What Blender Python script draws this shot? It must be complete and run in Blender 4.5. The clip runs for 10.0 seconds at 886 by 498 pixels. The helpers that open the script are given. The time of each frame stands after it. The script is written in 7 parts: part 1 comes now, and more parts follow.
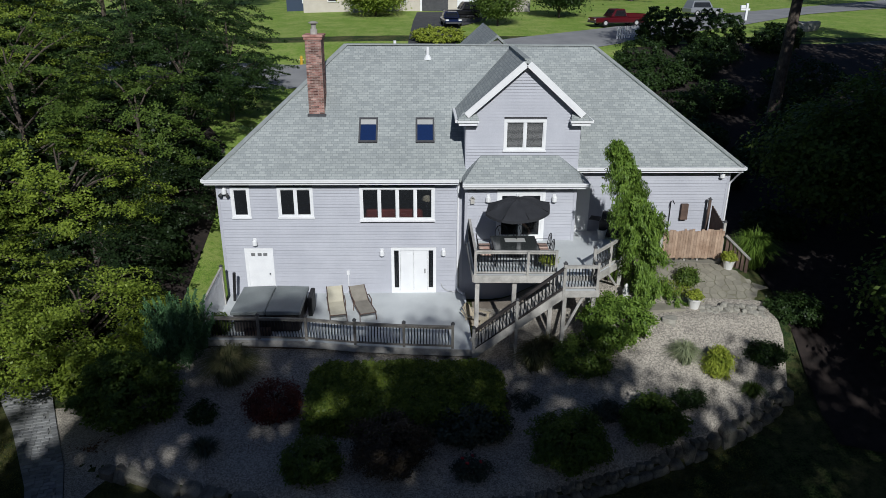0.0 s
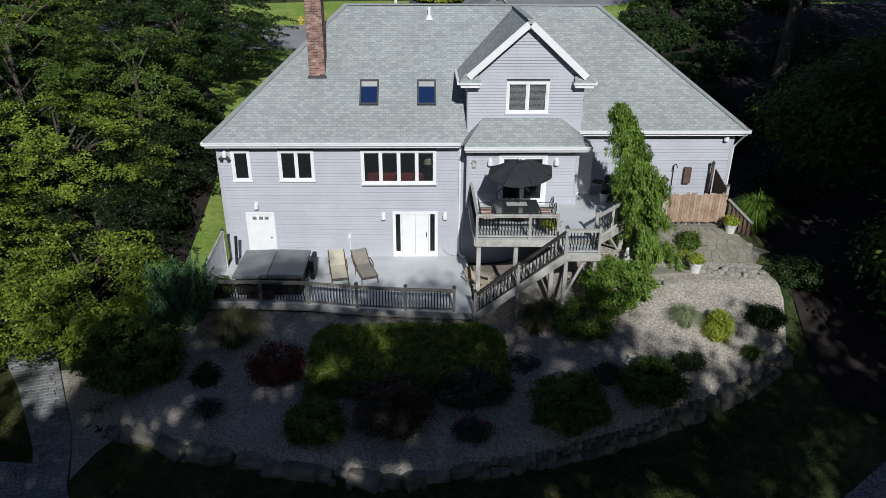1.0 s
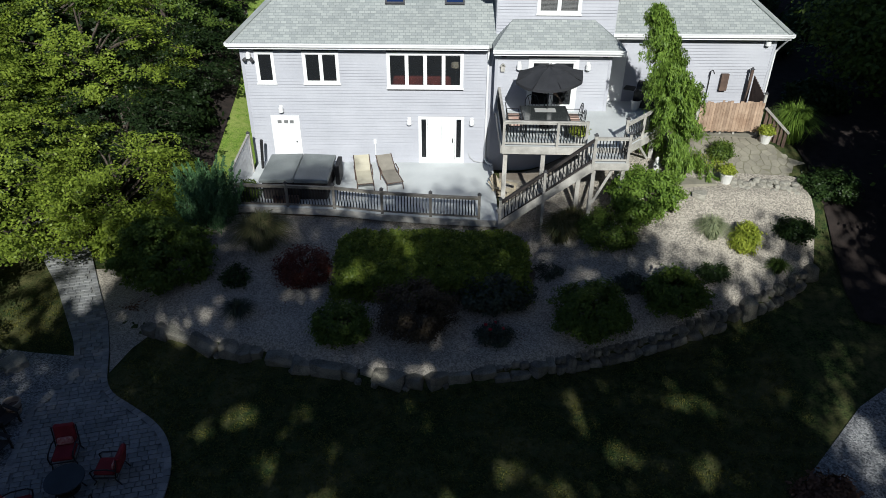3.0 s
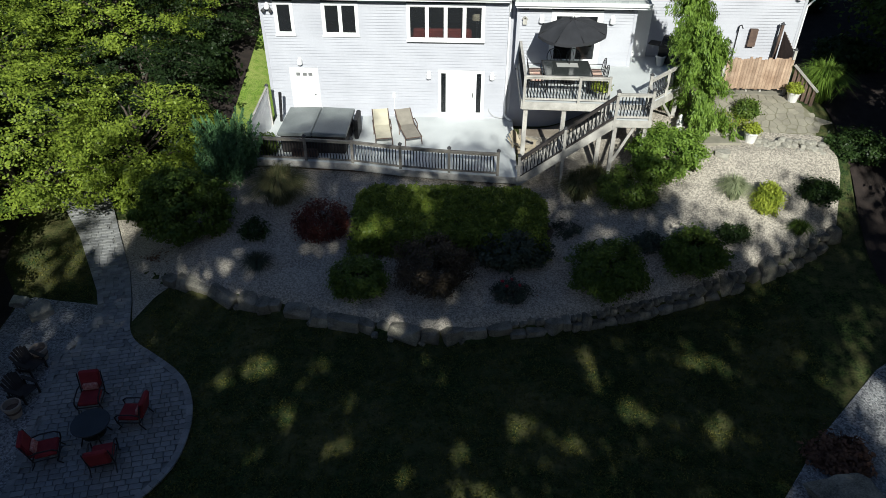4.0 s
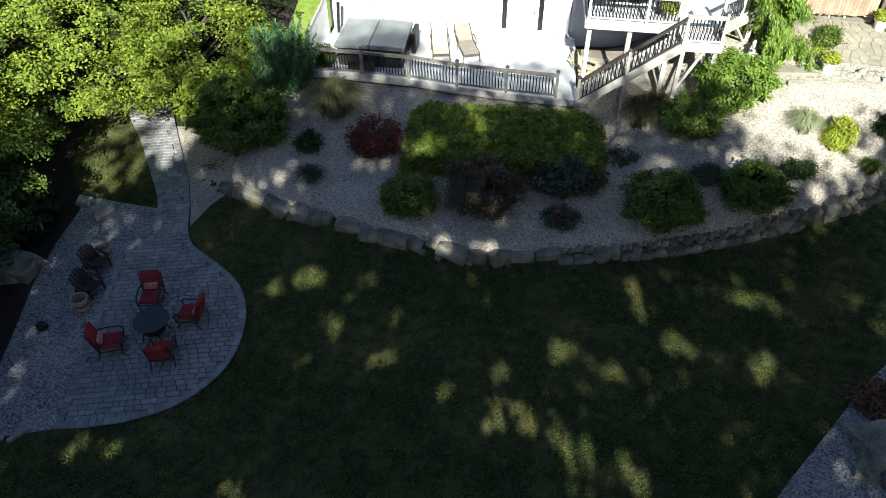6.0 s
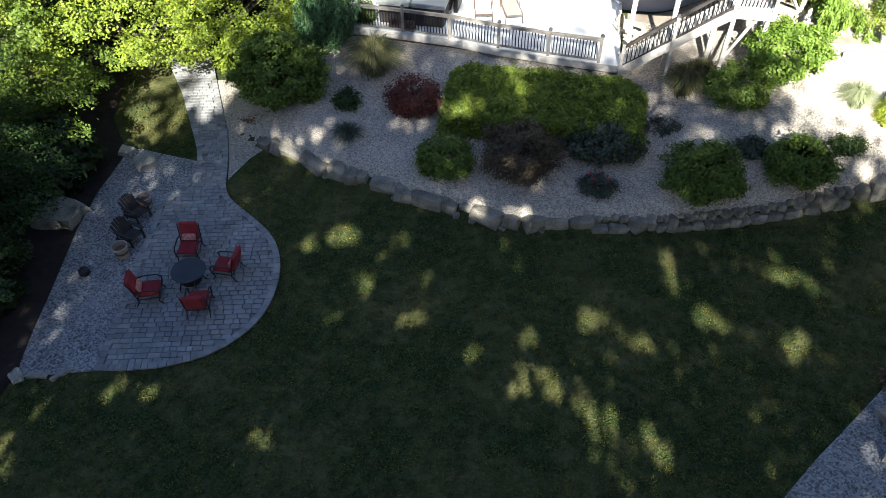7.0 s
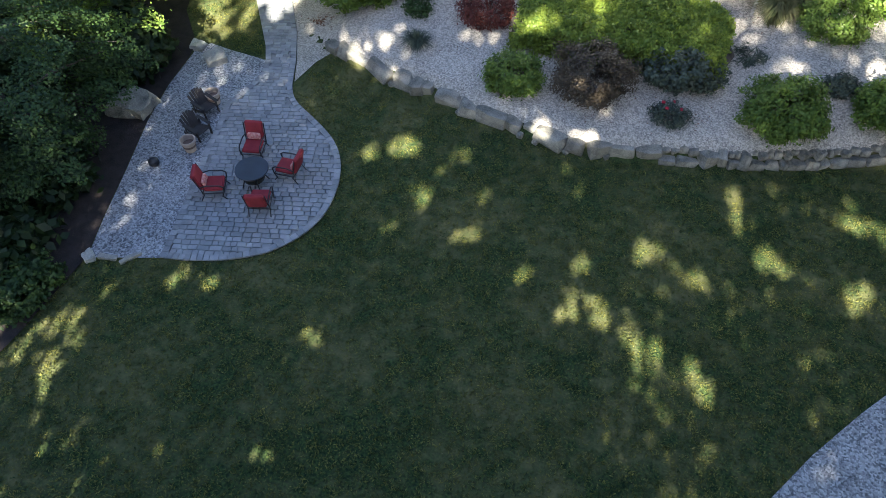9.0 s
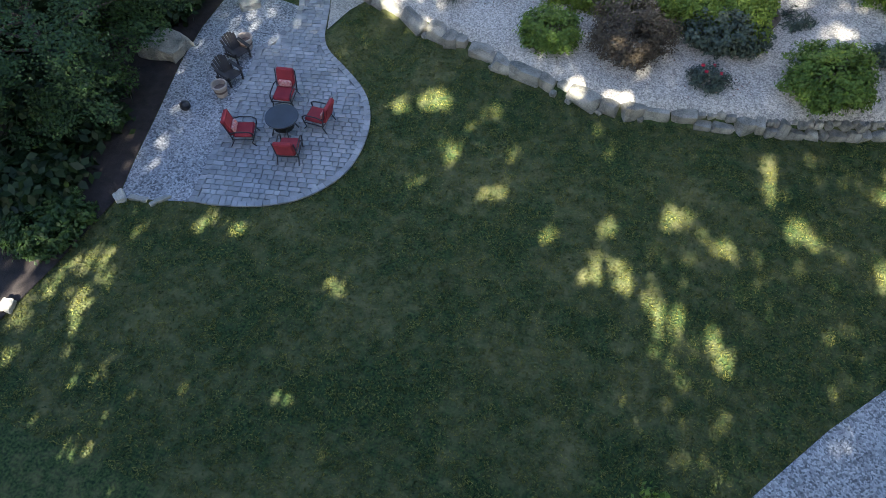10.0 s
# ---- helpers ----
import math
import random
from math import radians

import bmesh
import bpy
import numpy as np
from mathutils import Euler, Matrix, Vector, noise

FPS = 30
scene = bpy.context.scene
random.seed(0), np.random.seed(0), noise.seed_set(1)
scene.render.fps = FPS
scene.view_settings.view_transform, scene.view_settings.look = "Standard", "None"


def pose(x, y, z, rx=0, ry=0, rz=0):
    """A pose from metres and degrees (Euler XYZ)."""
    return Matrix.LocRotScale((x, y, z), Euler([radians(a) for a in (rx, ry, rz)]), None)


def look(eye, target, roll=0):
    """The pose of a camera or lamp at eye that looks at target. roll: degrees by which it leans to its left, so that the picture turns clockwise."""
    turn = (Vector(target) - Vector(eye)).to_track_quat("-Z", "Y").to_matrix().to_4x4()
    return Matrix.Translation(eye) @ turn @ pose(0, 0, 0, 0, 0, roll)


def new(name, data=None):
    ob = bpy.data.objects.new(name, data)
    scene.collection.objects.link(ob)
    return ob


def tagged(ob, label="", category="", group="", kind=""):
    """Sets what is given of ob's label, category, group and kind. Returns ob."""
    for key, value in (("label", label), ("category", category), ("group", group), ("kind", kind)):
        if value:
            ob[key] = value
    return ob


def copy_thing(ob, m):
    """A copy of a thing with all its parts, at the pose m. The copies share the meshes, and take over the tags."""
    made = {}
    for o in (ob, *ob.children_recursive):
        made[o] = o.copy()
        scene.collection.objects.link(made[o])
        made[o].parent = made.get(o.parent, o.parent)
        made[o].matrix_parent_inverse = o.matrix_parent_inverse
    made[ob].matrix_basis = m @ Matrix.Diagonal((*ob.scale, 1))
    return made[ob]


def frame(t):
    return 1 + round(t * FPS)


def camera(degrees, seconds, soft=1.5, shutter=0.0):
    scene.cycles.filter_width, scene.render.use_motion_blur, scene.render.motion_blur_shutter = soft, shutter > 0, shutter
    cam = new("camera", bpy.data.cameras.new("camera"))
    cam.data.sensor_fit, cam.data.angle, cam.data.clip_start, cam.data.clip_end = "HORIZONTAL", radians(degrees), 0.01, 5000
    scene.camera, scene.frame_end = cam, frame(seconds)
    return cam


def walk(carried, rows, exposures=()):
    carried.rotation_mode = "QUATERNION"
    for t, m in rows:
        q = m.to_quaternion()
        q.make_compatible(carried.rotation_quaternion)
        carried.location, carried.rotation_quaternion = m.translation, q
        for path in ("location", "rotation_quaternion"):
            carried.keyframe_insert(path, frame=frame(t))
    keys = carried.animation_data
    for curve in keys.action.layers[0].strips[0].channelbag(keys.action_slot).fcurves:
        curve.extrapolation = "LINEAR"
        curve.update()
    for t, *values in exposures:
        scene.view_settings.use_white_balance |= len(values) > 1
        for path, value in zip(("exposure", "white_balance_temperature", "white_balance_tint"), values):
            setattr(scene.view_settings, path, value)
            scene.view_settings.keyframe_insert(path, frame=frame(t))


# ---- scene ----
cam = camera(64.9, 10.0, soft=0.5)

PATH = [
    (0, (8.548, -28.15, 13.263), (8.606, -26.293, 12.524), 0.4),
    (0.5, (8.547, -28.142, 13.26), (8.604, -26.298, 12.486), 0.4),
    (1, (8.549, -28.131, 13.255), (8.602, -26.314, 12.42), 0.4),
    (1.5, (8.553, -28.117, 13.248), (8.594, -26.33, 12.351), 0.3),
    (2, (8.554, -28.11, 13.243), (8.575, -26.354, 12.286), 0.3),
    (2.5, (8.554, -28.106, 13.241), (8.556, -26.382, 12.227), 0.3),
    (4, (8.551, -28.108, 13.244), (8.485, -26.49, 12.07), 0.2),
    (4.5, (8.552, -28.107, 13.246), (8.459, -26.526, 12.024), 0.2),
    (5, (8.554, -28.106, 13.249), (8.431, -26.563, 11.982), 0.1),
    (5.5, (8.553, -28.107, 13.254), (8.396, -26.604, 11.944), 0.0),
    (7, (8.558, -28.118, 13.274), (8.281, -26.745, 11.847), -0.3),
    (7.5, (8.56, -28.12, 13.275), (8.246, -26.795, 11.81), -0.4),
    (8, (8.56, -28.116, 13.274), (8.216, -26.844, 11.769), -0.5),
    (8.5, (8.56, -28.113, 13.271), (8.191, -26.897, 11.726), -0.6),
    (9, (8.557, -28.108, 13.268), (8.168, -26.949, 11.685), -0.8),
    (9.5, (8.554, -28.103, 13.262), (8.145, -27.003, 11.642), -0.9),
    (10, (8.55, -28.101, 13.256), (8.127, -27.062, 11.6), -1.0),
]
walk(cam, [(t, look(eye, target, roll)) for t, eye, target, roll in PATH],
     [(0, 0.06, 5050, 15), (1.5, 0.25, 5100, 15), (2.7, 0.46, 5150, 13), (4.0, 0.82, 5250, 10), (5.0, 1.2, 5350, 9), (5.7, 1.65, 5350, 9), (7.0, 2.6, 5450, 14), (8.0, 3.42, 5550, 13), (9.0, 3.85, 5550, 13), (10.0, 4.1, 5550, 12)])

# ---- light ----
SUN_EL, SUN_AZ = 34.0, 6.0      # height; turn from straight behind towards +x
sx, sy, sz = (math.cos(radians(SUN_EL)) * math.sin(radians(SUN_AZ)),
              -math.cos(radians(SUN_EL)) * math.cos(radians(SUN_AZ)), math.sin(radians(SUN_EL)))
world = bpy.data.worlds.new("sky")
scene.world = world
world.use_nodes = True
wn = world.node_tree
sky = wn.nodes.new("ShaderNodeTexSky")
sky.sky_type, sky.sun_disc = "NISHITA", False
sky.sun_elevation = radians(SUN_EL)
sky.sun_rotation = math.atan2(sx, sy)
wn.links.new(sky.outputs[0], wn.nodes["Background"].inputs[0])
wn.nodes["Background"].inputs[1].default_value = 0.03
sun = new("sun", bpy.data.lights.new("sun", "SUN"))
sun.data.energy, sun.data.angle, sun.data.color = 3.9, radians(0.53), (1.0, 0.88, 0.64)
sun.matrix_world = look((sx * 60, sy * 60, sz * 60), (0, 0, 0))


# ---- materials ----
def shade_nodes(name, rough=0.8, metal=0.0, spec=0.4):
    m = bpy.data.materials.new(name)
    m.use_nodes = True
    b = m.node_tree.nodes["Principled BSDF"]
    b.inputs["Roughness"].default_value, b.inputs["Metallic"].default_value = rough, metal
    b.inputs["Specular IOR Level"].default_value = spec
    return m, m.node_tree, b


def surf(name, c1, c2, scale=6.0, fine=60.0, rough=0.8, bump=0.2, metal=0.0, spec=0.4, jitter=0.0, island=False, dist=0.02, stretch=(1, 1, 1)):
    """A surface that varies between two colours at a coarse and a fine scale; jitter: brightness change from piece to piece."""
    m, nt, b = shade_nodes(name, rough, metal, spec)
    N, L = nt.nodes.new, nt.links.new
    tc, mp = N("ShaderNodeTexCoord"), N("ShaderNodeMapping")
    mp.inputs["Scale"].default_value = stretch
    L(tc.outputs["Object"], mp.inputs[0])
    n1, n2 = N("ShaderNodeTexNoise"), N("ShaderNodeTexNoise")
    for n, s, d in ((n1, scale, 5), (n2, fine, 3)):
        n.inputs["Scale"].default_value, n.inputs["Detail"].default_value = s, d
        L(mp.outputs[0], n.inputs["Vector"])
    mix = N("ShaderNodeMath")
    mix.operation = "MULTIPLY_ADD"
    L(n1.outputs["Fac"], mix.inputs[0])
    mix.inputs[1].default_value = 1.6
    half = N("ShaderNodeMath")
    half.operation = "MULTIPLY_ADD"
    L(n2.outputs["Fac"], half.inputs[0])
    half.inputs[1].default_value, half.inputs[2].default_value = 1.0, -0.8
    L(half.outputs[0], mix.inputs[2])
    ramp = N("ShaderNodeValToRGB")
    ramp.color_ramp.elements[0].color, ramp.color_ramp.elements[1].color = (*c1, 1), (*c2, 1)
    ramp.color_ramp.elements[0].position, ramp.color_ramp.elements[1].position = 0.15, 0.85
    L(mix.outputs[0], ramp.inputs[0])
    out = ramp.outputs[0]
    if jitter:
        hsv = N("ShaderNodeHueSaturation")
        if island:
            rnd = N("ShaderNodeNewGeometry").outputs["Random Per Island"]
        else:
            rnd = N("ShaderNodeObjectInfo").outputs["Random"]
        k = N("ShaderNodeMath")
        k.operation = "MULTIPLY_ADD"
        k.inputs[1].default_value, k.inputs[2].default_value = 2 * jitter, 1 - jitter
        L(rnd, k.inputs[0])
        L(k.outputs[0], hsv.inputs["Value"])
        L(out, hsv.inputs["Color"])
        out = hsv.outputs[0]
    L(out, b.inputs["Base Color"])
    if bump:
        bp = N("ShaderNodeBump")
        bp.inputs["Strength"].default_value, bp.inputs["Distance"].default_value = bump, dist
        L(n2.outputs["Fac"], bp.inputs["Height"])
        L(bp.outputs[0], b.inputs["Normal"])
    return m


def leaf_mat(name, c1, c2, gloss=0.45, through_light=0.35):
    """Leaves: colour by leaf and by clump, some light passing through them."""
    m, nt, b = shade_nodes(name, gloss, 0, 0.25)
    N, L = nt.nodes.new, nt.links.new
    tc, no = N("ShaderNodeTexCoord"), N("ShaderNodeTexNoise")
    no.inputs["Scale"].default_value, no.inputs["Detail"].default_value = 3.2, 3
    L(tc.outputs["Object"], no.inputs["Vector"])
    g = N("ShaderNodeNewGeometry")
    add = N("ShaderNodeMath")
    add.operation = "MULTIPLY_ADD"
    add.inputs[1].default_value = 0.55
    L(g.outputs["Random Per Island"], add.inputs[0])
    sub = N("ShaderNodeMath")
    sub.operation = "MULTIPLY_ADD"
    sub.inputs[1].default_value, sub.inputs[2].default_value = 1.6, -0.55
    L(no.outputs["Fac"], sub.inputs[0])
    L(sub.outputs[0], add.inputs[2])
    ramp = N("ShaderNodeValToRGB")
    ramp.color_ramp.elements[0].color, ramp.color_ramp.elements[1].color = (*c1, 1), (*c2, 1)
    L(add.outputs[0], ramp.inputs[0])
    L(ramp.outputs[0], b.inputs["Base Color"])
    tr = N("ShaderNodeBsdfTranslucent")
    hs = N("ShaderNodeHueSaturation")
    hs.inputs["Value"].default_value, hs.inputs["Hue"].default_value = 1.25, 0.485
    L(ramp.outputs[0], hs.inputs["Color"])
    L(hs.outputs[0], tr.inputs[0])
    mx = N("ShaderNodeMixShader")
    mx.inputs[0].default_value = through_light
    L(b.outputs[0], mx.inputs[1])
    L(tr.outputs[0], mx.inputs[2])
    L(mx.outputs[0], nt.nodes["Material Output"].inputs[0])
    return m


def shingle_mat(name):
    """Asphalt shingles laid in courses, by the roof's own metres."""
    m, nt, b = shade_nodes(name, 0.9, 0, 0.25)
    N, L = nt.nodes.new, nt.links.new
    uv = N("ShaderNodeUVMap")
    uv.uv_map = "metres"
    br = N("ShaderNodeTexBrick")
    br.inputs["Scale"].default_value = 1.0
    br.inputs["Brick Width"].default_value, br.inputs["Row Height"].default_value = 0.24, 0.125
    br.inputs["Mortar Size"].default_value, br.inputs["Mortar Smooth"].default_value = 0.010, 0.5
    br.inputs["Bias"].default_value = 0.0
    br.inputs["Color1"].default_value = (0.275, 0.295, 0.295, 1)
    br.inputs["Color2"].default_value = (0.375, 0.395, 0.385, 1)
    br.inputs["Mortar"].default_value = (0.21, 0.225, 0.225, 1)
    br.offset, br.squash = 0.37, 1.0
    L(uv.outputs[0], br.inputs["Vector"])
    big, small = N("ShaderNodeTexNoise"), N("ShaderNodeTexNoise")
    tc = N("ShaderNodeTexCoord")
    big.inputs["Scale"].default_value, big.inputs["Detail"].default_value = 0.35, 6
    small.inputs["Scale"].default_value, small.inputs["Detail"].default_value = 45, 2
    L(tc.outputs["Object"], big.inputs["Vector"])
    L(tc.outputs["Object"], small.inputs["Vector"])
    k = N("ShaderNodeMath")
    k.operation = "MULTIPLY_ADD"
    k.inputs[1].default_value, k.inputs[2].default_value = 0.5, 0.75
    L(big.outputs["Fac"], k.inputs[0])
    k2 = N("ShaderNodeMath")
    k2.operation = "MULTIPLY_ADD"
    k2.inputs[1].default_value = 0.45
    L(small.outputs["Fac"], k2.inputs[0])
    k3 = N("ShaderNodeMath")
    k3.operation = "SUBTRACT"
    L(k.outputs[0], k3.inputs[0])
    k3.inputs[1].default_value = 0.22
    L(k3.outputs[0], k2.inputs[2])
    hs = N("ShaderNodeHueSaturation")
    L(k2.outputs[0], hs.inputs["Value"])
    L(br.outputs["Color"], hs.inputs["Color"])
    L(hs.outputs[0], b.inputs["Base Color"])
    bp = N("ShaderNodeBump")
    bp.inputs["Strength"].default_value, bp.inputs["Distance"].default_value = 0.5, 0.01
    bp.invert = True
    L(br.outputs["Fac"], bp.inputs["Height"])
    L(bp.outputs[0], b.inputs["Normal"])
    return m


def gravel_mat(name, dark, light, cell=22.0):
    """River stones a few centimetres across, each with a tone of its own."""
    m, nt, b = shade_nodes(name, 0.75, 0, 0.35)
    N, L = nt.nodes.new, nt.links.new
    tc = N("ShaderNodeTexCoord")
    v, v2, n = N("ShaderNodeTexVoronoi"), N("ShaderNodeTexVoronoi"), N("ShaderNodeTexNoise")
    v.inputs["Scale"].default_value = cell
    v2.feature = "DISTANCE_TO_EDGE"
    v2.inputs["Scale"].default_value = cell
    n.inputs["Scale"].default_value, n.inputs["Detail"].default_value = 0.9, 6
    for q in (v, v2, n):
        L(tc.outputs["Object"], q.inputs["Vector"])
    sep = N("ShaderNodeSeparateColor")
    L(v.outputs["Color"], sep.inputs[0])
    a = N("ShaderNodeMath")
    a.operation = "MULTIPLY_ADD"
    a.inputs[1].default_value = 0.95
    L(sep.outputs[0], a.inputs[0])
    c = N("ShaderNodeMath")
    c.operation = "MULTIPLY_ADD"
    c.inputs[1].default_value, c.inputs[2].default_value = 0.5, -0.24
    L(n.outputs["Fac"], c.inputs[0])
    L(c.outputs[0], a.inputs[2])
    ramp = N("ShaderNodeValToRGB")
    ramp.color_ramp.elements[0].color, ramp.color_ramp.elements[1].color = (*dark, 1), (*light, 1)
    L(a.outputs[0], ramp.inputs[0])
    L(ramp.outputs[0], b.inputs["Base Color"])
    bp = N("ShaderNodeBump")
    bp.inputs["Strength"].default_value, bp.inputs["Distance"].default_value = 1.0, 0.035
    L(v2.outputs["Distance"], bp.inputs["Height"])
    L(bp.outputs[0], b.inputs["Normal"])
    return m


def lawn_mat(name, greens, dry):
    """Mown grass: green and straw patches, blades as fine grain."""
    m, nt, b = shade_nodes(name, 0.85, 0, 0.2)
    N, L = nt.nodes.new, nt.links.new
    tc = N("ShaderNodeTexCoord")
    a, c, d = N("ShaderNodeTexNoise"), N("ShaderNodeTexNoise"), N("ShaderNodeTexNoise")
    for q, s, k in ((a, 0.55, 6), (c, 3.5, 6), (d, 15, 6)):
        q.inputs["Scale"].default_value, q.inputs["Detail"].default_value = s, k
        L(tc.outputs["Object"], q.inputs["Vector"])
    r1 = N("ShaderNodeValToRGB")
    r1.color_ramp.elements[0].color, r1.color_ramp.elements[1].color = (*greens[0], 1), (*greens[1], 1)
    r1.color_ramp.elements[0].position, r1.color_ramp.elements[1].position = 0.36, 0.66
    L(d.outputs["Fac"], r1.inputs[0])
    r2 = N("ShaderNodeValToRGB")
    r2.color_ramp.elements[0].position, r2.color_ramp.elements[1].position = 0.5, 0.78
    s = N("ShaderNodeMath")
    s.operation = "MULTIPLY_ADD"
    s.inputs[1].default_value = 0.55
    L(c.outputs["Fac"], s.inputs[0])
    h = N("ShaderNodeMath")
    h.operation = "MULTIPLY"
    h.inputs[1].default_value = 0.62
    L(a.outputs["Fac"], h.inputs[0])
    L(h.outputs[0], s.inputs[2])
    L(s.outputs[0], r2.inputs[0])
    mx = N("ShaderNodeMixRGB")
    mx.inputs[2].default_value = (*dry, 1)
    L(r2.outputs[0], mx.inputs[0])
    L(r1.outputs[0], mx.inputs[1])
    L(mx.outputs[0], b.inputs["Base Color"])
    bp = N("ShaderNodeBump")
    bp.inputs["Strength"].default_value, bp.inputs["Distance"].default_value = 0.9, 0.05
    L(d.outputs["Fac"], bp.inputs["Height"])
    L(bp.outputs[0], b.inputs["Normal"])
    return m


def glass_mat(name, tint, clear=0.5):
    """Window glass: a sharp mirror by Fresnel over a clear pane."""
    m, nt, b = shade_nodes(name, 0.03, 0, 0.5)
    N, L = nt.nodes.new, nt.links.new
    b.inputs["Base Color"].default_value = (*tint, 1)
    tr, mx = N("ShaderNodeBsdfTransparent"), N("ShaderNodeMixShader")
    mx.inputs[0].default_value = clear
    L(b.outputs[0], mx.inputs[1])
    L(tr.outputs[0], mx.inputs[2])
    L(mx.outputs[0], nt.nodes["Material Output"].inputs[0])
    return m


M = {}
M["siding"] = surf("siding_paint", (0.40, 0.405, 0.45), (0.47, 0.475, 0.52), 0.8, 25, 0.6, 0.05, jitter=0.02, island=True)
M["white"] = surf("white_paint", (0.76, 0.76, 0.77), (0.84, 0.84, 0.84), 2, 30, 0.45, 0.03)
M["roof"] = shingle_mat("shingles")
M["ridge"] = surf("ridge_shingle", (0.28, 0.30, 0.295), (0.37, 0.39, 0.38), 3, 45, 0.9, 0.3)
M["glass"] = glass_mat("window_glass", (0.02, 0.022, 0.025), 0.45)
M["sky_glass"] = glass_mat("skylight_glass", (0.015, 0.03, 0.10), 0.1)
M["black"] = surf("black_metal", (0.008, 0.008, 0.009), (0.02, 0.02, 0.022), 8, 80, 0.5, 0.05)
# trim that is dark itself; soffits share it to look shaded
M["dark_trim"] = surf("dark_trim_and_shaded_soffit", (0.05, 0.05, 0.055), (0.08, 0.08, 0.085), 4, 40, 0.7, 0.05)
M["brick"] = surf("chimney_brick", (0.17, 0.065, 0.05), (0.38, 0.24, 0.20), 3, 50, 0.9, 0.4, jitter=0.6, island=True)
M["mortar"] = surf("mortar", (0.34, 0.31, 0.28), (0.45, 0.42, 0.38), 6, 60, 0.95, 0.3)
M["concrete"] = surf("concrete", (0.36, 0.36, 0.35), (0.46, 0.46, 0.45), 1.2, 40, 0.9, 0.15)
M["deckfloor"] = surf("grey_deck_paint", (0.52, 0.54, 0.545), (0.63, 0.65, 0.65), 0.9, 30, 0.7, 0.08)
M["greywood"] = surf("weathered_wood", (0.30, 0.285, 0.26), (0.52, 0.50, 0.46), 3, 40, 0.85, 0.3, jitter=0.12, stretch=(1, 1, 1))
M["railwood"] = surf("dark_weathered_wood", (0.13, 0.12, 0.105), (0.27, 0.25, 0.22), 3, 40, 0.85, 0.3, jitter=0.12)
M["cedar"] = surf("cedar_pickets", (0.27, 0.18, 0.12), (0.46, 0.34, 0.245), 2.5, 40, 0.85, 0.3, jitter=0.22)
M["charwood"] = surf("charcoal_wood", (0.018, 0.015, 0.015), (0.045, 0.038, 0.036), 4, 50, 0.75, 0.2)
M["brownwood"] = surf("brown_stained_wood", (0.075, 0.05, 0.04), (0.15, 0.10, 0.075), 4, 50, 0.8, 0.2)
M["bark"] = surf("bark", (0.045, 0.035, 0.028), (0.13, 0.105, 0.085), 4, 30, 0.95, 0.8, dist=0.05)
# back grass darkened for tree shade, front grass brightened for sun, in colour
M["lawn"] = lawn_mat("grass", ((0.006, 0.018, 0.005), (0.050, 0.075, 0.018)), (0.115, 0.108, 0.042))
M["front_lawn"] = lawn_mat("sunlit_grass", ((0.10, 0.18, 0.02), (0.26, 0.37, 0.055)), (0.32, 0.36, 0.10))
M["gravel"] = gravel_mat("river_stones", (0.19, 0.172, 0.148), (0.58, 0.525, 0.44), 27)
# slight blue in the stone colour stands for shade lit by sky
M["crushed"] = gravel_mat("crushed_stone", (0.085, 0.088, 0.095), (0.43, 0.43, 0.435), 22)
M["dirt"] = surf("bare_earth", (0.17, 0.14, 0.11), (0.32, 0.28, 0.23), 1.5, 30, 0.95, 0.5)
# mulch darkened towards black, so the wood floors look shaded
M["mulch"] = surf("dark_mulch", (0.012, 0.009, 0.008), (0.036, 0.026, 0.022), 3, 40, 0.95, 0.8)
M["asphalt"] = surf("asphalt", (0.045, 0.046, 0.05), (0.075, 0.076, 0.08), 1.5, 60, 0.9, 0.2)
M["road"] = surf("pale_road", (0.20, 0.20, 0.205), (0.28, 0.28, 0.28), 0.5, 40, 0.9, 0.2)
M["paver"] = surf("grey_pavers", (0.175, 0.178, 0.185), (0.285, 0.285, 0.28), 2.5, 50, 0.85, 0.25, jitter=0.19)
M["joint"] = surf("paver_joint_sand", (0.15, 0.15, 0.15), (0.21, 0.208, 0.2), 3, 60, 0.95, 0.3)
M["stone"] = surf("field_stone", (0.09, 0.086, 0.07), (0.33, 0.305, 0.245), 1.6, 25, 0.9, 0.6, jitter=0.25, dist=0.04)
M["pale_stone"] = surf("pale_field_stone", (0.21, 0.20, 0.17), (0.40, 0.38, 0.325), 2.5, 25, 0.9, 0.5, jitter=0.2)
M["moss"] = surf("mossy_joint", (0.15, 0.145, 0.10), (0.22, 0.205, 0.145), 3, 50, 0.95, 0.4)
M["flag"] = surf("flagstone", (0.21, 0.195, 0.155), (0.30, 0.28, 0.22), 2, 30, 0.9, 0.3, jitter=0.12)
M["litter"] = leaf_mat("dry_leaves", (0.07, 0.035, 0.022), (0.22, 0.12, 0.075), 0.7, 0.1)
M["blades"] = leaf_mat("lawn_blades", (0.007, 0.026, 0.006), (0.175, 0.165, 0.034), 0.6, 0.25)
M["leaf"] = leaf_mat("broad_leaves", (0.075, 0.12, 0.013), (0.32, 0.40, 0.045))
M["pale_grass"] = leaf_mat("pale_grass_blades", (0.16, 0.20, 0.10), (0.42, 0.45, 0.27), 0.6, 0.3)
# dark leaf colour; in the woods it stands in for tree shade
M["leaf_dark"] = leaf_mat("dark_and_shaded_leaves", (0.018, 0.036, 0.010), (0.055, 0.095, 0.022))
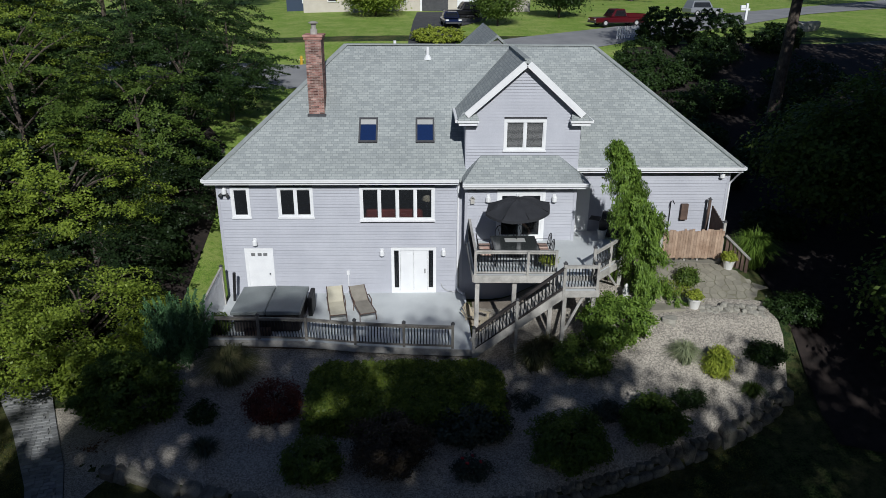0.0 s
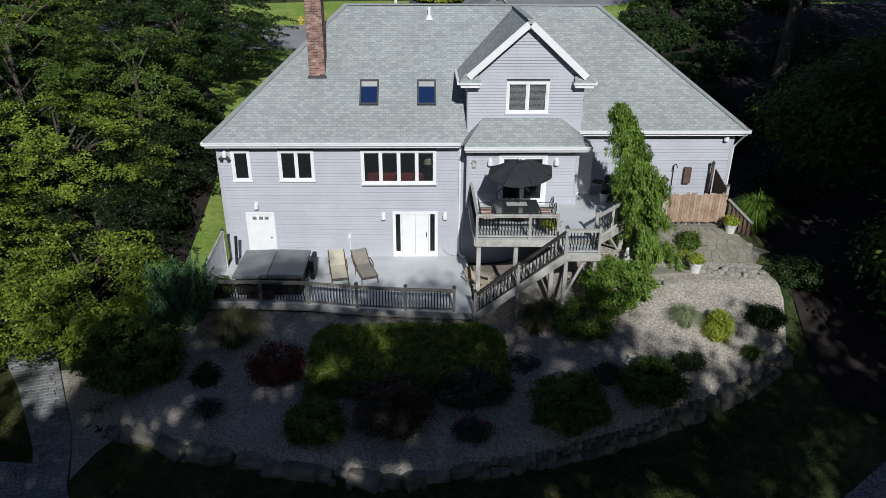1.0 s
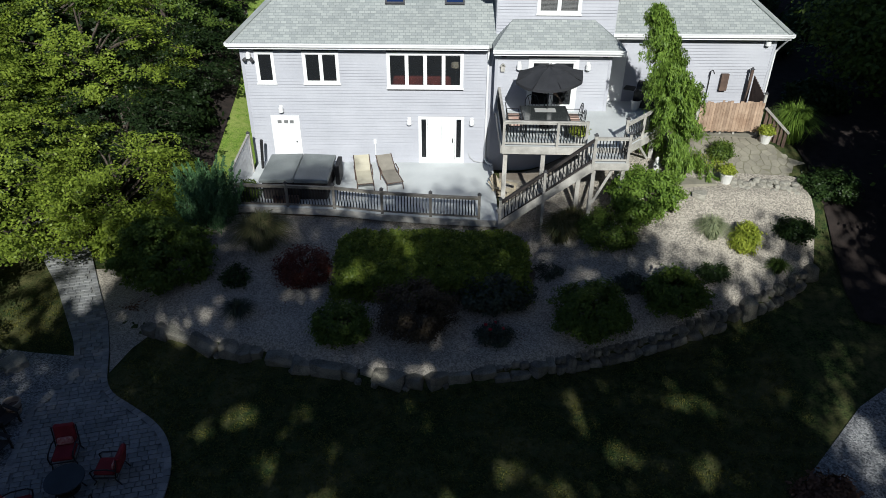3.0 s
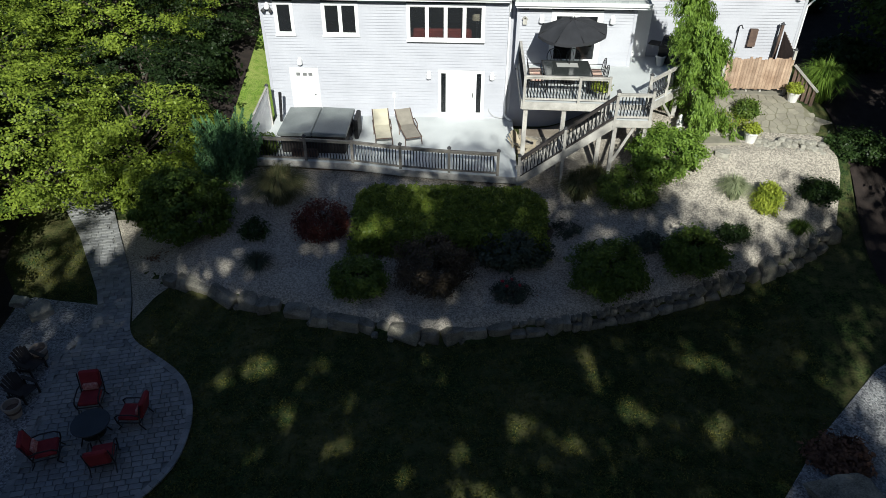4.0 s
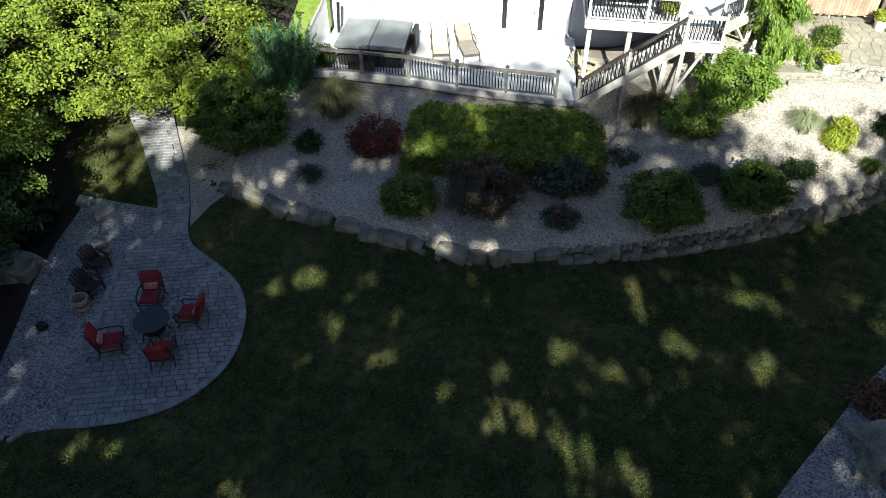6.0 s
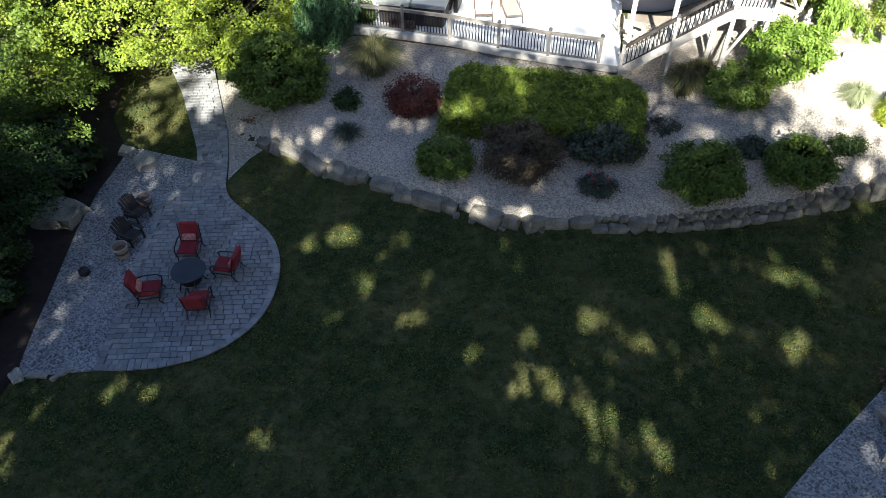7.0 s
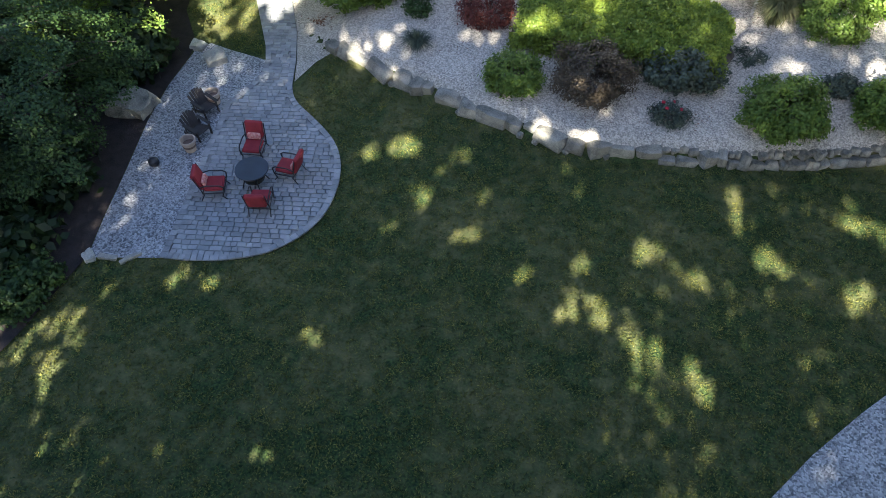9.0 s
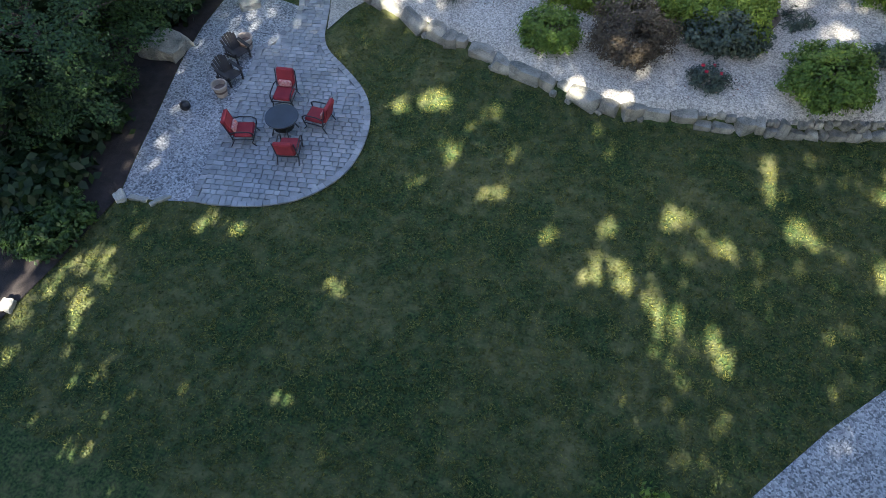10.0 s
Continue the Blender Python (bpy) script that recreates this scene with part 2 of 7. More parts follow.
# near-black leaf colour stands in for unlit gaps between the trees
M["leaf_in_shade"] = leaf_mat("shaded_leaves", (0.010, 0.020, 0.006), (0.030, 0.052, 0.014))
M["leaf_shrub"] = leaf_mat("shrub_leaves", (0.042, 0.08, 0.014), (0.16, 0.225, 0.036))
M["leaf_lime"] = leaf_mat("lime_leaves", (0.16, 0.22, 0.02), (0.45, 0.50, 0.06))
M["leaf_red"] = leaf_mat("crimson_leaves", (0.06, 0.018, 0.014), (0.19, 0.062, 0.04))
M["leaf_purple"] = leaf_mat("smoky_leaves", (0.038, 0.029, 0.022), (0.13, 0.10, 0.06))
M["leaf_conifer"] = leaf_mat("weeping_needles", (0.06, 0.115, 0.013), (0.23, 0.34, 0.048), 0.5, 0.2)
M["leaf_blue"] = leaf_mat("juniper_needles", (0.035, 0.085, 0.036), (0.13, 0.24, 0.095), 0.5, 0.15)
M["leaf_grey"] = leaf_mat("grey_green_leaves", (0.026, 0.036, 0.026), (0.085, 0.105, 0.07), 0.5, 0.15)
M["leaf_hedge"] = leaf_mat("hedge_leaves", (0.062, 0.108, 0.016), (0.24, 0.30, 0.042))
M["straw"] = leaf_mat("grass_blades", (0.045, 0.068, 0.022), (0.21, 0.19, 0.09), 0.6, 0.3)
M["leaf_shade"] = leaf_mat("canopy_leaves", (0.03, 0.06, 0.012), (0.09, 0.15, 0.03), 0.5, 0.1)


# ---- building helpers ----
def part(name, bm, material, parent=None, label=""):
    me = bpy.data.meshes.new(name)
    bm.to_mesh(me)
    bm.free()
    for q in material if isinstance(material, (list, tuple)) else [material]:
        me.materials.append(q)
    ob = new(name, me)
    ob.parent = parent
    if label:
        ob["label"] = label
    return ob


def piece(name, me, m, parent):
    """One more object on a mesh that is already there."""
    ob = new(name, me)
    ob.parent = parent
    ob.matrix_basis = m
    return ob


def thing(name, label, category, group="", kind="", at=None):
    ob = new(name)
    ob.empty_display_size = 0.2
    if at is not None:
        ob.matrix_basis = at
    return tagged(ob, label, category, group, kind)


def box(bm, x0, x1, y0, y1, z0, z1, m=None, bevel=0.0):
    mt = Matrix.LocRotScale(((x0 + x1) / 2, (y0 + y1) / 2, (z0 + z1) / 2), None, (abs(x1 - x0), abs(y1 - y0), abs(z1 - z0)))
    r = bmesh.ops.create_cube(bm, size=1, matrix=(m @ mt) if m else mt)
    if bevel:
        es = {e for v in r["verts"] for e in v.link_edges}
        bmesh.ops.bevel(bm, geom=list(es), offset=bevel, segments=1, affect="EDGES")
    return bm


def one_box(*a, **k):
    return box(bmesh.new(), *a, **k)


def beam(bm, p, q, w, h, up=(0, 0, 1)):
    """A straight bar from p to q."""
    p, q = Vector(p), Vector(q)
    d = q - p
    m = d.to_track_quat("Y", "Z").to_matrix().to_4x4()
    mt = Matrix.Translation((p + q) / 2) @ m @ Matrix.Diagonal((w, d.length, h, 1))
    bmesh.ops.create_cube(bm, size=1, matrix=mt)
    return bm


def tube(bm, p, q, r0, r1=None, n=8, caps=True):
    p, q = Vector(p), Vector(q)
    d = q - p
    m = Matrix.Translation((p + q) / 2) @ d.to_track_quat("Z", "Y").to_matrix().to_4x4()
    bmesh.ops.create_cone(bm, cap_ends=caps, segments=n, radius1=r0, radius2=r0 if r1 is None else r1, depth=d.length, matrix=m)
    return bm


def sweep(bm, pts, r, n=6):
    for a, b in zip(pts[:-1], pts[1:]):
        tube(bm, a, b, r, r, n)
    return bm


def lathe(bm, prof, n=16, m=None):
    """A turned shape from (radius, height) pairs."""
    rings = []
    for r, z in prof:
        ring = []
        for i in range(n):
            a = 2 * math.pi * i / n
            v = Vector((r * math.cos(a), r * math.sin(a), z))
            ring.append(bm.verts.new(m @ v if m else v))
        rings.append(ring)
    for a, b in zip(rings[:-1], rings[1:]):
        for i in range(n):
            bm.faces.new((a[i], a[(i + 1) % n], b[(i + 1) % n], b[i]))
    bm.faces.new(rings[0][::-1])
    bm.faces.new(rings[-1])
    return bm


def prism(bm, pts, z0, z1):
    lo = [bm.verts.new((x, y, z0)) for x, y in pts]
    hi = [bm.verts.new((x, y, z1)) for x, y in pts]
    k = len(pts)
    for i in range(k):
        bm.faces.new((lo[i], lo[(i + 1) % k], hi[(i + 1) % k], hi[i]))
    bm.faces.new(hi)
    bm.faces.new(lo[::-1])
    bmesh.ops.recalc_face_normals(bm, faces=bm.faces)
    return bm


def rock(seed, size, sub=2, rough_k=0.35, boxy=0.30):
    bm = bmesh.new()
    bmesh.ops.create_icosphere(bm, subdivisions=sub, radius=0.5)
    rnd = random.Random(seed)
    o = Vector((rnd.random() * 50, rnd.random() * 50, seed))
    for v in bm.verts:
        p = v.co.copy()
        k = 1 + rough_k * noise.noise(p * 2.2 + o) + 0.12 * noise.noise(p * 6 + o)
        q = Vector([max(-boxy, min(boxy, c)) * 0.45 / boxy for c in p]) * k
        v.co = (q.x * size[0], q.y * size[1], q.z * size[2])
    return bm


def smooth(ob):
    for p in ob.data.polygons:
        p.use_smooth = True
    return ob


def S(a, b, x):
    t = np.clip((np.asarray(x, float) - a) / (b - a), 0, 1)
    return t * t * (3 - 2 * t)


# ---- the lie of the land ----
WALL_X = (-3.4, -1.85, 0.1, 2.2, 4.5, 7.9, 12.45, 16.0, 18.0, 20.1, 21.7)
WALL_Y = (-8.3, -9.15, -9.95, -10.5, -11.15, -11.75, -10.8, -9.7, -9.1, -8.3, -7.2)


def wall_y(x):
    return np.interp(x, WALL_X, WALL_Y)


def ground_z(x, y):
    x, y = np.asarray(x, float), np.asarray(y, float)
    lawn = -2.4 + S(14, 23, x) * S(-16, -7, y) * 1.4
    yw = wall_y(x)
    top = -1.85 + S(15, 21, x) * 1.15
    mid = -0.55 + S(11.5, 18, x) * 1.75
    back = -0.35 + S(11.5, 17, x) * 2.3
    u = np.clip((y - yw) / (-5.0 - yw), 0, 1)
    bed = np.where(y < -5, top + u * (mid - top), mid + (back - mid) * S(-5, -1.5, y))
    bed = bed + (2.4 - bed) * S(7.5, 10.5, y)
    step = S(-0.12, 0.3, y - yw)
    centre = lawn + (bed - lawn) * step
    left = np.interp(y, (-40, -9, -4, 0, 5, 12), (-2.4, -2.4, -1.9, -0.9, 0.6, 2.4))
    right = np.interp(y, (-40, -14, -8, -4, 0, 12), (-2.4, -2.2, -0.9, 0.9, 1.8, 2.4))
    z = left + (centre - left) * S(-4.2, -0.6, x)
    z = z + (right - z) * S(21.3, 23.5, x)
    front = np.interp(y, (11, 20, 30, 40, 60, 90, 200, 600, 1500), (2.4, 3.6, 5.6, 7.4, 8.6, 9.6, 13, 40, 120))
    front = front - S(8, -40, x) * 1.4
    return np.where(y > 11.0, front * S(11, 14, y) + z * (1 - S(11, 14, y)), z)


def gz(x, y):
    return float(ground_z(x, y))


def sheet(name, xs, ys, material, off=0.0):
    X, Y = np.meshgrid(xs, ys)
    Z = ground_z(X, Y) + off
    n, k = len(ys), len(xs)
    co = np.stack([X, Y, Z], -1).reshape(-1, 3)
    i = np.arange(n * k).reshape(n, k)
    f = np.stack([i[:-1, :-1], i[:-1, 1:], i[1:, 1:], i[1:, :-1]], -1).reshape(-1, 4)
    me = bpy.data.meshes.new(name)
    me.from_pydata(co.tolist(), [], f.tolist())
    me.materials.append(material)
    me.polygons.foreach_set("use_smooth", np.ones(len(f), bool))
    return new(name, me)


def inside(poly, x, y):
    c = np.zeros(np.shape(x), bool)
    for (x0, y0), (x1, y1) in zip(poly, poly[1:] + poly[:1]):
        hit = ((y0 > y) != (y1 > y)) & (x < (x1 - x0) * (y - y0) / (y1 - y0 + 1e-12) + x0)
        c ^= hit
    return c


def curve_round(pts, n=6):
    """A closed outline rounded through its corners (Catmull-Rom)."""
    out = []
    k = len(pts)
    for i in range(k):
        p0, p1, p2, p3 = (Vector(pts[(i + j - 1) % k]) for j in range(4))
        for s in range(n):
            t = s / n
            out.append(tuple(0.5 * ((2 * p1) + (p2 - p0) * t + (2 * p0 - 5 * p1 + 4 * p2 - p3) * t * t + (3 * p1 - p0 - 3 * p2 + p3) * t ** 3)))
    return out


def drape(name, poly, material, off, step=0.5):
    """A patch of ground cover with a crisp outline, laid over the land."""
    from mathutils.geometry import delaunay_2d_cdt
    pts = []
    for a, b in zip(poly, poly[1:] + poly[:1]):
        d = math.dist(a, b)
        m = max(1, int(d / step))
        pts += [(a[0] + (b[0] - a[0]) * j / m, a[1] + (b[1] - a[1]) * j / m) for j in range(m)]
    k = len(pts)
    x0, x1 = min(p[0] for p in pts), max(p[0] for p in pts)
    y0, y1 = min(p[1] for p in pts), max(p[1] for p in pts)
    gx, gy = np.meshgrid(np.arange(x0, x1, step), np.arange(y0, y1, step))
    ok = inside(pts, gx, gy)
    allp = [Vector(p) for p in pts] + [Vector((a, b)) for a, b in zip(gx[ok], gy[ok])]
    v, e, f, *_ = delaunay_2d_cdt(allp, [(i, (i + 1) % k) for i in range(k)], [list(range(k))], 1, 1e-4)
    zz = [gz(p.x, p.y) + off for p in v]
    me = bpy.data.meshes.new(name)
    me.from_pydata([(p.x, p.y, h) for p, h in zip(v, zz)], [], f)
    me.materials.append(material)
    me.update()
    if me.polygons and sum(p.normal.z for p in me.polygons) < 0:
        me.flip_normals()
    for p in me.polygons:
        p.use_smooth = True
    return new(name, me)


# ---- ground ----
xs = np.unique(np.concatenate([np.linspace(-600, -60, 19), np.linspace(-60, -12, 25), np.arange(-12, 27, 0.4), np.linspace(27, 80, 27), np.linspace(80, 700, 19)]))
ys = np.unique(np.concatenate([np.linspace(-300, -40, 14), np.linspace(-40, -14, 27), np.arange(-14, 0, 0.25), np.linspace(0, 14, 29), np.linspace(14, 90, 77), np.linspace(90, 1500, 40)]))
tagged(sheet("ground", xs, ys, M["lawn"]), "mown back lawn with dry straw patches, darkened for tree shade", "lawn", kind="structure")

tagged(drape("front_lawn", [(-70, 15), (90, 15), (120, 130), (-100, 130)], M["front_lawn"], 0.03, 4.0), "front lawn coloured bright green for full sun", "lawn", kind="structure")
BED = [(x, float(wall_y(x)) + 0.1) for x in np.linspace(-2.0, 21.6, 40)] + [(22.0, -5.5), (21.9, -4.0), (17.2, -3.7), (15.5, -2.0), (10.6, -1.0), (10.6, -4.6), (0.3, -4.0), (-1.6, -5.0), (-2.6, -7.0)]
tagged(drape("gravel_bed", BED, M["gravel"], 0.085, 0.2), "planting bed of pale river stones", "gravel", kind="structure")
SIDE_BED = [(12.6, -23.0), (13.17, -22.02), (14.64, -19.81), (15.78, -18.34), (16.39, -17.63), (18.6, -15.0), (21.0, -12.7), (24.5, -10.6), (30, -12), (30, -26), (13, -26)]
tagged(drape("gravel_border", SIDE_BED, M["crushed"], 0.03, 0.6), "border of crushed stone beside the lawn, tinted for blue shade", "gravel", kind="structure")
# mulch beside the gravel; deeper in, its near-black stands for tree shade
tagged(drape("woodland_floor", [(-60, -40), (-5.4, -26), (-4.95, -22.5), (-4.78, -19.97), (-5.21, -18.53), (-5.7, -16.62), (-6.3, -14.49), (-6.63, -12.61), (-6.71, -11.15), (-6.9, -10.3), (-8.3, -8.6), (-9.5, -4.5), (-6.0, -3.6), (-2.0, -2.4), (-2.4, 3), (-2.8, 9), (-4, 16), (-10, 27), (-60, 26)], M["mulch"], 0.06, 1.0), "dark mulch by the gravel, near black for shade under trees", "mulch", kind="structure")
# near-black sheet laid where the ground is dark with tree shade
tagged(drape("woodland_floor_east", [(22.3, -9.5), (22.6, -3), (22.3, 8), (23, 22), (27, 37), (36, 39), (80, 37), (80, -12), (30, -12), (25, -10.4)], M["mulch"], 0.09, 1.2), "woodland ground coloured near black for tree shade", "mulch", kind="structure")
PATIO = [(-2.91, -10.2), (-2.7, -10.8)] + curve_round([(-2.91, -10.2), (-2.46, -11.45), (-1.97, -12.15), (-1.21, -12.66), (-0.34, -13.25), (0.29, -13.87), (0.72, -14.65), (0.96, -15.57), (0.97, -16.63), (0.65, -17.51), (0.1, -18.22), (-0.55, -18.67), (-1.41, -19.05), (-2.79, -19.37)], 4)[4:49] + [(-2.1, -19.25), (-2.79, -19.37), (-3.2, -17.43), (-3.77, -15.09), (-3.95, -14.04), (-4.23, -12.95), (-3.96, -12.25), (-3.83, -11.6), (-3.8, -11.1), (-3.97, -10.47), (-4.36, -9.7), (-5.25, -8.35), (-6.3, -6.75), (-7.3, -5.5), (-9.2, -3.2), (-7.9, -2.3), (-5.9, -4.6), (-4.72, -6.7), (-3.62, -8.6)]
tagged(drape("stone_patio", PATIO, M["joint"], 0.035, 0.5), "curved patio and path of grey pavers", "patio", kind="structure")
PEA_EDGE = [(-4.78, -19.97), (-5.21, -18.53), (-5.7, -16.62), (-6.3, -14.49), (-6.63, -12.61), (-6.71, -11.15)]
PEA = PEA_EDGE + [(-6.76, -10.47), (-6.38, -10.1), (-5.48, -10.25), (-4.63, -10.33), (-4.02, -10.4), (-3.82, -11.1), (-3.85, -11.6), (-3.98, -12.25), (-4.25, -12.95), (-3.97, -14.04), (-3.79, -15.09), (-3.22, -17.43), (-2.81, -19.37)]
APRON = [(-2.5, -11.2), (-2.24, -9.98), (-1.9, -9.3), (-1.7, -8.3), (-2.4, -7.2), (-3.2, -5.6), (-5.28, -5.7), (-4.68, -6.75), (-3.6, -8.62), (-2.89, -10.2)]
tagged(drape("gravel_apron", APRON, M["gravel"], 0.032, 0.3), "crushed stone between the path and the wall", "gravel", kind="structure")
tagged(drape("pea_gravel", PEA, M["crushed"], 0.03, 0.4), "strip of crushed stone beside the patio", "gravel", kind="structure")

# bright grass colour laid here for the sunlight on the slope
tagged(drape("side_lawn", [(-2.2, -2.8), (-0.6, -3.2), (-0.15, -0.4), (-0.15, 11), (0, 15.5), (-4, 15.5), (-2.9, 9), (-2.5, 3)], M["front_lawn"], 0.035, 0.6), "grass slope beside the house, coloured bright for sun", "lawn", kind="structure")
tagged(drape("bare_earth", [(10.7, -0.4), (10.7, -4.7), (14.2, -4.9), (16.4, -4.6), (17.4, -4.3), (18.3, -3.2), (18.4, -1.6), (17.6, 0.3)], M["dirt"], 0.05, 0.5), "bare earth under the deck and conifer", "earth", kind="structure")

# ---- house ----
house = thing("house", "grey clapboard house with a hipped shingle roof and white trim", "house")
COURSE = 0.122


def split(z0, z1, u0, u1, holes):
    """The parts of a strip u0..u1, z0..z1 that no hole takes."""
    spans = [(u0, u1)]
    for a, b, c, d in holes:
        if c < z1 - 1e-4 and d > z0 + 1e-4:
            nxt = []
            for s, e in spans:
                if b <= s or a >= e:
                    nxt.append((s, e))
                else:
                    if a > s:
                        nxt.append((s, a))
                    if b < e:
                        nxt.append((b, e))
            spans = nxt
    return spans


def clad(name, m, u0, u1, z0, z1, holes=(), limits=None, parent=None):
    """A clapboard wall: boards lapped course over course, on a solid wall. m takes (u, -out, z) to its place."""
    bm = bmesh.new()
    z = z0
    while z < z1 - 0.01:
        h = min(COURSE, z1 - z)
        a, b = limits(z + h * 0.5) if limits else (u0, u1)
        if b > a:
            for s, e in split(z, z + h, a, b, holes):
                p = [m @ Vector(q) for q in ((s, -0.034, z), (e, -0.034, z), (e, -0.004, z + h), (s, -0.004, z + h), (s, 0.0, z), (e, 0.0, z))]
                v = [bm.verts.new(q) for q in p]
                bm.faces.new(v[:4])
                bm.faces.new((v[4], v[5], v[1], v[0]))
        z += COURSE
    part(name, bm, M["siding"], parent, "grey painted clapboards")
    bm = bmesh.new()
    cuts = sorted({z0, z1, *[q for h in holes for q in h[2:] if z0 < q < z1]})
    for a, b in zip(cuts[:-1], cuts[1:]):
        for s, e in split(a, b, u0, u1, holes):
            if limits:
                continue
            box(bm, s, e, 0.0, 0.18, a, b, m)
    if bm.verts:
        part("wall", bm, M["dark_trim"], parent)
    else:
        bm.free()


def window(x0, x1, z0, z1, y, cols, name="window", inner="glass", trim=0.11, bars=0.09, parent=house):
    bm = bmesh.new()
    for a, b, c, d in ((x0 - 0.0, x1, z1 - trim, z1), (x0, x1, z0, z0 + trim * 0.9), (x0, x0 + trim, z0 + trim * 0.9, z1 - trim), (x1 - trim, x1, z0 + trim * 0.9, z1 - trim)):
        box(bm, a, b, y - 0.05, y + 0.12, c, d)
    w = part(name, bm, M["white"], parent, "white framed window")
    part("sill", one_box(x0 - 0.03, x1 + 0.03, y - 0.085, y - 0.052, z0 - 0.03, z0 + 0.035), M["white"], w)
    ix0, ix1, iz0, iz1 = x0 + trim, x1 - trim, z0 + trim * 0.9, z1 - trim
    wd = (ix1 - ix0 - (cols - 1) * bars) / cols
    for i in range(cols):
        a = ix0 + i * (wd + bars)
        if i:
            part("mullion", one_box(a - bars, a, y - 0.045, y + 0.1, iz0, iz1), M["white"], w)
        sash = bmesh.new()
        for p, q, r, t in ((a, a + wd, iz0, iz0 + 0.035), (a, a + wd, iz1 - 0.035, iz1), (a, a + 0.03, iz0 + 0.035, iz1 - 0.035), (a + wd - 0.03, a + wd, iz0 + 0.035, iz1 - 0.035)):
            box(sash, p, q, y - 0.015, y + 0.03, r, t)
        part("sash", sash, M["white"], w)
        g = part("pane", one_box(a + 0.03, a + wd - 0.03, y + 0.005, y + 0.015, iz0 + 0.035, iz1 - 0.035), M[inner], w)
        g.visible_shadow = False
    return w


W1, W2, W4 = (0.52, 1.31, 3.53, 4.89), (2.46, 3.95, 3.53, 4.89), (5.90, 9.06, 3.38, 4.89)
D1, D2 = (0.86, 2.08, 0.0, 2.15), (7.17, 9.13, 0.0, 2.15)
BD = (11.62, 13.62, 2.75, 4.93)
GW = (11.88, 13.62, 6.42, 7.72)
I = Matrix.Identity(4)
clad("siding", I, 0.0, 10.35, -0.4, 5.25, [W1, W2, W4, D1, D2], parent=house)
clad("siding", Matrix.Translation((0, -0.75, 0)), 10.35, 14.85, 2.6, 5.3, [BD], parent=house)
clad("siding", Matrix.Translation((0, 0.4, 0)), 14.6, 21.68, 1.6, 5.62, [(14.9, 15.75, 2.75, 4.85)], parent=house)
# bump's cheek, lower wall under the deck, side walls, street wall
clad("siding", pose(10.35, 0, 0, 0, 0, -90), 0.0, 0.75, 2.6, 5.3, parent=house)
part("wall", one_box(14.67, 14.85, -0.57, 0.58, 2.6, 5.3), M["siding"], house)
clad("siding", Matrix.Translation((0, 0.0, 0)), 10.35, 15.5, -0.4, 2.6, parent=house)
clad("siding", pose(0, 10.1, 0, 0, 0, -90), 0.0, 10.1, -0.4, 5.25, parent=house)
clad("siding", pose(21.68, 0.4, 0, 0, 0, 90), 0.0, 9.4, 1.4, 5.62, parent=house)
clad("siding", pose(21.68, 10.1, 0, 0, 0, 180), 0.0, 21.68, 2.0, 5.3, parent=house)
part("bump_floor", one_box(10.36, 14.84, -0.74, 0.2, 2.5, 2.6), M["dark_trim"], house)
part("floor", one_box(0.2, 21.4, 0.2, 9.9, 2.45, 2.7), M["brownwood"], house)
part("inner_wall", one_box(0.2, 14.5, 4.5, 4.6, 0.0, 5.2), M["siding"], house)
for x, y, z0, z1 in ((0.0, 0.0, -0.3, 5.2), (10.2, 0.0, -0.3, 5.2), (10.35, -0.75, 2.6, 5.2), (14.85, -0.75, 2.6, 5.2), (21.68, 0.4, 1.6, 5.6)):
    part("corner_board", one_box(x - 0.06, x + 0.06, y - 0.035, y + 0.05, z0, z1), M["siding"], house)


def slab(name, pts, material, parent, thick=0.14, along=None):
    """A sloping roof plane with thickness; its map runs along the eave and up the slope, in metres."""
    bm = bmesh.new()
    v = [bm.verts.new(p) for p in pts]
    f = bm.faces.new(v)
    bm.normal_update()
    if f.normal.z < 0:
        f.normal_flip()
    nrm = f.normal.copy()
    u = Vector(along).normalized() if along else Vector((0, 0, 1)).cross(nrm).normalized()
    w = nrm.cross(u)
    lo = [bm.verts.new(Vector(p) - Vector((0, 0, thick))) for p in pts]
    k = len(pts)
    for i in range(k):
        bm.faces.new((v[i], v[(i + 1) % k], lo[(i + 1) % k], lo[i]))
    bm.faces.new(lo)
    bmesh.ops.recalc_face_normals(bm, faces=bm.faces)
    lay = bm.loops.layers.uv.new("metres")
    for face in bm.faces:
        for lp in face.loops:
            lp[lay].uv = (lp.vert.co.dot(u), lp.vert.co.dot(w))
    return part(name, bm, material, parent)


RZ, RY = 10.16, 5.07
slab("roof", [(-0.39, -0.4, 5.32), (12.0, -0.4, 5.32), (12.0, 0.03, 5.70), (22.1, 0.03, 5.70), (16.47, RY, RZ), (5.07, RY, RZ)], M["roof"], house)
slab("roof", [(-0.39, -0.4, 5.32), (5.07, RY, RZ), (-0.39, 10.54, 5.32)], M["roof"], house)
slab("roof", [(22.1, 0.03, 5.70), (22.1, 10.1, 5.70), (16.47, RY, RZ)], M["roof"], house)
slab("roof", [(-0.39, 10.54, 5.32), (5.07, RY, RZ), (16.47, RY, RZ), (22.1, 10.1, 5.70)], M["roof"], house)
# the street-side cross gable behind the ridge
slab("roof", [(12.0, 4.9, 10.62), (12.0, 13.0, 10.62), (8.6, 13.0, 7.6), (8.6, 7.9, 7.6)], M["roof"], house)
slab("roof", [(12.0, 4.9, 10.62), (15.4, 7.9, 7.6), (15.4, 13.0, 7.6), (12.0, 13.0, 10.62)], M["roof"], house)
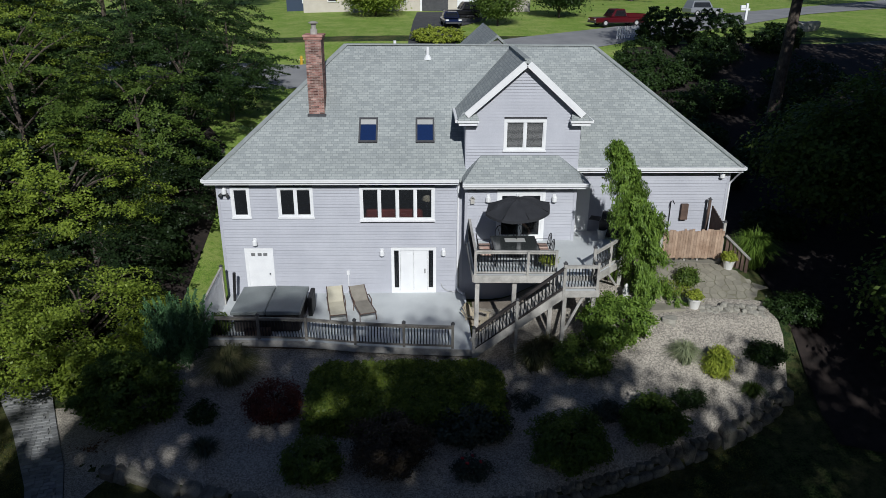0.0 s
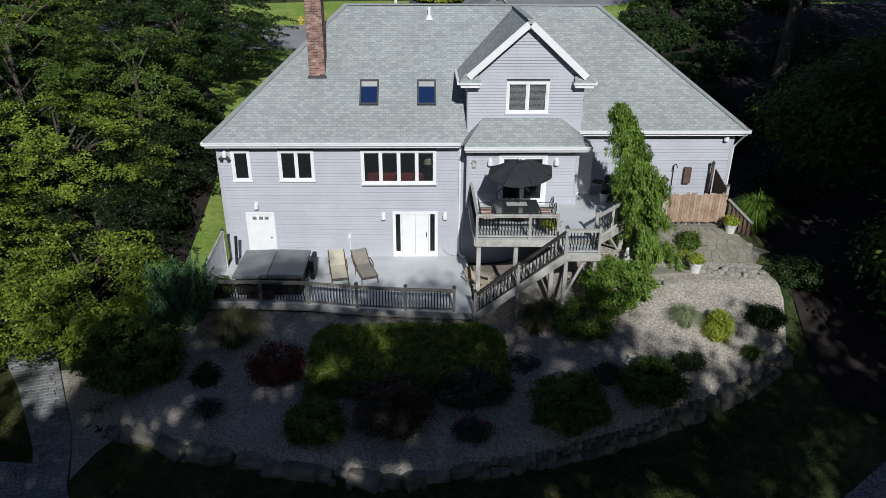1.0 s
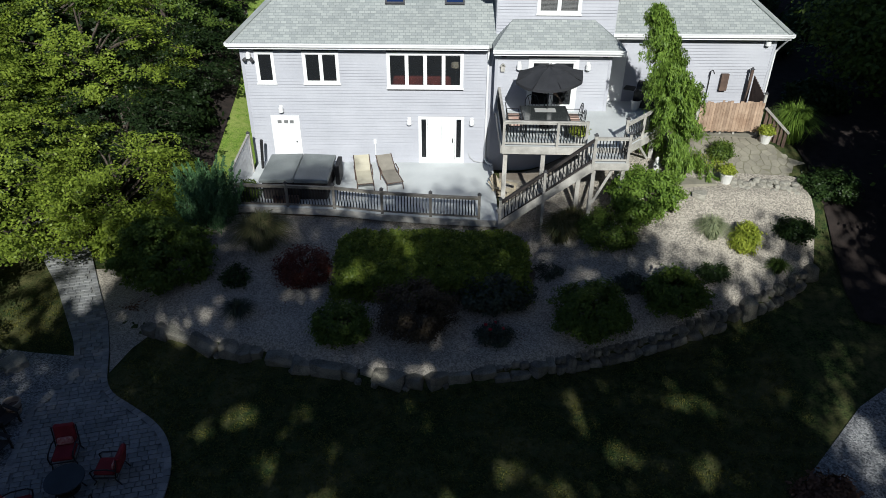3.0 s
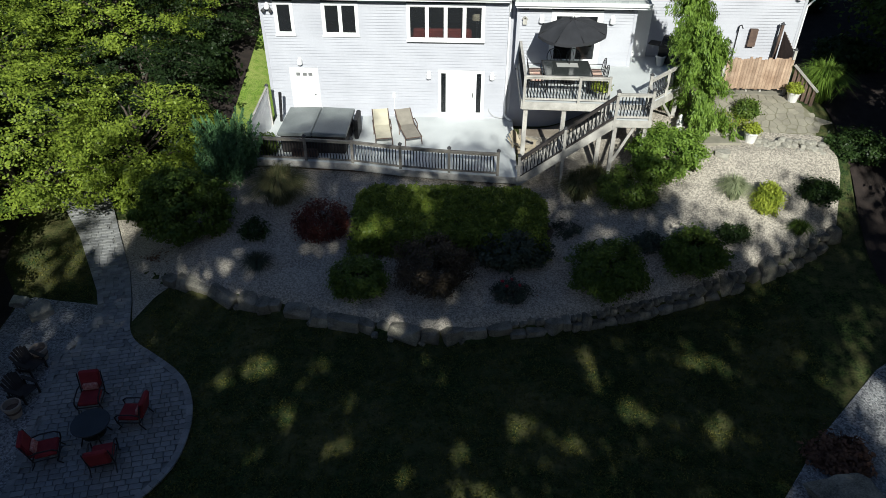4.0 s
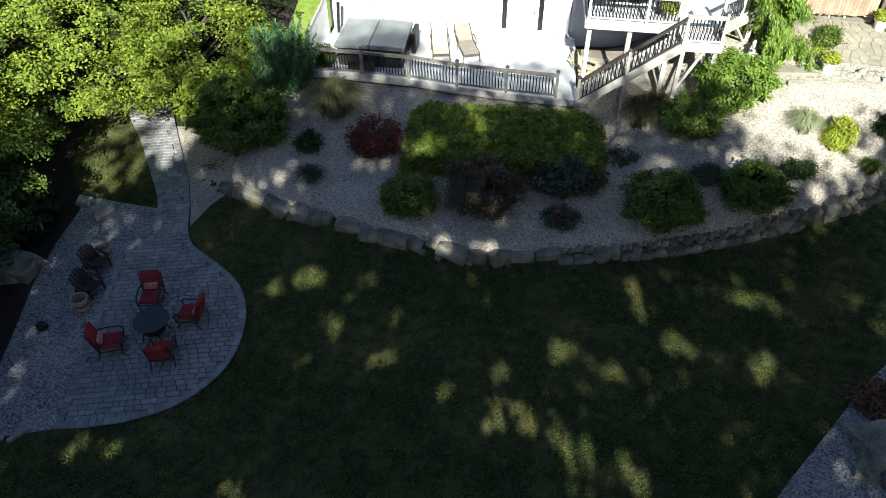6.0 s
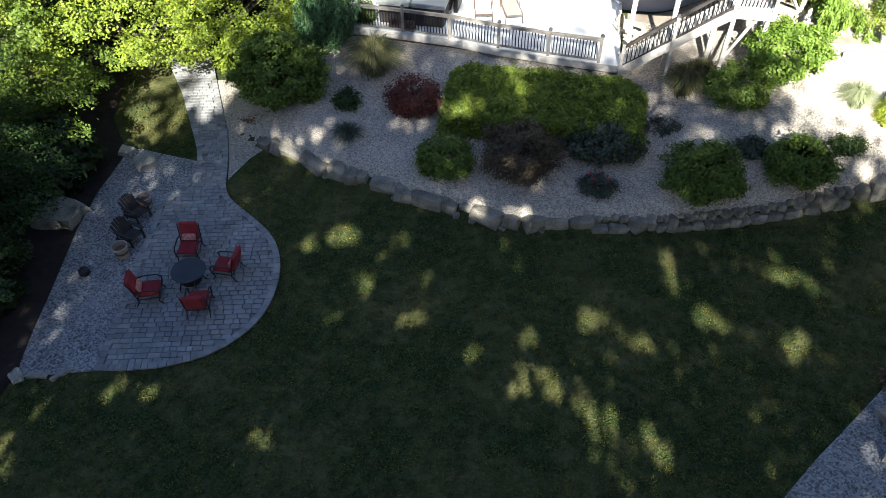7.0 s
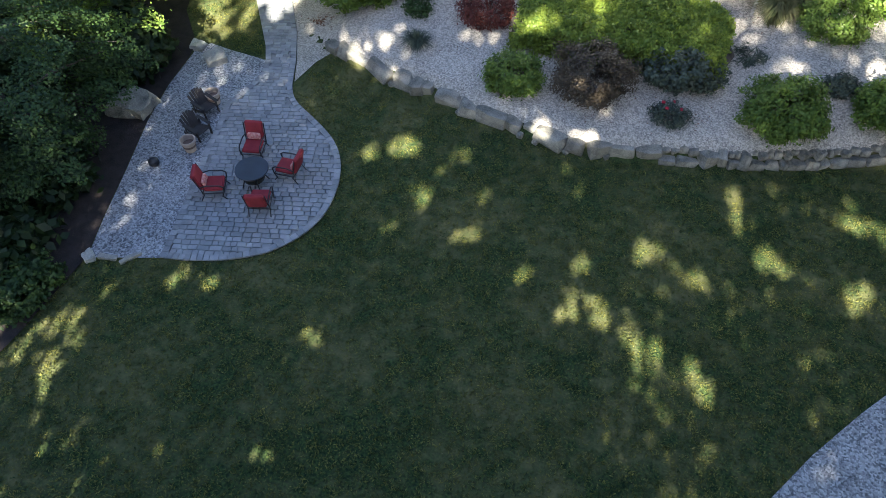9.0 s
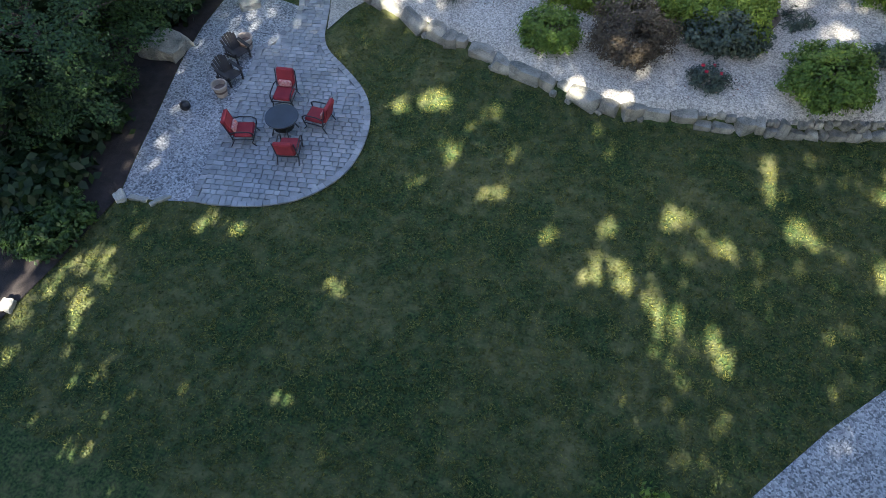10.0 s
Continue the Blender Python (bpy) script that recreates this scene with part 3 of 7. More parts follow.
part("wall", one_box(9.2, 14.8, 9.9, 12.6, 2.0, 7.9), M["siding"], house)
# ridge and hip caps
for a, b in (((5.07, RY, RZ), (16.47, RY, RZ)), ((-0.39, -0.4, 5.32), (5.07, RY, RZ)), ((22.1, 0.03, 5.70), (16.47, RY, RZ))):
    part("ridge_cap", beam(bmesh.new(), Vector(a) + Vector((0, 0, 0.0)), Vector(b) + Vector((0, 0, 0.0)), 0.26, 0.05), M["ridge"], house)
# gutters and fascias
for x0, x1, y, z in ((-0.45, 10.05, -0.4, 5.32), (15.0, 22.16, 0.03, 5.70), (10.16, 15.32, -1.17, 5.36)):
    g = bmesh.new()
    box(g, x0, x1, y - 0.12, y - 0.01, z - 0.13, z - 0.005)
    box(g, x0, x1, y - 0.14, y - 0.12, z - 0.04, z + 0.005)
    part("gutter", g, M["white"], house, "white metal gutter")
    part("fascia", one_box(x0 + 0.05, x1 - 0.05, y - 0.01, y + 0.03, z - 0.24, z - 0.1), M["white"], house)
    # soffit coloured dark for the shade under the eave
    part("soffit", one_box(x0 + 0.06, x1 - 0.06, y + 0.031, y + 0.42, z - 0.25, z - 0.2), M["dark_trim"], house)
part("gutter", one_box(-0.53, -0.42, -0.4, 10.5, 5.19, 5.315), M["white"], house)
part("gutter", one_box(22.12, 22.24, 0.0, 10.1, 5.57, 5.69), M["white"], house)
# bump roof
slab("bump_roof", [(10.18, -1.17, 5.38), (15.3, -1.17, 5.38), (14.2, 0.0, 6.22), (10.97, 0.0, 6.22)], M["roof"], house)
slab("bump_roof", [(10.18, -1.17, 5.38), (10.97, 0.0, 6.22), (10.18, 0.0, 5.38)], M["roof"], house)
slab("bump_roof", [(15.3, -1.17, 5.38), (15.3, 0.3, 5.38), (14.2, 0.0, 6.22)], M["roof"], house)
# dormer
DX, DP, DS = 12.68, 10.12, 0.88


def rake(z):
    half = min(2.335, max(0.0, (DP - 0.12 - z) / DS))
    return DX - half, DX + half


clad("siding", I, 10.37, 15.04, 5.5, 10.0, [GW], limits=rake, parent=house)
bw = bmesh.new()
for a, b, c, e in ((10.40, GW[0], 5.4, 7.8), (GW[1], 15.0, 5.4, 7.8), (GW[0], GW[1], 5.4, GW[2]), (GW[0], GW[1], GW[3], 8.2)):
    box(bw, a, b, 0.01, 0.06, c, e)
part("wall", bw, M["dark_trim"], house)
for sgn in (-1, 1):
    bx = DX + sgn * 2.335
    part("cheek", one_box(bx - 0.03, bx + 0.03, 0.0, 2.6, 5.4, 7.85), M["siding"], house)
    ex = DX + sgn * 2.7
    slab("dormer_roof", [(DX, -0.3, DP), (ex, -0.3, DP - DS * 2.7), (ex, 2.36, DP - DS * 2.7), (DX, 5.05, DP)], M["roof"], house)
    b = bmesh.new()
    beam(b, (DX + sgn * 0.06, -0.325, DP - 0.17), (DX + sgn * 2.36, -0.325, DP - 0.17 - DS * 2.3), 0.05, 0.26)
    part("rake_board", b, M["white"], house, "white rake board")
    b = bmesh.new()
    x0, x1 = sorted((ex + sgn * 0.02, ex - sgn * 0.85))
    box(b, x0, x1, -0.42, -0.02, DP - DS * 2.7 - 0.1, DP - DS * 2.7)
    box(b, x0 + 0.06, x1 - 0.06, -0.36, -0.02, DP - DS * 2.7 - 0.22, DP - DS * 2.7 - 0.1)
    part("cornice_return", b, M["white"], house)
    slab("return_roof", [(x0, -0.43, DP - DS * 2.7 + 0.012), (x1, -0.43, DP - DS * 2.7 + 0.012), (x1 - (0.1 if sgn < 0 else 0.25), -0.02, DP - DS * 2.7 + 0.27), (x0 + (0.25 if sgn < 0 else 0.1), -0.02, DP - DS * 2.7 + 0.27)], M["roof"], house, 0.02)
    part("gutter", one_box(min(ex, ex + sgn * 0.1), max(ex, ex + sgn * 0.1), -0.3, 2.3, DP - DS * 2.7 - 0.12, DP - DS * 2.7), M["white"], house)
    # dark colour for shade beneath the dormer's overhang
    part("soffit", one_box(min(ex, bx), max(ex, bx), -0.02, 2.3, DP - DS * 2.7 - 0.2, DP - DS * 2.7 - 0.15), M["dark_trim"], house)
part("ridge_cap", beam(bmesh.new(), (DX, -0.28, DP), (DX, 5.0, DP), 0.24, 0.05), M["ridge"], house)

window(*W1, 0.0, 1)
window(*W2, 0.0, 2)
window(*W4, 0.0, 4)
gw = window(*GW, 0.0, 2)
for c in (12.3, 13.2):
    bl = bmesh.new()
    for k in range(22):
        z = 6.56 + k * 0.048
        beam(bl, (c - 0.37, 0.06, z), (c + 0.37, 0.06, z), 0.006, 0.034)
    part("blind", bl, M["white"], gw, "half-open white slat blind")

# doors
d = bmesh.new()
for a, b, c, e in ((0.86, 0.97, 0.0, 2.15), (1.97, 2.08, 0.0, 2.15), (0.97, 1.97, 2.03, 2.15)):
    box(d, a, b, -0.05, 0.1, c, e)
door = part("door", d, M["white"], house, "white back door with a small lite row")
leafm = part("door_leaf", one_box(0.97, 1.97, -0.02, 0.03, 0.0, 2.03), M["white"], door)
for x in (1.14, 1.42, 1.66):
    part("lite", one_box(x - 0.01, x + 0.16, -0.024, -0.019, 1.78, 1.92), M["glass"], door)
part("door_knob", lathe(bmesh.new(), ((0.01, 0), (0.03, 0.02), (0.03, 0.05), (0.005, 0.06)), 10, pose(1.88, -0.02, 0.95, 90, 0, 0)), M["black"], door)


def slider(x0, x1, y, z0, z1, name):
    """A pair of glazed doors in a white frame."""
    d = bmesh.new()
    t = 0.13
    for a, b, c, e in ((x0, x0 + t, z0, z1), (x1 - t, x1, z0, z1), (x0 + t, x1 - t, z1 - t, z1), (x0 + t, x1 - t, z0, z0 + 0.1)):
        box(d, a, b, y - 0.05, y + 0.12, c, e)
    dr = part(name, d, M["white"], house, "white framed glazed double door")
    mid = (x0 + x1) / 2
    for a, b in ((x0 + t, mid), (mid, x1 - t)):
        s = bmesh.new()
        for p, q, r, u in ((a, a + 0.08, z0 + 0.1, z1 - t), (b - 0.08, b, z0 + 0.1, z1 - t), (a + 0.08, b - 0.08, z0 + 0.1, z0 + 0.25), (a + 0.08, b - 0.08, z1 - t - 0.09, z1 - t)):
            box(s, p, q, y - 0.02, y + 0.04, r, u)
        part("door_leaf", s, M["white"], dr)
        g = part("pane", one_box(a + 0.08, b - 0.08, y, y + 0.012, z0 + 0.25, z1 - t - 0.09), M["glass"], dr)
        g.visible_shadow = False
    part("door_handle", one_box(x1 - t - 0.06, x1 - t - 0.03, y - 0.06, y - 0.02, z0 + 0.95, z0 + 1.2), M["black"], dr)
    return dr


pdr = bmesh.new()
for a, b, c, e in ((7.17, 7.30, 0, 2.15), (9.0, 9.13, 0, 2.15), (7.30, 9.0, 2.02, 2.15), (7.30, 9.0, 0.0, 0.06)):
    box(pdr, a, b, -0.05, 0.12, c, e)
pdr = part("patio_door", pdr, M["white"], house, "white double door with narrow glazed sidelights")
for a, b in ((7.50, 7.56), (8.74, 8.80)):
    part("mullion", one_box(a, b, -0.05, 0.12, 0.06, 2.02), M["white"], pdr)
for a, b in ((7.57, 8.145), (8.155, 8.73)):
    leaf_d = one_box(a, b, -0.02, 0.03, 0.06, 2.01)
    box(leaf_d, a + 0.1, b - 0.1, -0.028, -0.018, 0.2, 0.85)
    box(leaf_d, a + 0.1, b - 0.1, -0.028, -0.018, 1.0, 1.85)
    part("door_leaf", leaf_d, M["white"], pdr)
for a, b in ((7.30, 7.50), (8.80, 9.0)):
    part("sidelight", one_box(a, b, 0.0, 0.012, 0.24, 1.95), M["glass"], pdr)
    part("kick_panel", one_box(a, b, -0.02, 0.02, 0.06, 0.24), M["white"], pdr)
part("door_handle", one_box(8.62, 8.66, -0.07, -0.03, 0.95, 1.15), M["black"], pdr)
slider(*BD[:2], -0.75, *BD[2:], "deck_door")
d = part("side_door", one_box(14.9, 15.75, 0.36, 0.46, 2.75, 4.85), M["white"], house, "white side door")

# skylights lie in the roof slope
SL = math.atan(0.885)
for x in (6.25, 8.67):
    m = Matrix.Translation((x, 1.43, 5.32 + 0.885 * 1.83)) @ Matrix.Rotation(SL, 4, "X")
    b = bmesh.new()
    for a in ((-0.4, 0.4, -0.64, -0.56), (-0.4, 0.4, 0.56, 0.64), (-0.4, -0.33, -0.56, 0.56), (0.33, 0.4, -0.56, 0.56)):
        box(b, *a, -0.02, 0.1, m)
    s = part("skylight", b, M["dark_trim"], house, "skylight with a dark frame and blue glass")
    part("pane", one_box(-0.33, 0.33, -0.56, 0.30, 0.03, 0.05, m), M["sky_glass"], s)
    part("shade", one_box(-0.33, 0.33, 0.30, 0.56, 0.03, 0.055, m), M["concrete"], s)
# vent pipes
for x, y, h in ((8.81, 4.5, 0.45), (7.3, 5.3, 0.35)):
    z = RZ - 0.885 * abs(RY - y)
    v = bmesh.new()
    tube(v, (x, y, z - 0.1), (x, y, z + h), 0.07, 0.07, 10)
    tube(v, (x, y, z - 0.1), (x, y, z + 0.1), 0.2, 0.09, 10)
    part("vent_pipe", v, M["white"], house)
# downspouts
dn = sweep(bmesh.new(), [(10.02, -0.36, 5.2), (10.06, -0.07, 4.95), (10.06, -0.07, 0.25), (10.15, -0.2, 0.12), (10.35, -0.35, 0.06)], 0.045, 8)
part("downspout", dn, M["white"], house, "white downspout")
part("downspout", sweep(bmesh.new(), [(22.05, 0.0, 5.55), (21.95, 0.3, 5.2), (21.75, 0.36, 4.9), (21.75, 0.36, 2.0)], 0.04, 8), M["white"], house)
# chimney, brick by brick
chim = part("chimney", one_box(3.69, 4.35, 2.06, 2.94, 6.6, 10.70), M["mortar"], house, "red brick chimney with pale bricks")
cap = bmesh.new()
box(cap, 3.60, 4.44, 1.97, 3.03, 10.72, 10.80, bevel=0.015)
box(cap, 3.64, 4.40, 2.01, 2.99, 10.62, 10.72)
part("chimney_cap", cap, M["brick"], chim)
fl = lathe(bmesh.new(), ((0.15, 10.8), (0.15, 11.0), (0.11, 11.02), (0.11, 11.22), (0.2, 11.24), (0.2, 11.28), (0.02, 11.33)), 12, Matrix.Translation((4.02, 2.5, 0)))
part("flue", fl, M["greywood"], chim)
part("flashing", one_box(3.62, 4.42, 1.98, 2.07, 7.3, 7.55), M["dark_trim"], chim)

# ---- leaves, trees and shrubs ----
def leaf_mesh(name, pos, nrm, size, material, aspect=0.55, rng=None, hang=None):
    """Leaves as small kites: pos, the way each faces, and its length."""
    n = len(pos)
    rng = rng or np.random.default_rng(1)
    nrm = nrm / (np.linalg.norm(nrm, axis=1, keepdims=True) + 1e-9)
    t = rng.normal(size=(n, 3))
    if hang is not None:
        t = t * 0.35 + np.asarray(hang)
    t -= (t * nrm).sum(1, keepdims=True) * nrm
    t /= np.linalg.norm(t, axis=1, keepdims=True) + 1e-9
    b = np.cross(nrm, t)
    L = size[:, None]
    co = np.stack([pos - t * L * 0.5, pos + b * L * 0.5 * aspect, pos + t * L * 0.5, pos - b * L * 0.5 * aspect], 1).reshape(-1, 3)
    me = bpy.data.meshes.new(name)
    me.vertices.add(4 * n)
    me.vertices.foreach_set("co", co.astype(np.float32).ravel())
    me.loops.add(4 * n)
    me.loops.foreach_set("vertex_index", np.arange(4 * n, dtype=np.int32))
    me.polygons.add(n)
    me.polygons.foreach_set("loop_start", np.arange(0, 4 * n, 4, dtype=np.int32))
    me.update(calc_edges=True)
    me.materials.append(material)
    return me


def clumps(rng, n, centre, radii, shell=0.55, under=0.5):
    """Places within a rounded crown, most of them near its skin."""
    d = rng.normal(size=(n, 3))
    d /= np.linalg.norm(d, axis=1, keepdims=True)
    d[:, 2] = np.where(d[:, 2] < 0, d[:, 2] * under, d[:, 2])
    r = shell + (1 - shell) * rng.random(n) ** 0.6
    lump = np.array([1 + 0.30 * noise.noise(Vector(q * 1.7) + Vector((centre[0], centre[1], 0))) + 0.24 * noise.noise(Vector(q * 4.6) + Vector((centre[1], centre[0], 5))) for q in d])
    return np.asarray(centre) + d * np.asarray(radii) * (r * lump)[:, None], d


def crown(name, centre, radii, n_clumps, per, leaf, material, parent, seed, spread=0.5, shell=0.55, under=0.5, up=0.8, thin=0.45, hang=None, aspect=0.6):
    rng = np.random.default_rng(seed)
    c, d = clumps(rng, n_clumps, centre, radii, shell, under)
    k = np.repeat(np.arange(n_clumps), per)
    off = rng.normal(size=(len(k), 3)) * np.array([spread, spread, spread * thin])
    off[:, 2] -= 0.25 * (off[:, 0] ** 2 + off[:, 1] ** 2)
    pos = c[k] + off
    nrm = d[k] * 0.7 + rng.normal(size=(len(k), 3)) * 0.55 + np.array([0, 0, up])
    me = leaf_mesh(name, pos, nrm, leaf * (0.6 + 0.8 * rng.random(len(k))), material, aspect, rng, hang)
    ob = new(name, me)
    ob.parent = parent
    return ob, c


def tree(name, x, y, height, spread_r, label, leaf_material, seed, n_clumps=260, per=70, leaf=0.17, low=0.25, trunk_r=0.22, group="", lean=(0, 0), shell=0.45, clump=0.55, thin=0.45):
    rnd = random.Random(seed)
    z0 = gz(x, y) - 0.15
    t = thing(name, label, "tree", group)
    cz = z0 + height * (low + 1) / 2
    rz = height * (1 - low) / 2
    cx, cy = x + lean[0], y + lean[1]
    ob, c = crown("crown", (cx, cy, cz), (spread_r, spread_r, rz), n_clumps, per, leaf, leaf_material, t, seed, clump, shell, 0.85, 0.8, thin)
    bm = bmesh.new()
    pts, r = [], trunk_r
    n = 7
    for i in range(n + 1):
        f = i / n
        pts.append(Vector((x + (cx - x) * f + rnd.uniform(-0.12, 0.12) * (i > 0), y + (cy - y) * f + rnd.uniform(-0.12, 0.12) * (i > 0), z0 + f * height * 0.86)))
    for i in range(n):
        tube(bm, pts[i], pts[i + 1], trunk_r * (1 - 0.85 * i / n), trunk_r * (1 - 0.85 * (i + 1) / n), 8)
    part("trunk", bm, M["bark"], t)
    for k in range(14):
        bm = bmesh.new()
        q = Vector(c[rnd.randrange(len(c))])
        f = max(0.2, min(0.9, (q.z - z0) / height - 0.12))
        a = pts[min(n, int(f * n))]
        mid = a.lerp(q, 0.5) + Vector((0, 0, 0.3))
        tube(bm, a, mid, trunk_r * 0.35 * (1 - f * 0.6), trunk_r * 0.2, 6)
        tube(bm, mid, q, trunk_r * 0.2, 0.02, 5)
        part("limb", bm, M["bark"], t)
    return t


def shrub(name, x, y, rx, ry, h, label, material, seed, n_clumps=150, per=45, leaf=0.09, group="", shell=0.75, up=0.6, base=0.0, clump=0.16, hang=None, aspect=0.6):
    z0 = gz(x, y)
    t = thing(name, label, "shrub", group)
    crown("foliage", (x, y, z0 + h * 0.42 + base), (rx * 0.93, ry * 0.93, h * 0.54), int(n_clumps * 1.5), int(per * 0.55), leaf * 1.12, material, t, seed, clump * 0.62, shell, 0.75, up, 0.7, hang, aspect)
    bm = bmesh.new()
    rnd = random.Random(seed)
    for k in range(7):
        a = rnd.uniform(0, 6.28)
        tube(bm, (x + 0.06 * math.cos(a), y + 0.06 * math.sin(a), z0 - 0.1), (x + rx * 0.55 * math.cos(a), y + ry * 0.55 * math.sin(a), z0 + h * 0.6), 0.025, 0.01, 5)
    part("stems", bm, M["bark"], t)
    return t

# bricks of the stack, too fine to pick apart singly
bk = bmesh.new()
for c in range(62):
    z = 6.62 + c * 0.066
    for face in range(3):
        n = 3 if face == 0 else 4
        ln = 0.66 if face == 0 else 0.88
        w = ln / n
        for i in range(-1, n):
            a = max(0.0, i * w + (w / 2 if c % 2 else 0.0) + 0.006)
            b = min(ln, (i + 1) * w + (w / 2 if c % 2 else 0.0) - 0.006)
            if b - a < 0.03:
                continue
            if face == 0:
                q = ((3.69 + a, 2.052, z), (3.69 + b, 2.052, z), (3.69 + b, 2.052, z + 0.055), (3.69 + a, 2.052, z + 0.055))
            else:
                x = 3.682 if face == 1 else 4.358
                q = ((x, 2.06 + a, z), (x, 2.06 + b, z), (x, 2.06 + b, z + 0.055), (x, 2.06 + a, z + 0.055))
            bk.faces.new([bk.verts.new(p) for p in q])
part("bricks", bk, M["brick"], chim)["kind"] = "stuff"


def wall_lamp(x, y, z, floods=False):
    t = bmesh.new()
    box(t, x - 0.07, x + 0.07, y - 0.05, y - 0.023, z - 0.05, z + 0.16, bevel=0.01)
    lathe(t, ((0.03, 0.14), (0.10, 0.06), (0.11, -0.12), (0.06, -0.16)), 10, Matrix.Translation((x, y - 0.13, z)))
    part("wall_lamp", t, M["white"], house, "white outdoor wall lamp")
    if floods:
        f = bmesh.new()
        for s in (-0.13, 0.13):
            tube(f, (x + s * 0.6, y - 0.1, z - 0.1), (x + s * 1.3, y - 0.26, z - 0.2), 0.05, 0.08, 10)
        part("flood_light", f, M["dark_trim"], house)


for a in ((0.3, 0.0, 4.75, True), (1.36, 0.0, 2.45), (6.78, 0.0, 1.95), (9.45, 0.0, 1.95), (11.25, -0.75, 4.62), (13.98, -0.75, 4.62), (21.35, 0.4, 5.3)):
    wall_lamp(*a)
for x in (10.62, 14.6):
    part("flood_light", one_box(x - 0.1, x + 0.1, -0.95, -0.78, 4.98, 5.12, bevel=0.02), M["dark_trim"], house)
bh = bmesh.new()
box(bh, 10.52, 10.68, -0.90, -0.78, 4.40, 4.60)
beam(bh, (10.50, -0.84, 4.60), (10.60, -0.84, 4.70), 0.16, 0.02)
beam(bh, (10.70, -0.84, 4.60), (10.60, -0.84, 4.70), 0.16, 0.02)
part("bird_house", bh, M["greywood"], house, "small weathered bird house")
cd = bmesh.new()
sweep(cd, [(5.28, -0.045, 0.0), (5.28, -0.045, 0.95)], 0.02, 6)
box(cd, 5.22, 5.34, -0.1, -0.025, 0.9, 1.1)
part("conduit", cd, M["white"], house, "white conduit with an outlet box")
hs = sweep(bmesh.new(), [(9.35, -0.06, 0.45), (9.4, -0.08, 0.3), (9.6, -0.1, 0.12), (9.9, -0.12, 0.06), (10.1, -0.1, 0.1)], 0.014, 5)
part("hose", hs, M["concrete"], house)

# ---- lower patio deck ----
EDGE = [(0.12, -4.15), (2.2, -4.22), (4.05, -4.35), (5.95, -4.70), (7.82, -4.92), (9.66, -5.06), (10.42, -5.10)]
deck = thing("lower_patio", "pale grey painted patio deck behind the house", "patio", kind="structure")
part("slab", prism(bmesh.new(), EDGE + [(10.42, -0.03), (0.12, -0.03)], -0.3, 0.0), M["deckfloor"], deck)
for a, b in zip(EDGE[:-1], EDGE[1:]):
    part("fascia", beam(bmesh.new(), (a[0], a[1] - 0.025, -0.14), (b[0], b[1] - 0.025, -0.14), 0.045, 0.26), M["greywood"], deck)
part("skirt", prism(bmesh.new(), [(p[0], p[1] + 0.25) for p in EDGE] + [(10.2, -0.3), (0.2, -0.3)], -0.9, -0.302), M["brownwood"], deck)

bal = bmesh.new()
pts = [(0, 0, 0), (0, 0, 0.18), (0, -0.045, 0.32), (0, -0.045, 0.42), (0, 0, 0.56), (0, 0, 0.74)]
for a, b in zip(pts[:-1], pts[1:]):
    tube(bal, a, b, 0.019, 0.019, 4, False)
BAL = bpy.data.meshes.new("baluster")
bal.to_mesh(BAL)
bal.free()
BAL.materials.append(M["black"])


def post(parent, x, y, z0, z1, w=0.1, material="greywood", cap_on=True):
    b = one_box(x - w / 2, x + w / 2, y - w / 2, y + w / 2, z0, z1)
    p = part("post", b, M[material], parent)
    if cap_on:
        c = bmesh.new()
        box(c, x - w * 0.72, x + w * 0.72, y - w * 0.72, y + w * 0.72, z1, z1 + 0.03)
        lathe(c, ((w * 0.6, z1 + 0.03), (w * 0.35, z1 + 0.09), (0.01, z1 + 0.1)), 8, Matrix.Translation((x, y, 0)))
        part("post_cap", c, M["dark_trim"], p)


def railing(parent, p, q, h=0.92, step=0.115, top="greywood", low=0.1):
    """Rails and bowed metal balusters from p to q, which give the floor's height."""
    p, q = Vector(p), Vector(q)
    up = Vector((0, 0, 1))
    part("top_rail", beam(bmesh.new(), p + up * h, q + up * h, 0.1, 0.04), M[top], parent)
    part("upper_rail", beam(bmesh.new(), p + up * (h - 0.07), q + up * (h - 0.07), 0.04, 0.07), M[top], parent)
    part("bottom_rail", beam(bmesh.new(), p + up * low, q + up * low, 0.04, 0.07), M[top], parent)
    n = int((q - p).xy.length / step)
    ang = math.atan2(q.y - p.y, q.x - p.x)
    for i in range(1, n):
        c = p.lerp(q, i / n) + up * low
        piece("baluster", BAL, Matrix.Translation(c) @ Matrix.Rotation(ang, 4, "Z"), parent)


rail1 = thing("patio_railing", "weathered grey wooden railing with black bowed balusters", "railing")
for a in EDGE[:-1]:
    post(rail1, a[0], a[1] + 0.06, -0.2, 1.02, 0.1, "railwood")
for a, b in zip(EDGE[:-2], EDGE[1:-1]):
    railing(rail1, (a[0] + 0.05, a[1] + 0.06, 0), (b[0] - 0.05, b[1] + 0.06, 0), top="railwood")

pf = thing("privacy_fence", "pale wooden privacy screen at the patio's end", "fence")
for y, z in ((-1.1, 1.75), (-4.0, 1.45)):
    post(pf, 0.1, y, -0.4, z, 0.1, "greywood", True)
for i in range(15):
    y0 = -1.16 - i * 0.19
    zt = 1.66 - 0.29 * i / 14
    part("board", one_box(0.085, 0.115, y0 - 0.184, y0, -0.1, zt), M["white"], pf)
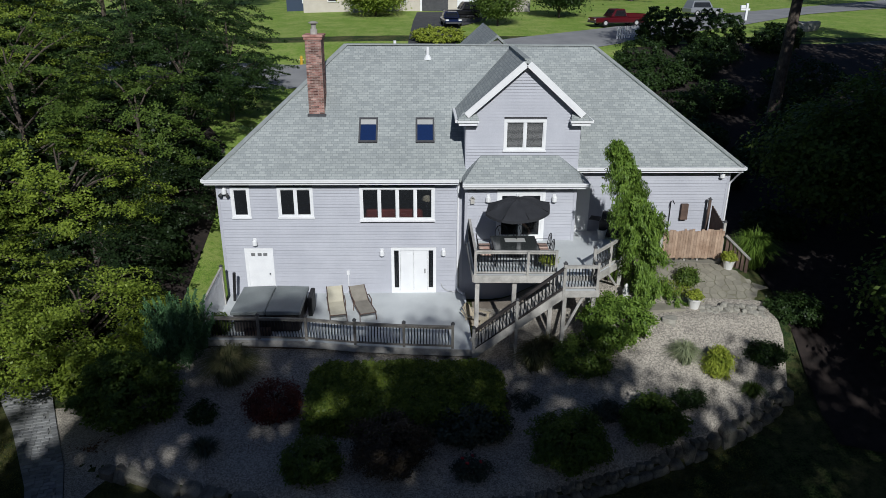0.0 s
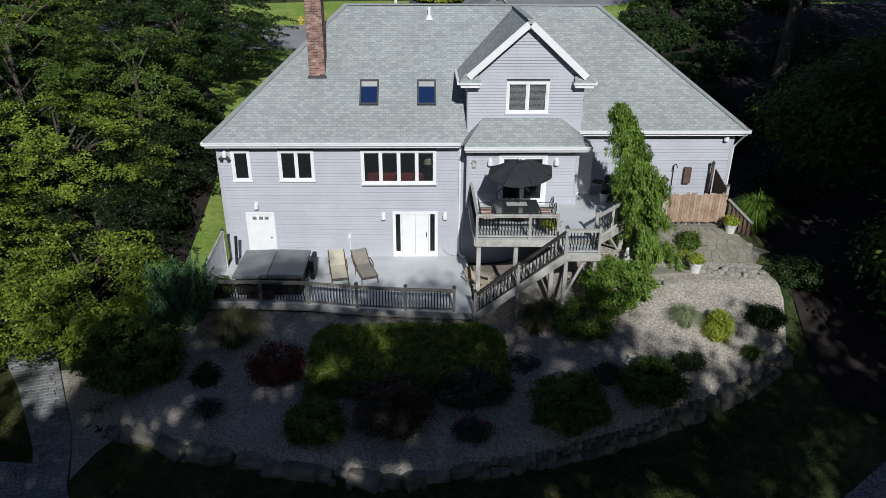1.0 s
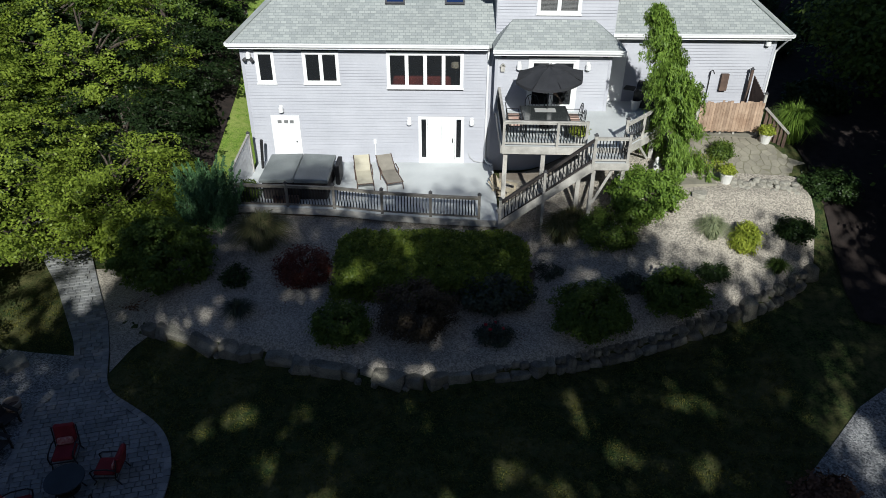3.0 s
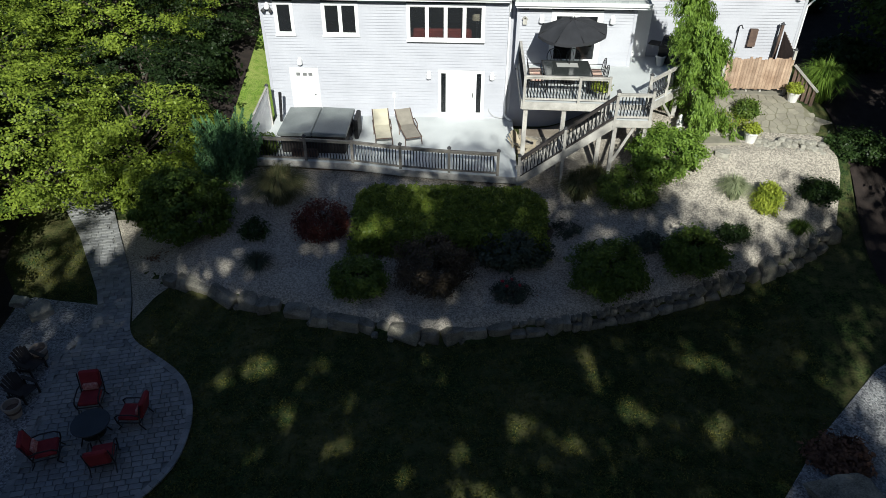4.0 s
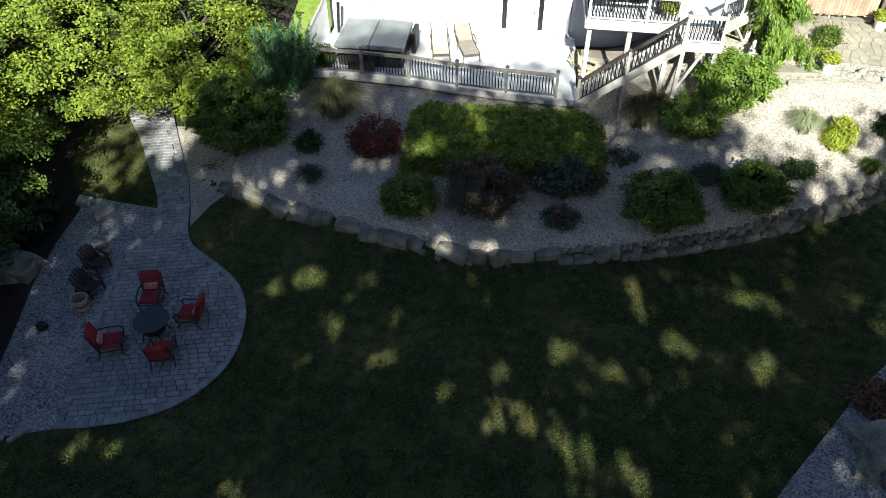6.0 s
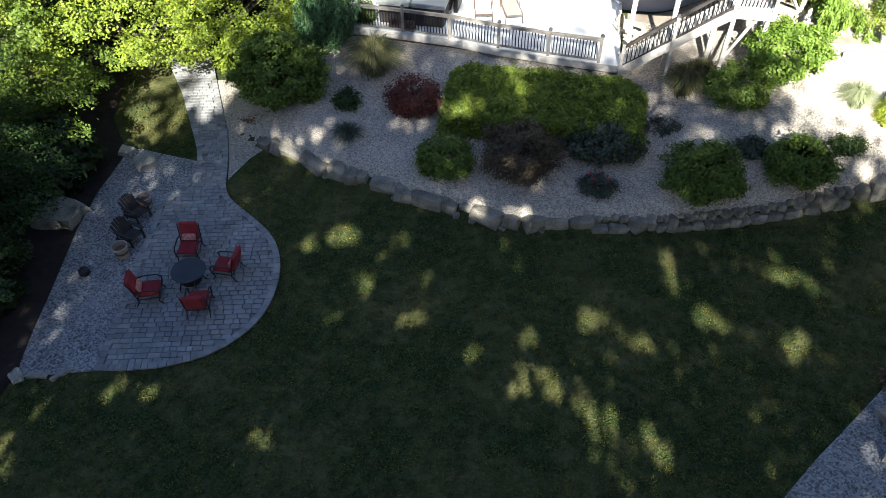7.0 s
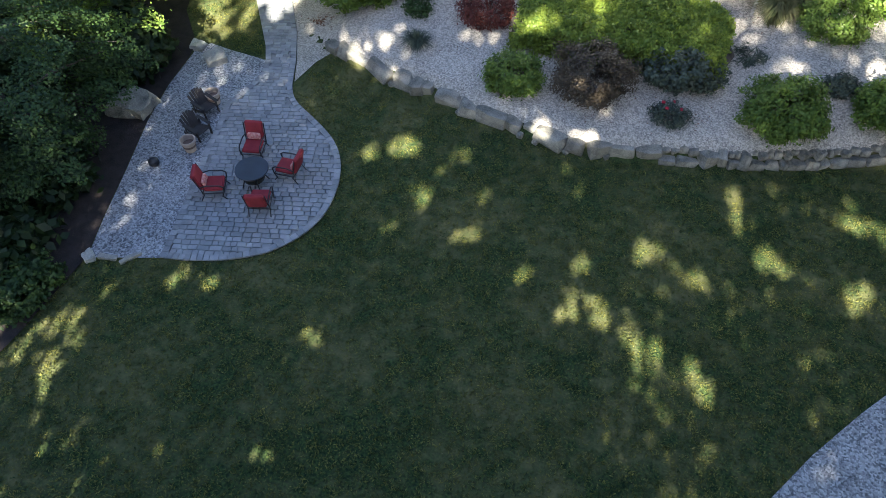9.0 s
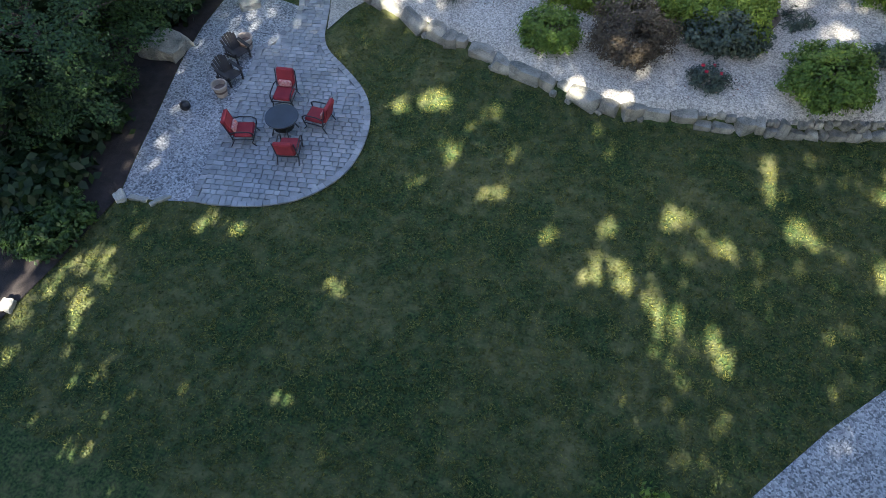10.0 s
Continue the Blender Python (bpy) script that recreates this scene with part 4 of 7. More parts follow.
part("rail", beam(bmesh.new(), (0.1, -1.1, 1.70), (0.1, -4.0, 1.40), 0.08, 0.05), M["greywood"], pf)
pl = thing("torch_post", "black pole beside the hot tub", "pole")
part("pole", tube(bmesh.new(), (0.42, -0.75, 0), (0.55, -0.85, 1.35), 0.06, 0.07, 10), M["black"], pl)

tub = thing("hot_tub", "hot tub under a grey folding vinyl cover", "hot tub")
M["vinyl"] = surf("grey_vinyl", (0.20, 0.22, 0.215), (0.27, 0.29, 0.285), 1.2, 30, 0.5, 0.1)
part("cabinet", one_box(1.12, 3.68, -3.62, -1.42, 0.0, 0.82, bevel=0.06), M["charwood"], tub)
for x0, x1 in ((1.04, 2.39), (2.41, 3.76)):
    b = one_box(x0, x1, -3.72, -1.32, 0.78, 0.93, bevel=0.03)
    for v in b.verts:
        if v.co.z > 0.9:
            v.co.z += 0.05 * (1 - abs(v.co.x - 2.4) / 1.4)
    part("cover", b, M["vinyl"], tub, "grey vinyl cover half")
part("cover_lifter", one_box(3.82, 4.0, -2.3, -1.3, 0.0, 0.86, bevel=0.03), M["black"], tub)
part("step", one_box(1.6, 2.6, -4.02, -3.74, 0.0, 0.3, bevel=0.02), M["brownwood"], tub)


def lounger(x, y, turn, sling, label):
    t = thing("chaise_lounge", label, "lounger", "patio loungers", at=pose(x, y, 0, 0, 0, turn))
    # lies along +y with its raised back at the top
    for s in (-0.33, 0.33):
        part("side_rail", sweep(bmesh.new(), [(s, -0.95, 0.36), (s, 0.3, 0.36), (s, 0.98, 0.78)], 0.022, 6), M["brownwood"], t)
        part("arm", sweep(bmesh.new(), [(s * 1.08, -0.15, 0.36), (s * 1.1, -0.1, 0.55), (s * 1.1, 0.35, 0.58), (s * 1.05, 0.5, 0.48)], 0.022, 6), M["brownwood"], t)
        for yy in (-0.85, 0.25):
            part("leg", tube(bmesh.new(), (s, yy, 0.36), (s * 1.05, yy - 0.06, 0.0), 0.02, 0.02, 6), M["brownwood"], t)
    for nm, a, b in (("seat", (-0.95, 0.36), (0.3, 0.36)), ("backrest", (0.3, 0.36), (0.98, 0.78))):
        bm = bmesh.new()
        n = 10
        rows = []
        for i in range(n + 1):
            f = i / n
            rows.append([bm.verts.new((q, a[0] + (b[0] - a[0]) * f, a[1] + (b[1] - a[1]) * f - 0.025 * math.sin(math.pi * f))) for q in (-0.31, 0.31)])
        for p, q in zip(rows[:-1], rows[1:]):
            bm.faces.new((p[0], p[1], q[1], q[0]))
        r = bmesh.ops.extrude_face_region(bm, geom=bm.faces[:])
        for v in r["geom"]:
            if isinstance(v, bmesh.types.BMVert):
                v.co.z -= 0.012
        bmesh.ops.recalc_face_normals(bm, faces=bm.faces)
        part(nm, bm, sling, t)
    part("cross_bar", tube(bmesh.new(), (-0.33, -0.95, 0.36), (0.33, -0.95, 0.36), 0.02, 0.02, 6), M["brownwood"], t)
    return t


M["cream"] = surf("cream_sling", (0.50, 0.46, 0.34), (0.58, 0.54, 0.42), 3, 90, 0.8, 0.1)
M["taupe"] = surf("taupe_sling", (0.22, 0.20, 0.165), (0.30, 0.275, 0.23), 3, 90, 0.8, 0.1)
lounger(4.95, -1.95, 11, M["cream"], "chaise lounge with a cream sling on a brown frame")
lounger(6.02, -1.85, 19, M["taupe"], "chaise lounge with a taupe sling on a brown frame")


def slat_chair(x, y, z, turn, material, label, group="", name="adirondack_chair", s=1.0):
    """An Adirondack chair: fanned back slats, sloping seat, broad arms; it faces -y."""
    t = thing(name, label, "chair", group, at=pose(x, y, z, 0, 0, turn))
    for i in range(6):
        xx = -0.25 + i * 0.1
        part("back_slat", beam(bmesh.new(), (xx * s, 0.22 * s, 0.22 * s), (xx * 1.25 * s, 0.55 * s, (0.92 - 0.25 * (xx / 0.3) ** 2) * s), 0.1 * s, 0.02), material, t)
    for i in range(6):
        yy = -0.38 + i * 0.11
        part("seat_slat", one_box(-0.29 * s, 0.29 * s, (yy - 0.048) * s, (yy + 0.048) * s, (0.36 - 0.022 * i) * s, (0.38 - 0.022 * i) * s), material, t)
    for sd in (-1, 1):
        part("arm", one_box(min(sd * 0.28, sd * 0.42) * s, max(sd * 0.28, sd * 0.42) * s, -0.45 * s, 0.36 * s, 0.55 * s, 0.575 * s), material, t)
        part("leg", one_box(min(sd * 0.30, sd * 0.34) * s, max(sd * 0.30, sd * 0.34) * s, -0.42 * s, -0.32 * s, 0, 0.55 * s), material, t)
        part("leg", beam(bmesh.new(), (sd * 0.32 * s, -0.3 * s, 0.33 * s), (sd * 0.32 * s, 0.55 * s, 0.04 * s), 0.03, 0.1 * s), material, t)
        part("leg", one_box(min(sd * 0.34, sd * 0.37) * s, max(sd * 0.34, sd * 0.37) * s, 0.25 * s, 0.33 * s, 0, 0.55 * s), material, t)
    return t


M["palewood"] = surf("pale_bare_wood", (0.36, 0.31, 0.22), (0.50, 0.44, 0.33), 3, 40, 0.8, 0.2)
slat_chair(10.75, -2.55, gz(10.75, -2.55) + 0.02, 60, M["palewood"], "pale wooden slatted garden chair under the deck")

# ---- upper deck and stairs ----
ZD, ZL = 2.75, 2.57
DECK = [(10.45, -0.78), (10.45, -4.40), (14.95, -4.50), (16.55, -2.75), (17.6, -1.4), (17.6, 0.37), (14.86, 0.37), (14.86, -0.78)]
up = thing("upper_deck", "raised pale grey deck on weathered posts", "deck", kind="structure")
part("floor", prism(bmesh.new(), DECK, ZD - 0.05, ZD), M["deckfloor"], up)
part("frame", prism(bmesh.new(), [(p[0] * 0.985 + 0.2, p[1] * 0.97 - 0.02) for p in DECK], ZD - 0.25, ZD - 0.052), M["brownwood"], up)
for a, b in zip(DECK[:5], DECK[1:5]):
    d = Vector((b[0] - a[0], b[1] - a[1], 0)).normalized()
    nrm = Vector((d.y, -d.x, 0)) * 0.03
    part("fascia", beam(bmesh.new(), Vector((*a, ZD - 0.14)) + nrm, Vector((*b, ZD - 0.14)) + nrm, 0.045, 0.29), M["greywood"], up)
for x, y in ((10.6, -4.2), (13.4, -4.3), (14.8, -4.4), (16.4, -2.8), (17.3, -1.5), (12.0, -4.25)):
    part("post", one_box(x - 0.08, x + 0.08, y - 0.08, y + 0.08, gz(x, y) - 0.3, ZD - 0.25), M["greywood"], up)
part("landing", prism(bmesh.new(), [(13.62, -5.4), (14.9, -5.4), (14.9, -4.54), (13.62, -4.54)], ZL - 0.05, ZL), M["deckfloor"], up)
part("fascia", one_box(13.60, 14.92, -5.45, -5.405, ZL - 0.26, ZL - 0.005), M["greywood"], up)
part("fascia", one_box(14.905, 14.95, -5.4, -4.6, ZL - 0.26, ZL - 0.005), M["greywood"], up)
for x in (13.72, 14.78):
    part("post", one_box(x - 0.07, x + 0.07, -5.35, -5.21, gz(x, -5.3) - 0.3, ZL - 0.26), M["greywood"], up)
part("brace", beam(bmesh.new(), (13.8, -5.28, 0.9), (14.4, -5.28, ZL - 0.3), 0.05, 0.1), M["greywood"], up)
part("brace", beam(bmesh.new(), (16.35, -2.8, 1.5), (15.7, -3.5, 2.45), 0.05, 0.1), M["greywood"], up)
st = thing("deck_stairs", "weathered wooden stairs from the patio to the deck", "stairs")
N = 13
for y in (-5.42, -4.5):
    part("stringer", beam(bmesh.new(), (10.42, y, -0.02), (13.66, y, ZL - 0.13), 0.05, 0.30), M["greywood"], st)
for i in range(N):
    x = 10.5 + i * 3.12 / N
    z = (i + 1) * ZL / (N + 1)
    part("tread", one_box(x, x + 0.29, -5.39, -4.53, z - 0.04, z), M["greywood"], st)
    part("riser", one_box(x + 0.005, x + 0.025, -5.38, -4.54, z - 0.18, z - 0.042), M["greywood"], st)
railing(st, (10.46, -5.42, 0.06), (13.62, -5.42, ZL), 0.92, 0.125, "charwood", 0.12)
for x, y, z0 in ((10.42, -5.42, -0.2), (11.98, -5.44, -1.0), (13.64, -5.42, 2.2)):
    post(st, x, y, z0, (1.06 if x < 11 else 2.2 if x < 13 else 3.62))
rail2 = thing("deck_railing", "weathered wooden deck railing with black bowed balusters", "railing")
for a, b in (((10.5, -0.85), (10.5, -4.35)), ((10.5, -4.35), (13.5, -4.42)), ((14.95, -4.48), (15.75, -3.6)), ((15.75, -3.6), (16.52, -2.75)), ((16.52, -2.75), (17.55, -1.4)), ((17.55, -1.4), (17.55, 0.3))):
    railing(rail2, (*a, ZD), (*b, ZD), 0.95)
railing(rail2, (13.7, -5.36, ZL), (14.85, -5.36, ZL), 0.95)
railing(rail2, (14.86, -5.36, ZL), (14.86, -4.6, ZL), 0.95)
for x, y, z, tall in ((10.5, -4.36, ZD - 0.27, 0.98), (12.45, -4.45, ZD - 0.27, 0.98), (13.5, -4.42, ZD - 0.27, 1.0), (14.9, -4.5, ZD, 1.12), (15.75, -3.6, ZD, 1.0), (16.52, -2.75, ZD, 1.0), (17.55, -1.4, ZD, 1.0), (14.86, -5.36, ZL - 0.25, 1.1), (10.5, -0.85, ZD, 0.98)):
    post(rail2, x, y, z, (ZD if y > -5 else ZL) + tall, 0.095, "greywood", y in (-4.5, -5.36))

# ---- things on the deck ----
M["canopy"] = surf("charcoal_canvas", (0.020, 0.021, 0.025), (0.036, 0.037, 0.043), 2, 60, 0.85, 0.1)
um = thing("patio_umbrella", "charcoal canvas patio umbrella, open over the table", "umbrella", at=pose(12.25, -2.55, ZD))
part("base", lathe(bmesh.new(), ((0.27, 0), (0.27, 0.05), (0.1, 0.1), (0.03, 0.14)), 16), M["black"], um)
part("pole", tube(bmesh.new(), (0, 0, 0.1), (0, 0, 2.42), 0.02, 0.02, 8), M["black"], um)
tilt = Matrix.Translation((0, 0, 1.92)) @ Matrix.Rotation(radians(3), 4, "X") @ Matrix.Rotation(radians(-5), 4, "Y")
cn = bmesh.new()
R8 = []
for rr, zz in ((0.04, 0.52), (0.65, 0.38), (1.30, 0.10), (1.31, 0.0)):
    ring = []
    for i in range(32):
        a = 2 * math.pi * i / 32 + 0.2
        sag = 1 - 0.07 * math.sin(math.pi * (i % 4) / 4) * (rr / 1.4)
        ring.append(cn.verts.new(tilt @ Vector((rr * sag * math.cos(a), rr * sag * math.sin(a), zz - (0.05 * math.sin(math.pi * (i % 4) / 4) if rr > 0.3 else 0)))))
    R8.append(ring)
for a, b in zip(R8[:-1], R8[1:]):
    for i in range(32):
        cn.faces.new((a[i], b[i], b[(i + 1) % 32], a[(i + 1) % 32]))
cn.faces.new(R8[0])
part("canopy", cn, M["canopy"], um)
for i in range(8):
    a = 2 * math.pi * i / 8 + 0.2
    part("rib", beam(bmesh.new(), tilt @ Vector((0, 0, 0.54)), tilt @ Vector((1.3 * math.cos(a), 1.3 * math.sin(a), 0.12)), 0.02, 0.03), M["black"], um)
part("finial", lathe(bmesh.new(), ((0.03, 0.58), (0.045, 0.63), (0.02, 0.70), (0.004, 0.72)), 8, tilt), M["white"], um)

M["table_glass"] = surf("dark_table_glass", (0.03, 0.034, 0.034), (0.05, 0.055, 0.055), 1, 20, 0.12, 0.0, spec=0.6)
tb = thing("dining_table", "dark glass-topped rectangular patio table", "table", at=pose(12.12, -2.95, ZD))
part("tabletop", one_box(-0.85, 0.85, -0.72, 0.72, 0.70, 0.725, bevel=0.008), M["table_glass"], tb)
fr = bmesh.new()
for a in ((-0.87, 0.87, -0.76, -0.72), (-0.87, 0.87, 0.72, 0.76), (-0.89, -0.85, -0.76, 0.76), (0.85, 0.89, -0.76, 0.76)):
    box(fr, *a, 0.68, 0.73)
part("frame", fr, M["black"], tb)
for x in (-0.75, 0.75):
    for y in (-0.62, 0.62):
        part("leg", tube(bmesh.new(), (x, y, 0.69), (x * 1.04, y * 1.04, 0), 0.03, 0.025, 8), M["black"], tb)
part("runner", one_box(-0.35, 0.45, 0.1, 0.5, 0.727, 0.733), M["concrete"], tb)
M["cushion"] = surf("striped_cushion", (0.40, 0.22, 0.18), (0.55, 0.46, 0.38), 4, 30, 0.9, 0.1, stretch=(8, 1, 1))
ch = None
for x, y, turn in ((10.98, -2.62, 90), (10.98, -3.3, 90), (13.26, -2.62, -90), (13.26, -3.3, -90), (11.75, -1.95, 0), (12.5, -1.95, 0)):
    m = pose(x, y, ZD, 0, 0, turn)
    if ch:
        copy_thing(ch, m)
        continue
    ch = thing("patio_chair", "black metal patio chair with a striped cushion", "chair", "dining chairs on the deck", at=m)
    # faces -y
    part("seat", one_box(-0.25, 0.25, -0.26, 0.24, 0.40, 0.43, bevel=0.01), M["black"], ch)
    part("cushion", one_box(-0.24, 0.24, -0.26, 0.22, 0.432, 0.50, bevel=0.02), M["cushion"], ch)
    b = bmesh.new()
    arc = [(-0.25, 0.25, 0.42), (-0.26, 0.3, 0.75), (-0.17, 0.33, 0.93), (0, 0.34, 1.0), (0.17, 0.33, 0.93), (0.26, 0.3, 0.75), (0.25, 0.25, 0.42)]
    sweep(b, arc, 0.016, 6)
    for s in (-0.13, 0.0, 0.13):
        sweep(b, [(s, 0.26, 0.45), (s + 0.05, 0.3, 0.65), (s - 0.04, 0.33, 0.93)], 0.010, 5)
    part("backrest", b, M["black"], ch)
    for s in (-0.27, 0.27):
        part("armrest", sweep(bmesh.new(), [(s, 0.28, 0.66), (s, -0.2, 0.66), (s, -0.24, 0.42)], 0.015, 6), M["black"], ch)
        for y0, y1 in ((-0.24, -0.27), (0.24, 0.3)):
            part("leg", tube(bmesh.new(), (s * 0.93, y0, 0.42), (s, y1, 0), 0.015, 0.013, 6), M["black"], ch)

M["terra"] = surf("white_glazed_pot", (0.62, 0.61, 0.58), (0.74, 0.73, 0.70), 4, 40, 0.5, 0.05)
M["clay"] = surf("sandy_clay_pot", (0.30, 0.24, 0.19), (0.42, 0.35, 0.29), 5, 50, 0.9, 0.2)


def planter(x, y, z, r, h, pot_mat, leaf_m, label, seed, bush=0.3, leaf=0.08, stripes=False):
    t = thing("potted_plant", label, "potted plant", at=pose(x, y, z))
    part("pot", lathe(bmesh.new(), ((r * 0.72, 0), (r * 0.95, h * 0.85), (r * 1.08, h * 0.86), (r * 1.08, h), (r * 0.92, h), (r * 0.86, h * 0.5)), 16), M[pot_mat], t)
    part("soil", lathe(bmesh.new(), ((r * 0.85, h * 0.505), (r * 0.3, h * 0.55)), 12), M["mulch"], t)
    if stripes:
        part("band", lathe(bmesh.new(), ((r * 0.86, h * 0.4), (r * 0.89, h * 0.42), (r * 0.9, h * 0.55), (r * 0.88, h * 0.57)), 16), M["brownwood"], t)
    if leaf_m:
        crown("foliage", (0, 0, h + bush * 0.5), (bush, bush, bush * 0.75), 60, 26, leaf, M[leaf_m], t, seed, 0.07, 0.6, 0.7)
    return t


planter(13.3, -4.05, ZD, 0.17, 0.34, "terra", "leaf_lime", "potted lime-green plant by the deck railing", 71, 0.28)
planter(16.15, -0.6, ZD, 0.2, 0.42, "terra", None, "white glazed urn on the deck", 72)
gr = thing("barbecue_grill", "black covered barbecue grill on the deck", "grill", at=pose(16.6, -0.45, ZD, 0, 0, -25))
part("cart", one_box(-0.5, 0.5, -0.27, 0.27, 0.08, 0.75, bevel=0.02), M["black"], gr)
hd = bmesh.new()
bmesh.ops.create_cone(hd, cap_ends=True, segments=16, radius1=0.28, radius2=0.28, depth=0.84, matrix=pose(0, 0, 0.85, 0, 90, 0))
part("hood", hd, M["black"], gr)
part("side_shelf", one_box(-0.95, -0.52, -0.24, 0.24, 0.74, 0.78), M["black"], gr)
part("handle", tube(bmesh.new(), (-0.3, -0.32, 0.85), (0.3, -0.32, 0.85), 0.015, 0.015, 6), M["greywood"], gr)
M["red_leather"] = surf("red_upholstery", (0.20, 0.035, 0.025), (0.30, 0.06, 0.045), 3, 40, 0.6, 0.1)
sf = thing("sofa", "red upholstered sofa seen through the window", "sofa", at=pose(7.3, 1.15, 2.7))
part("seat", one_box(-1.2, 1.2, -0.45, 0.4, 0.1, 0.5, bevel=0.05), M["red_leather"], sf)
part("backrest", one_box(-1.2, 1.2, -0.62, -0.40, 0.1, 0.98, bevel=0.06), M["red_leather"], sf)
for s in (-1, 1):
    part("arm", one_box(min(s * 1.0, s * 1.25), max(s * 1.0, s * 1.25), -0.5, 0.42, 0.08, 0.68, bevel=0.06), M["red_leather"], sf)
lp = thing("table_lamp", "lamp with a pale shade inside the window", "lamp", at=pose(8.75, 0.75, 2.7))
part("stand", lathe(bmesh.new(), ((0.15, 0), (0.03, 0.05), (0.03, 1.1), (0.07, 1.2), (0.03, 1.35)), 10), M["black"], lp)
part("shade", lathe(bmesh.new(), ((0.22, 1.35), (0.2, 1.5), (0.12, 1.62)), 14), M["cream"], lp)

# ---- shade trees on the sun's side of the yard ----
# openings cut in the crowns to lay sun on chosen spots (x, y, radius)
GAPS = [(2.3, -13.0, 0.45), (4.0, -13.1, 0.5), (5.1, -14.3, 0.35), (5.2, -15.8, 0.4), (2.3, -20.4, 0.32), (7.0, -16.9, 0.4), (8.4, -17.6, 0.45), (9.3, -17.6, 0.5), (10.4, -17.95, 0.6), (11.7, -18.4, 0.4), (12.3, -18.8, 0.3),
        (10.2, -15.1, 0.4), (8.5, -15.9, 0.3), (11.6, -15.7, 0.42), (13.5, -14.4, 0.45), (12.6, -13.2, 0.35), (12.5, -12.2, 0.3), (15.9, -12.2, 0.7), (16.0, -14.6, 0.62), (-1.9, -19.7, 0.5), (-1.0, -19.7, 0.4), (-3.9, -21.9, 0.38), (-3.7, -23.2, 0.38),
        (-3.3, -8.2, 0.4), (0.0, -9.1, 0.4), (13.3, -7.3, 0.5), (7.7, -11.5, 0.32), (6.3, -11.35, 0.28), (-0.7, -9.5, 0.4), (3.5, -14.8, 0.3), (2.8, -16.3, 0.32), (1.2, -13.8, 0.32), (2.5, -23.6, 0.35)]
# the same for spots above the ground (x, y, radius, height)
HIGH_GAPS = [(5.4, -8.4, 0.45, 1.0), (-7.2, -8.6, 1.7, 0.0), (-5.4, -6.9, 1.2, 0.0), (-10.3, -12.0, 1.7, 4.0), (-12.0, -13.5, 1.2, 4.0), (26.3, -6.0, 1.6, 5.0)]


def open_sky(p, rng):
    """False for leaves cut away so that sun reaches a chosen spot."""
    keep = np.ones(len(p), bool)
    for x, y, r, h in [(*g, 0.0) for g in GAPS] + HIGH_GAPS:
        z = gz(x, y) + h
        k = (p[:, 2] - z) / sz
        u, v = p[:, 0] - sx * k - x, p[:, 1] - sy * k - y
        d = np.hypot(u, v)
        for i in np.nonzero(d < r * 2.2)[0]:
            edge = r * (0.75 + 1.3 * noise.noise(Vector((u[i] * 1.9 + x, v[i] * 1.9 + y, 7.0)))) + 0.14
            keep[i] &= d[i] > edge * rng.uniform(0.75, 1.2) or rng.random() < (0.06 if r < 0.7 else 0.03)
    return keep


def shade_tree(x, y, top, r, seed, n=105, per=92, leaf=0.38):
    """A tall forest tree: a long crown with gaps between its clumps."""
    t = thing("shade_tree", "tall leafy tree that shades the back yard", "tree", "shade trees")
    rng = np.random.default_rng(seed)
    z0 = gz(x, y) - 0.2
    d, a, f = np.sqrt(rng.random(n)), rng.random(n) * 6.2832, rng.random(n)
    f[:n // 5] = 1 - 0.2 * f[:n // 5]      # a dense top
    low = top * 0.2
    c = np.stack([x + r * d * np.cos(a), y + r * d * np.sin(a), z0 + low + (top - low - 0.9 * d ** 2) * f], 1)
    k = np.repeat(np.arange(n), per)
    off = rng.normal(size=(len(k), 3)) * np.array([0.58, 0.58, 0.42])
    pos = c[k] + off
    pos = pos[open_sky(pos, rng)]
    me = leaf_mesh("crown", pos, rng.normal(size=pos.shape) + np.array([0, -0.4, 0.6]), leaf * (0.6 + 0.8 * rng.random(len(pos))), M["leaf_shade"], 0.7, rng)
    new("crown", me).parent = t
    bm = bmesh.new()
    for i in range(5):
        tube(bm, (x, y, z0 + top * 0.18 * i), (x, y, z0 + top * 0.18 * (i + 1)), 0.32 - 0.05 * i, 0.27 - 0.05 * i, 8)
    part("trunk", bm, M["bark"], t)
    return t


# most stand out of view; placed and sized to set the shade's edge
k = 0
for x, y, top, r in ((-11, -40, 16, 4.5), (-4, -41, 22.5, 4.8), (3, -40, 26.2, 4.6), (6.5, -45.5, 23, 4), (13.5, -45.5, 23, 4), (10, -41, 26.2, 5.2), (15.6, -40, 25.7, 4.3), (24, -41, 23.8, 5.4), (8.2, -37.5, 14, 3.4), (2.4, -37.5, 17.5, 3.2),
                     (-9, -50, 25, 5.5), (-1, -51, 29.5, 5.5), (7, -50, 33, 5.8), (15, -51, 33, 5.8), (23, -50, 28, 5.6), (33, -49, 36, 6),
                     (30.5, -32, 27, 5), (30, -22, 25, 4.6), (29, -13, 25, 4.2), (37, -36, 31, 6), (38, -26, 29, 6), (38, -12, 28, 6), (29.5, -6, 22, 4), (37, 2, 22, 5.5), (42.5, 12, 20, 5), (50, 22, 20, 6)):
    k += 1
    shade_tree(x, y, top, r, 500 + k, 80 if y == -45.5 else 124 if x < 28 else 150)

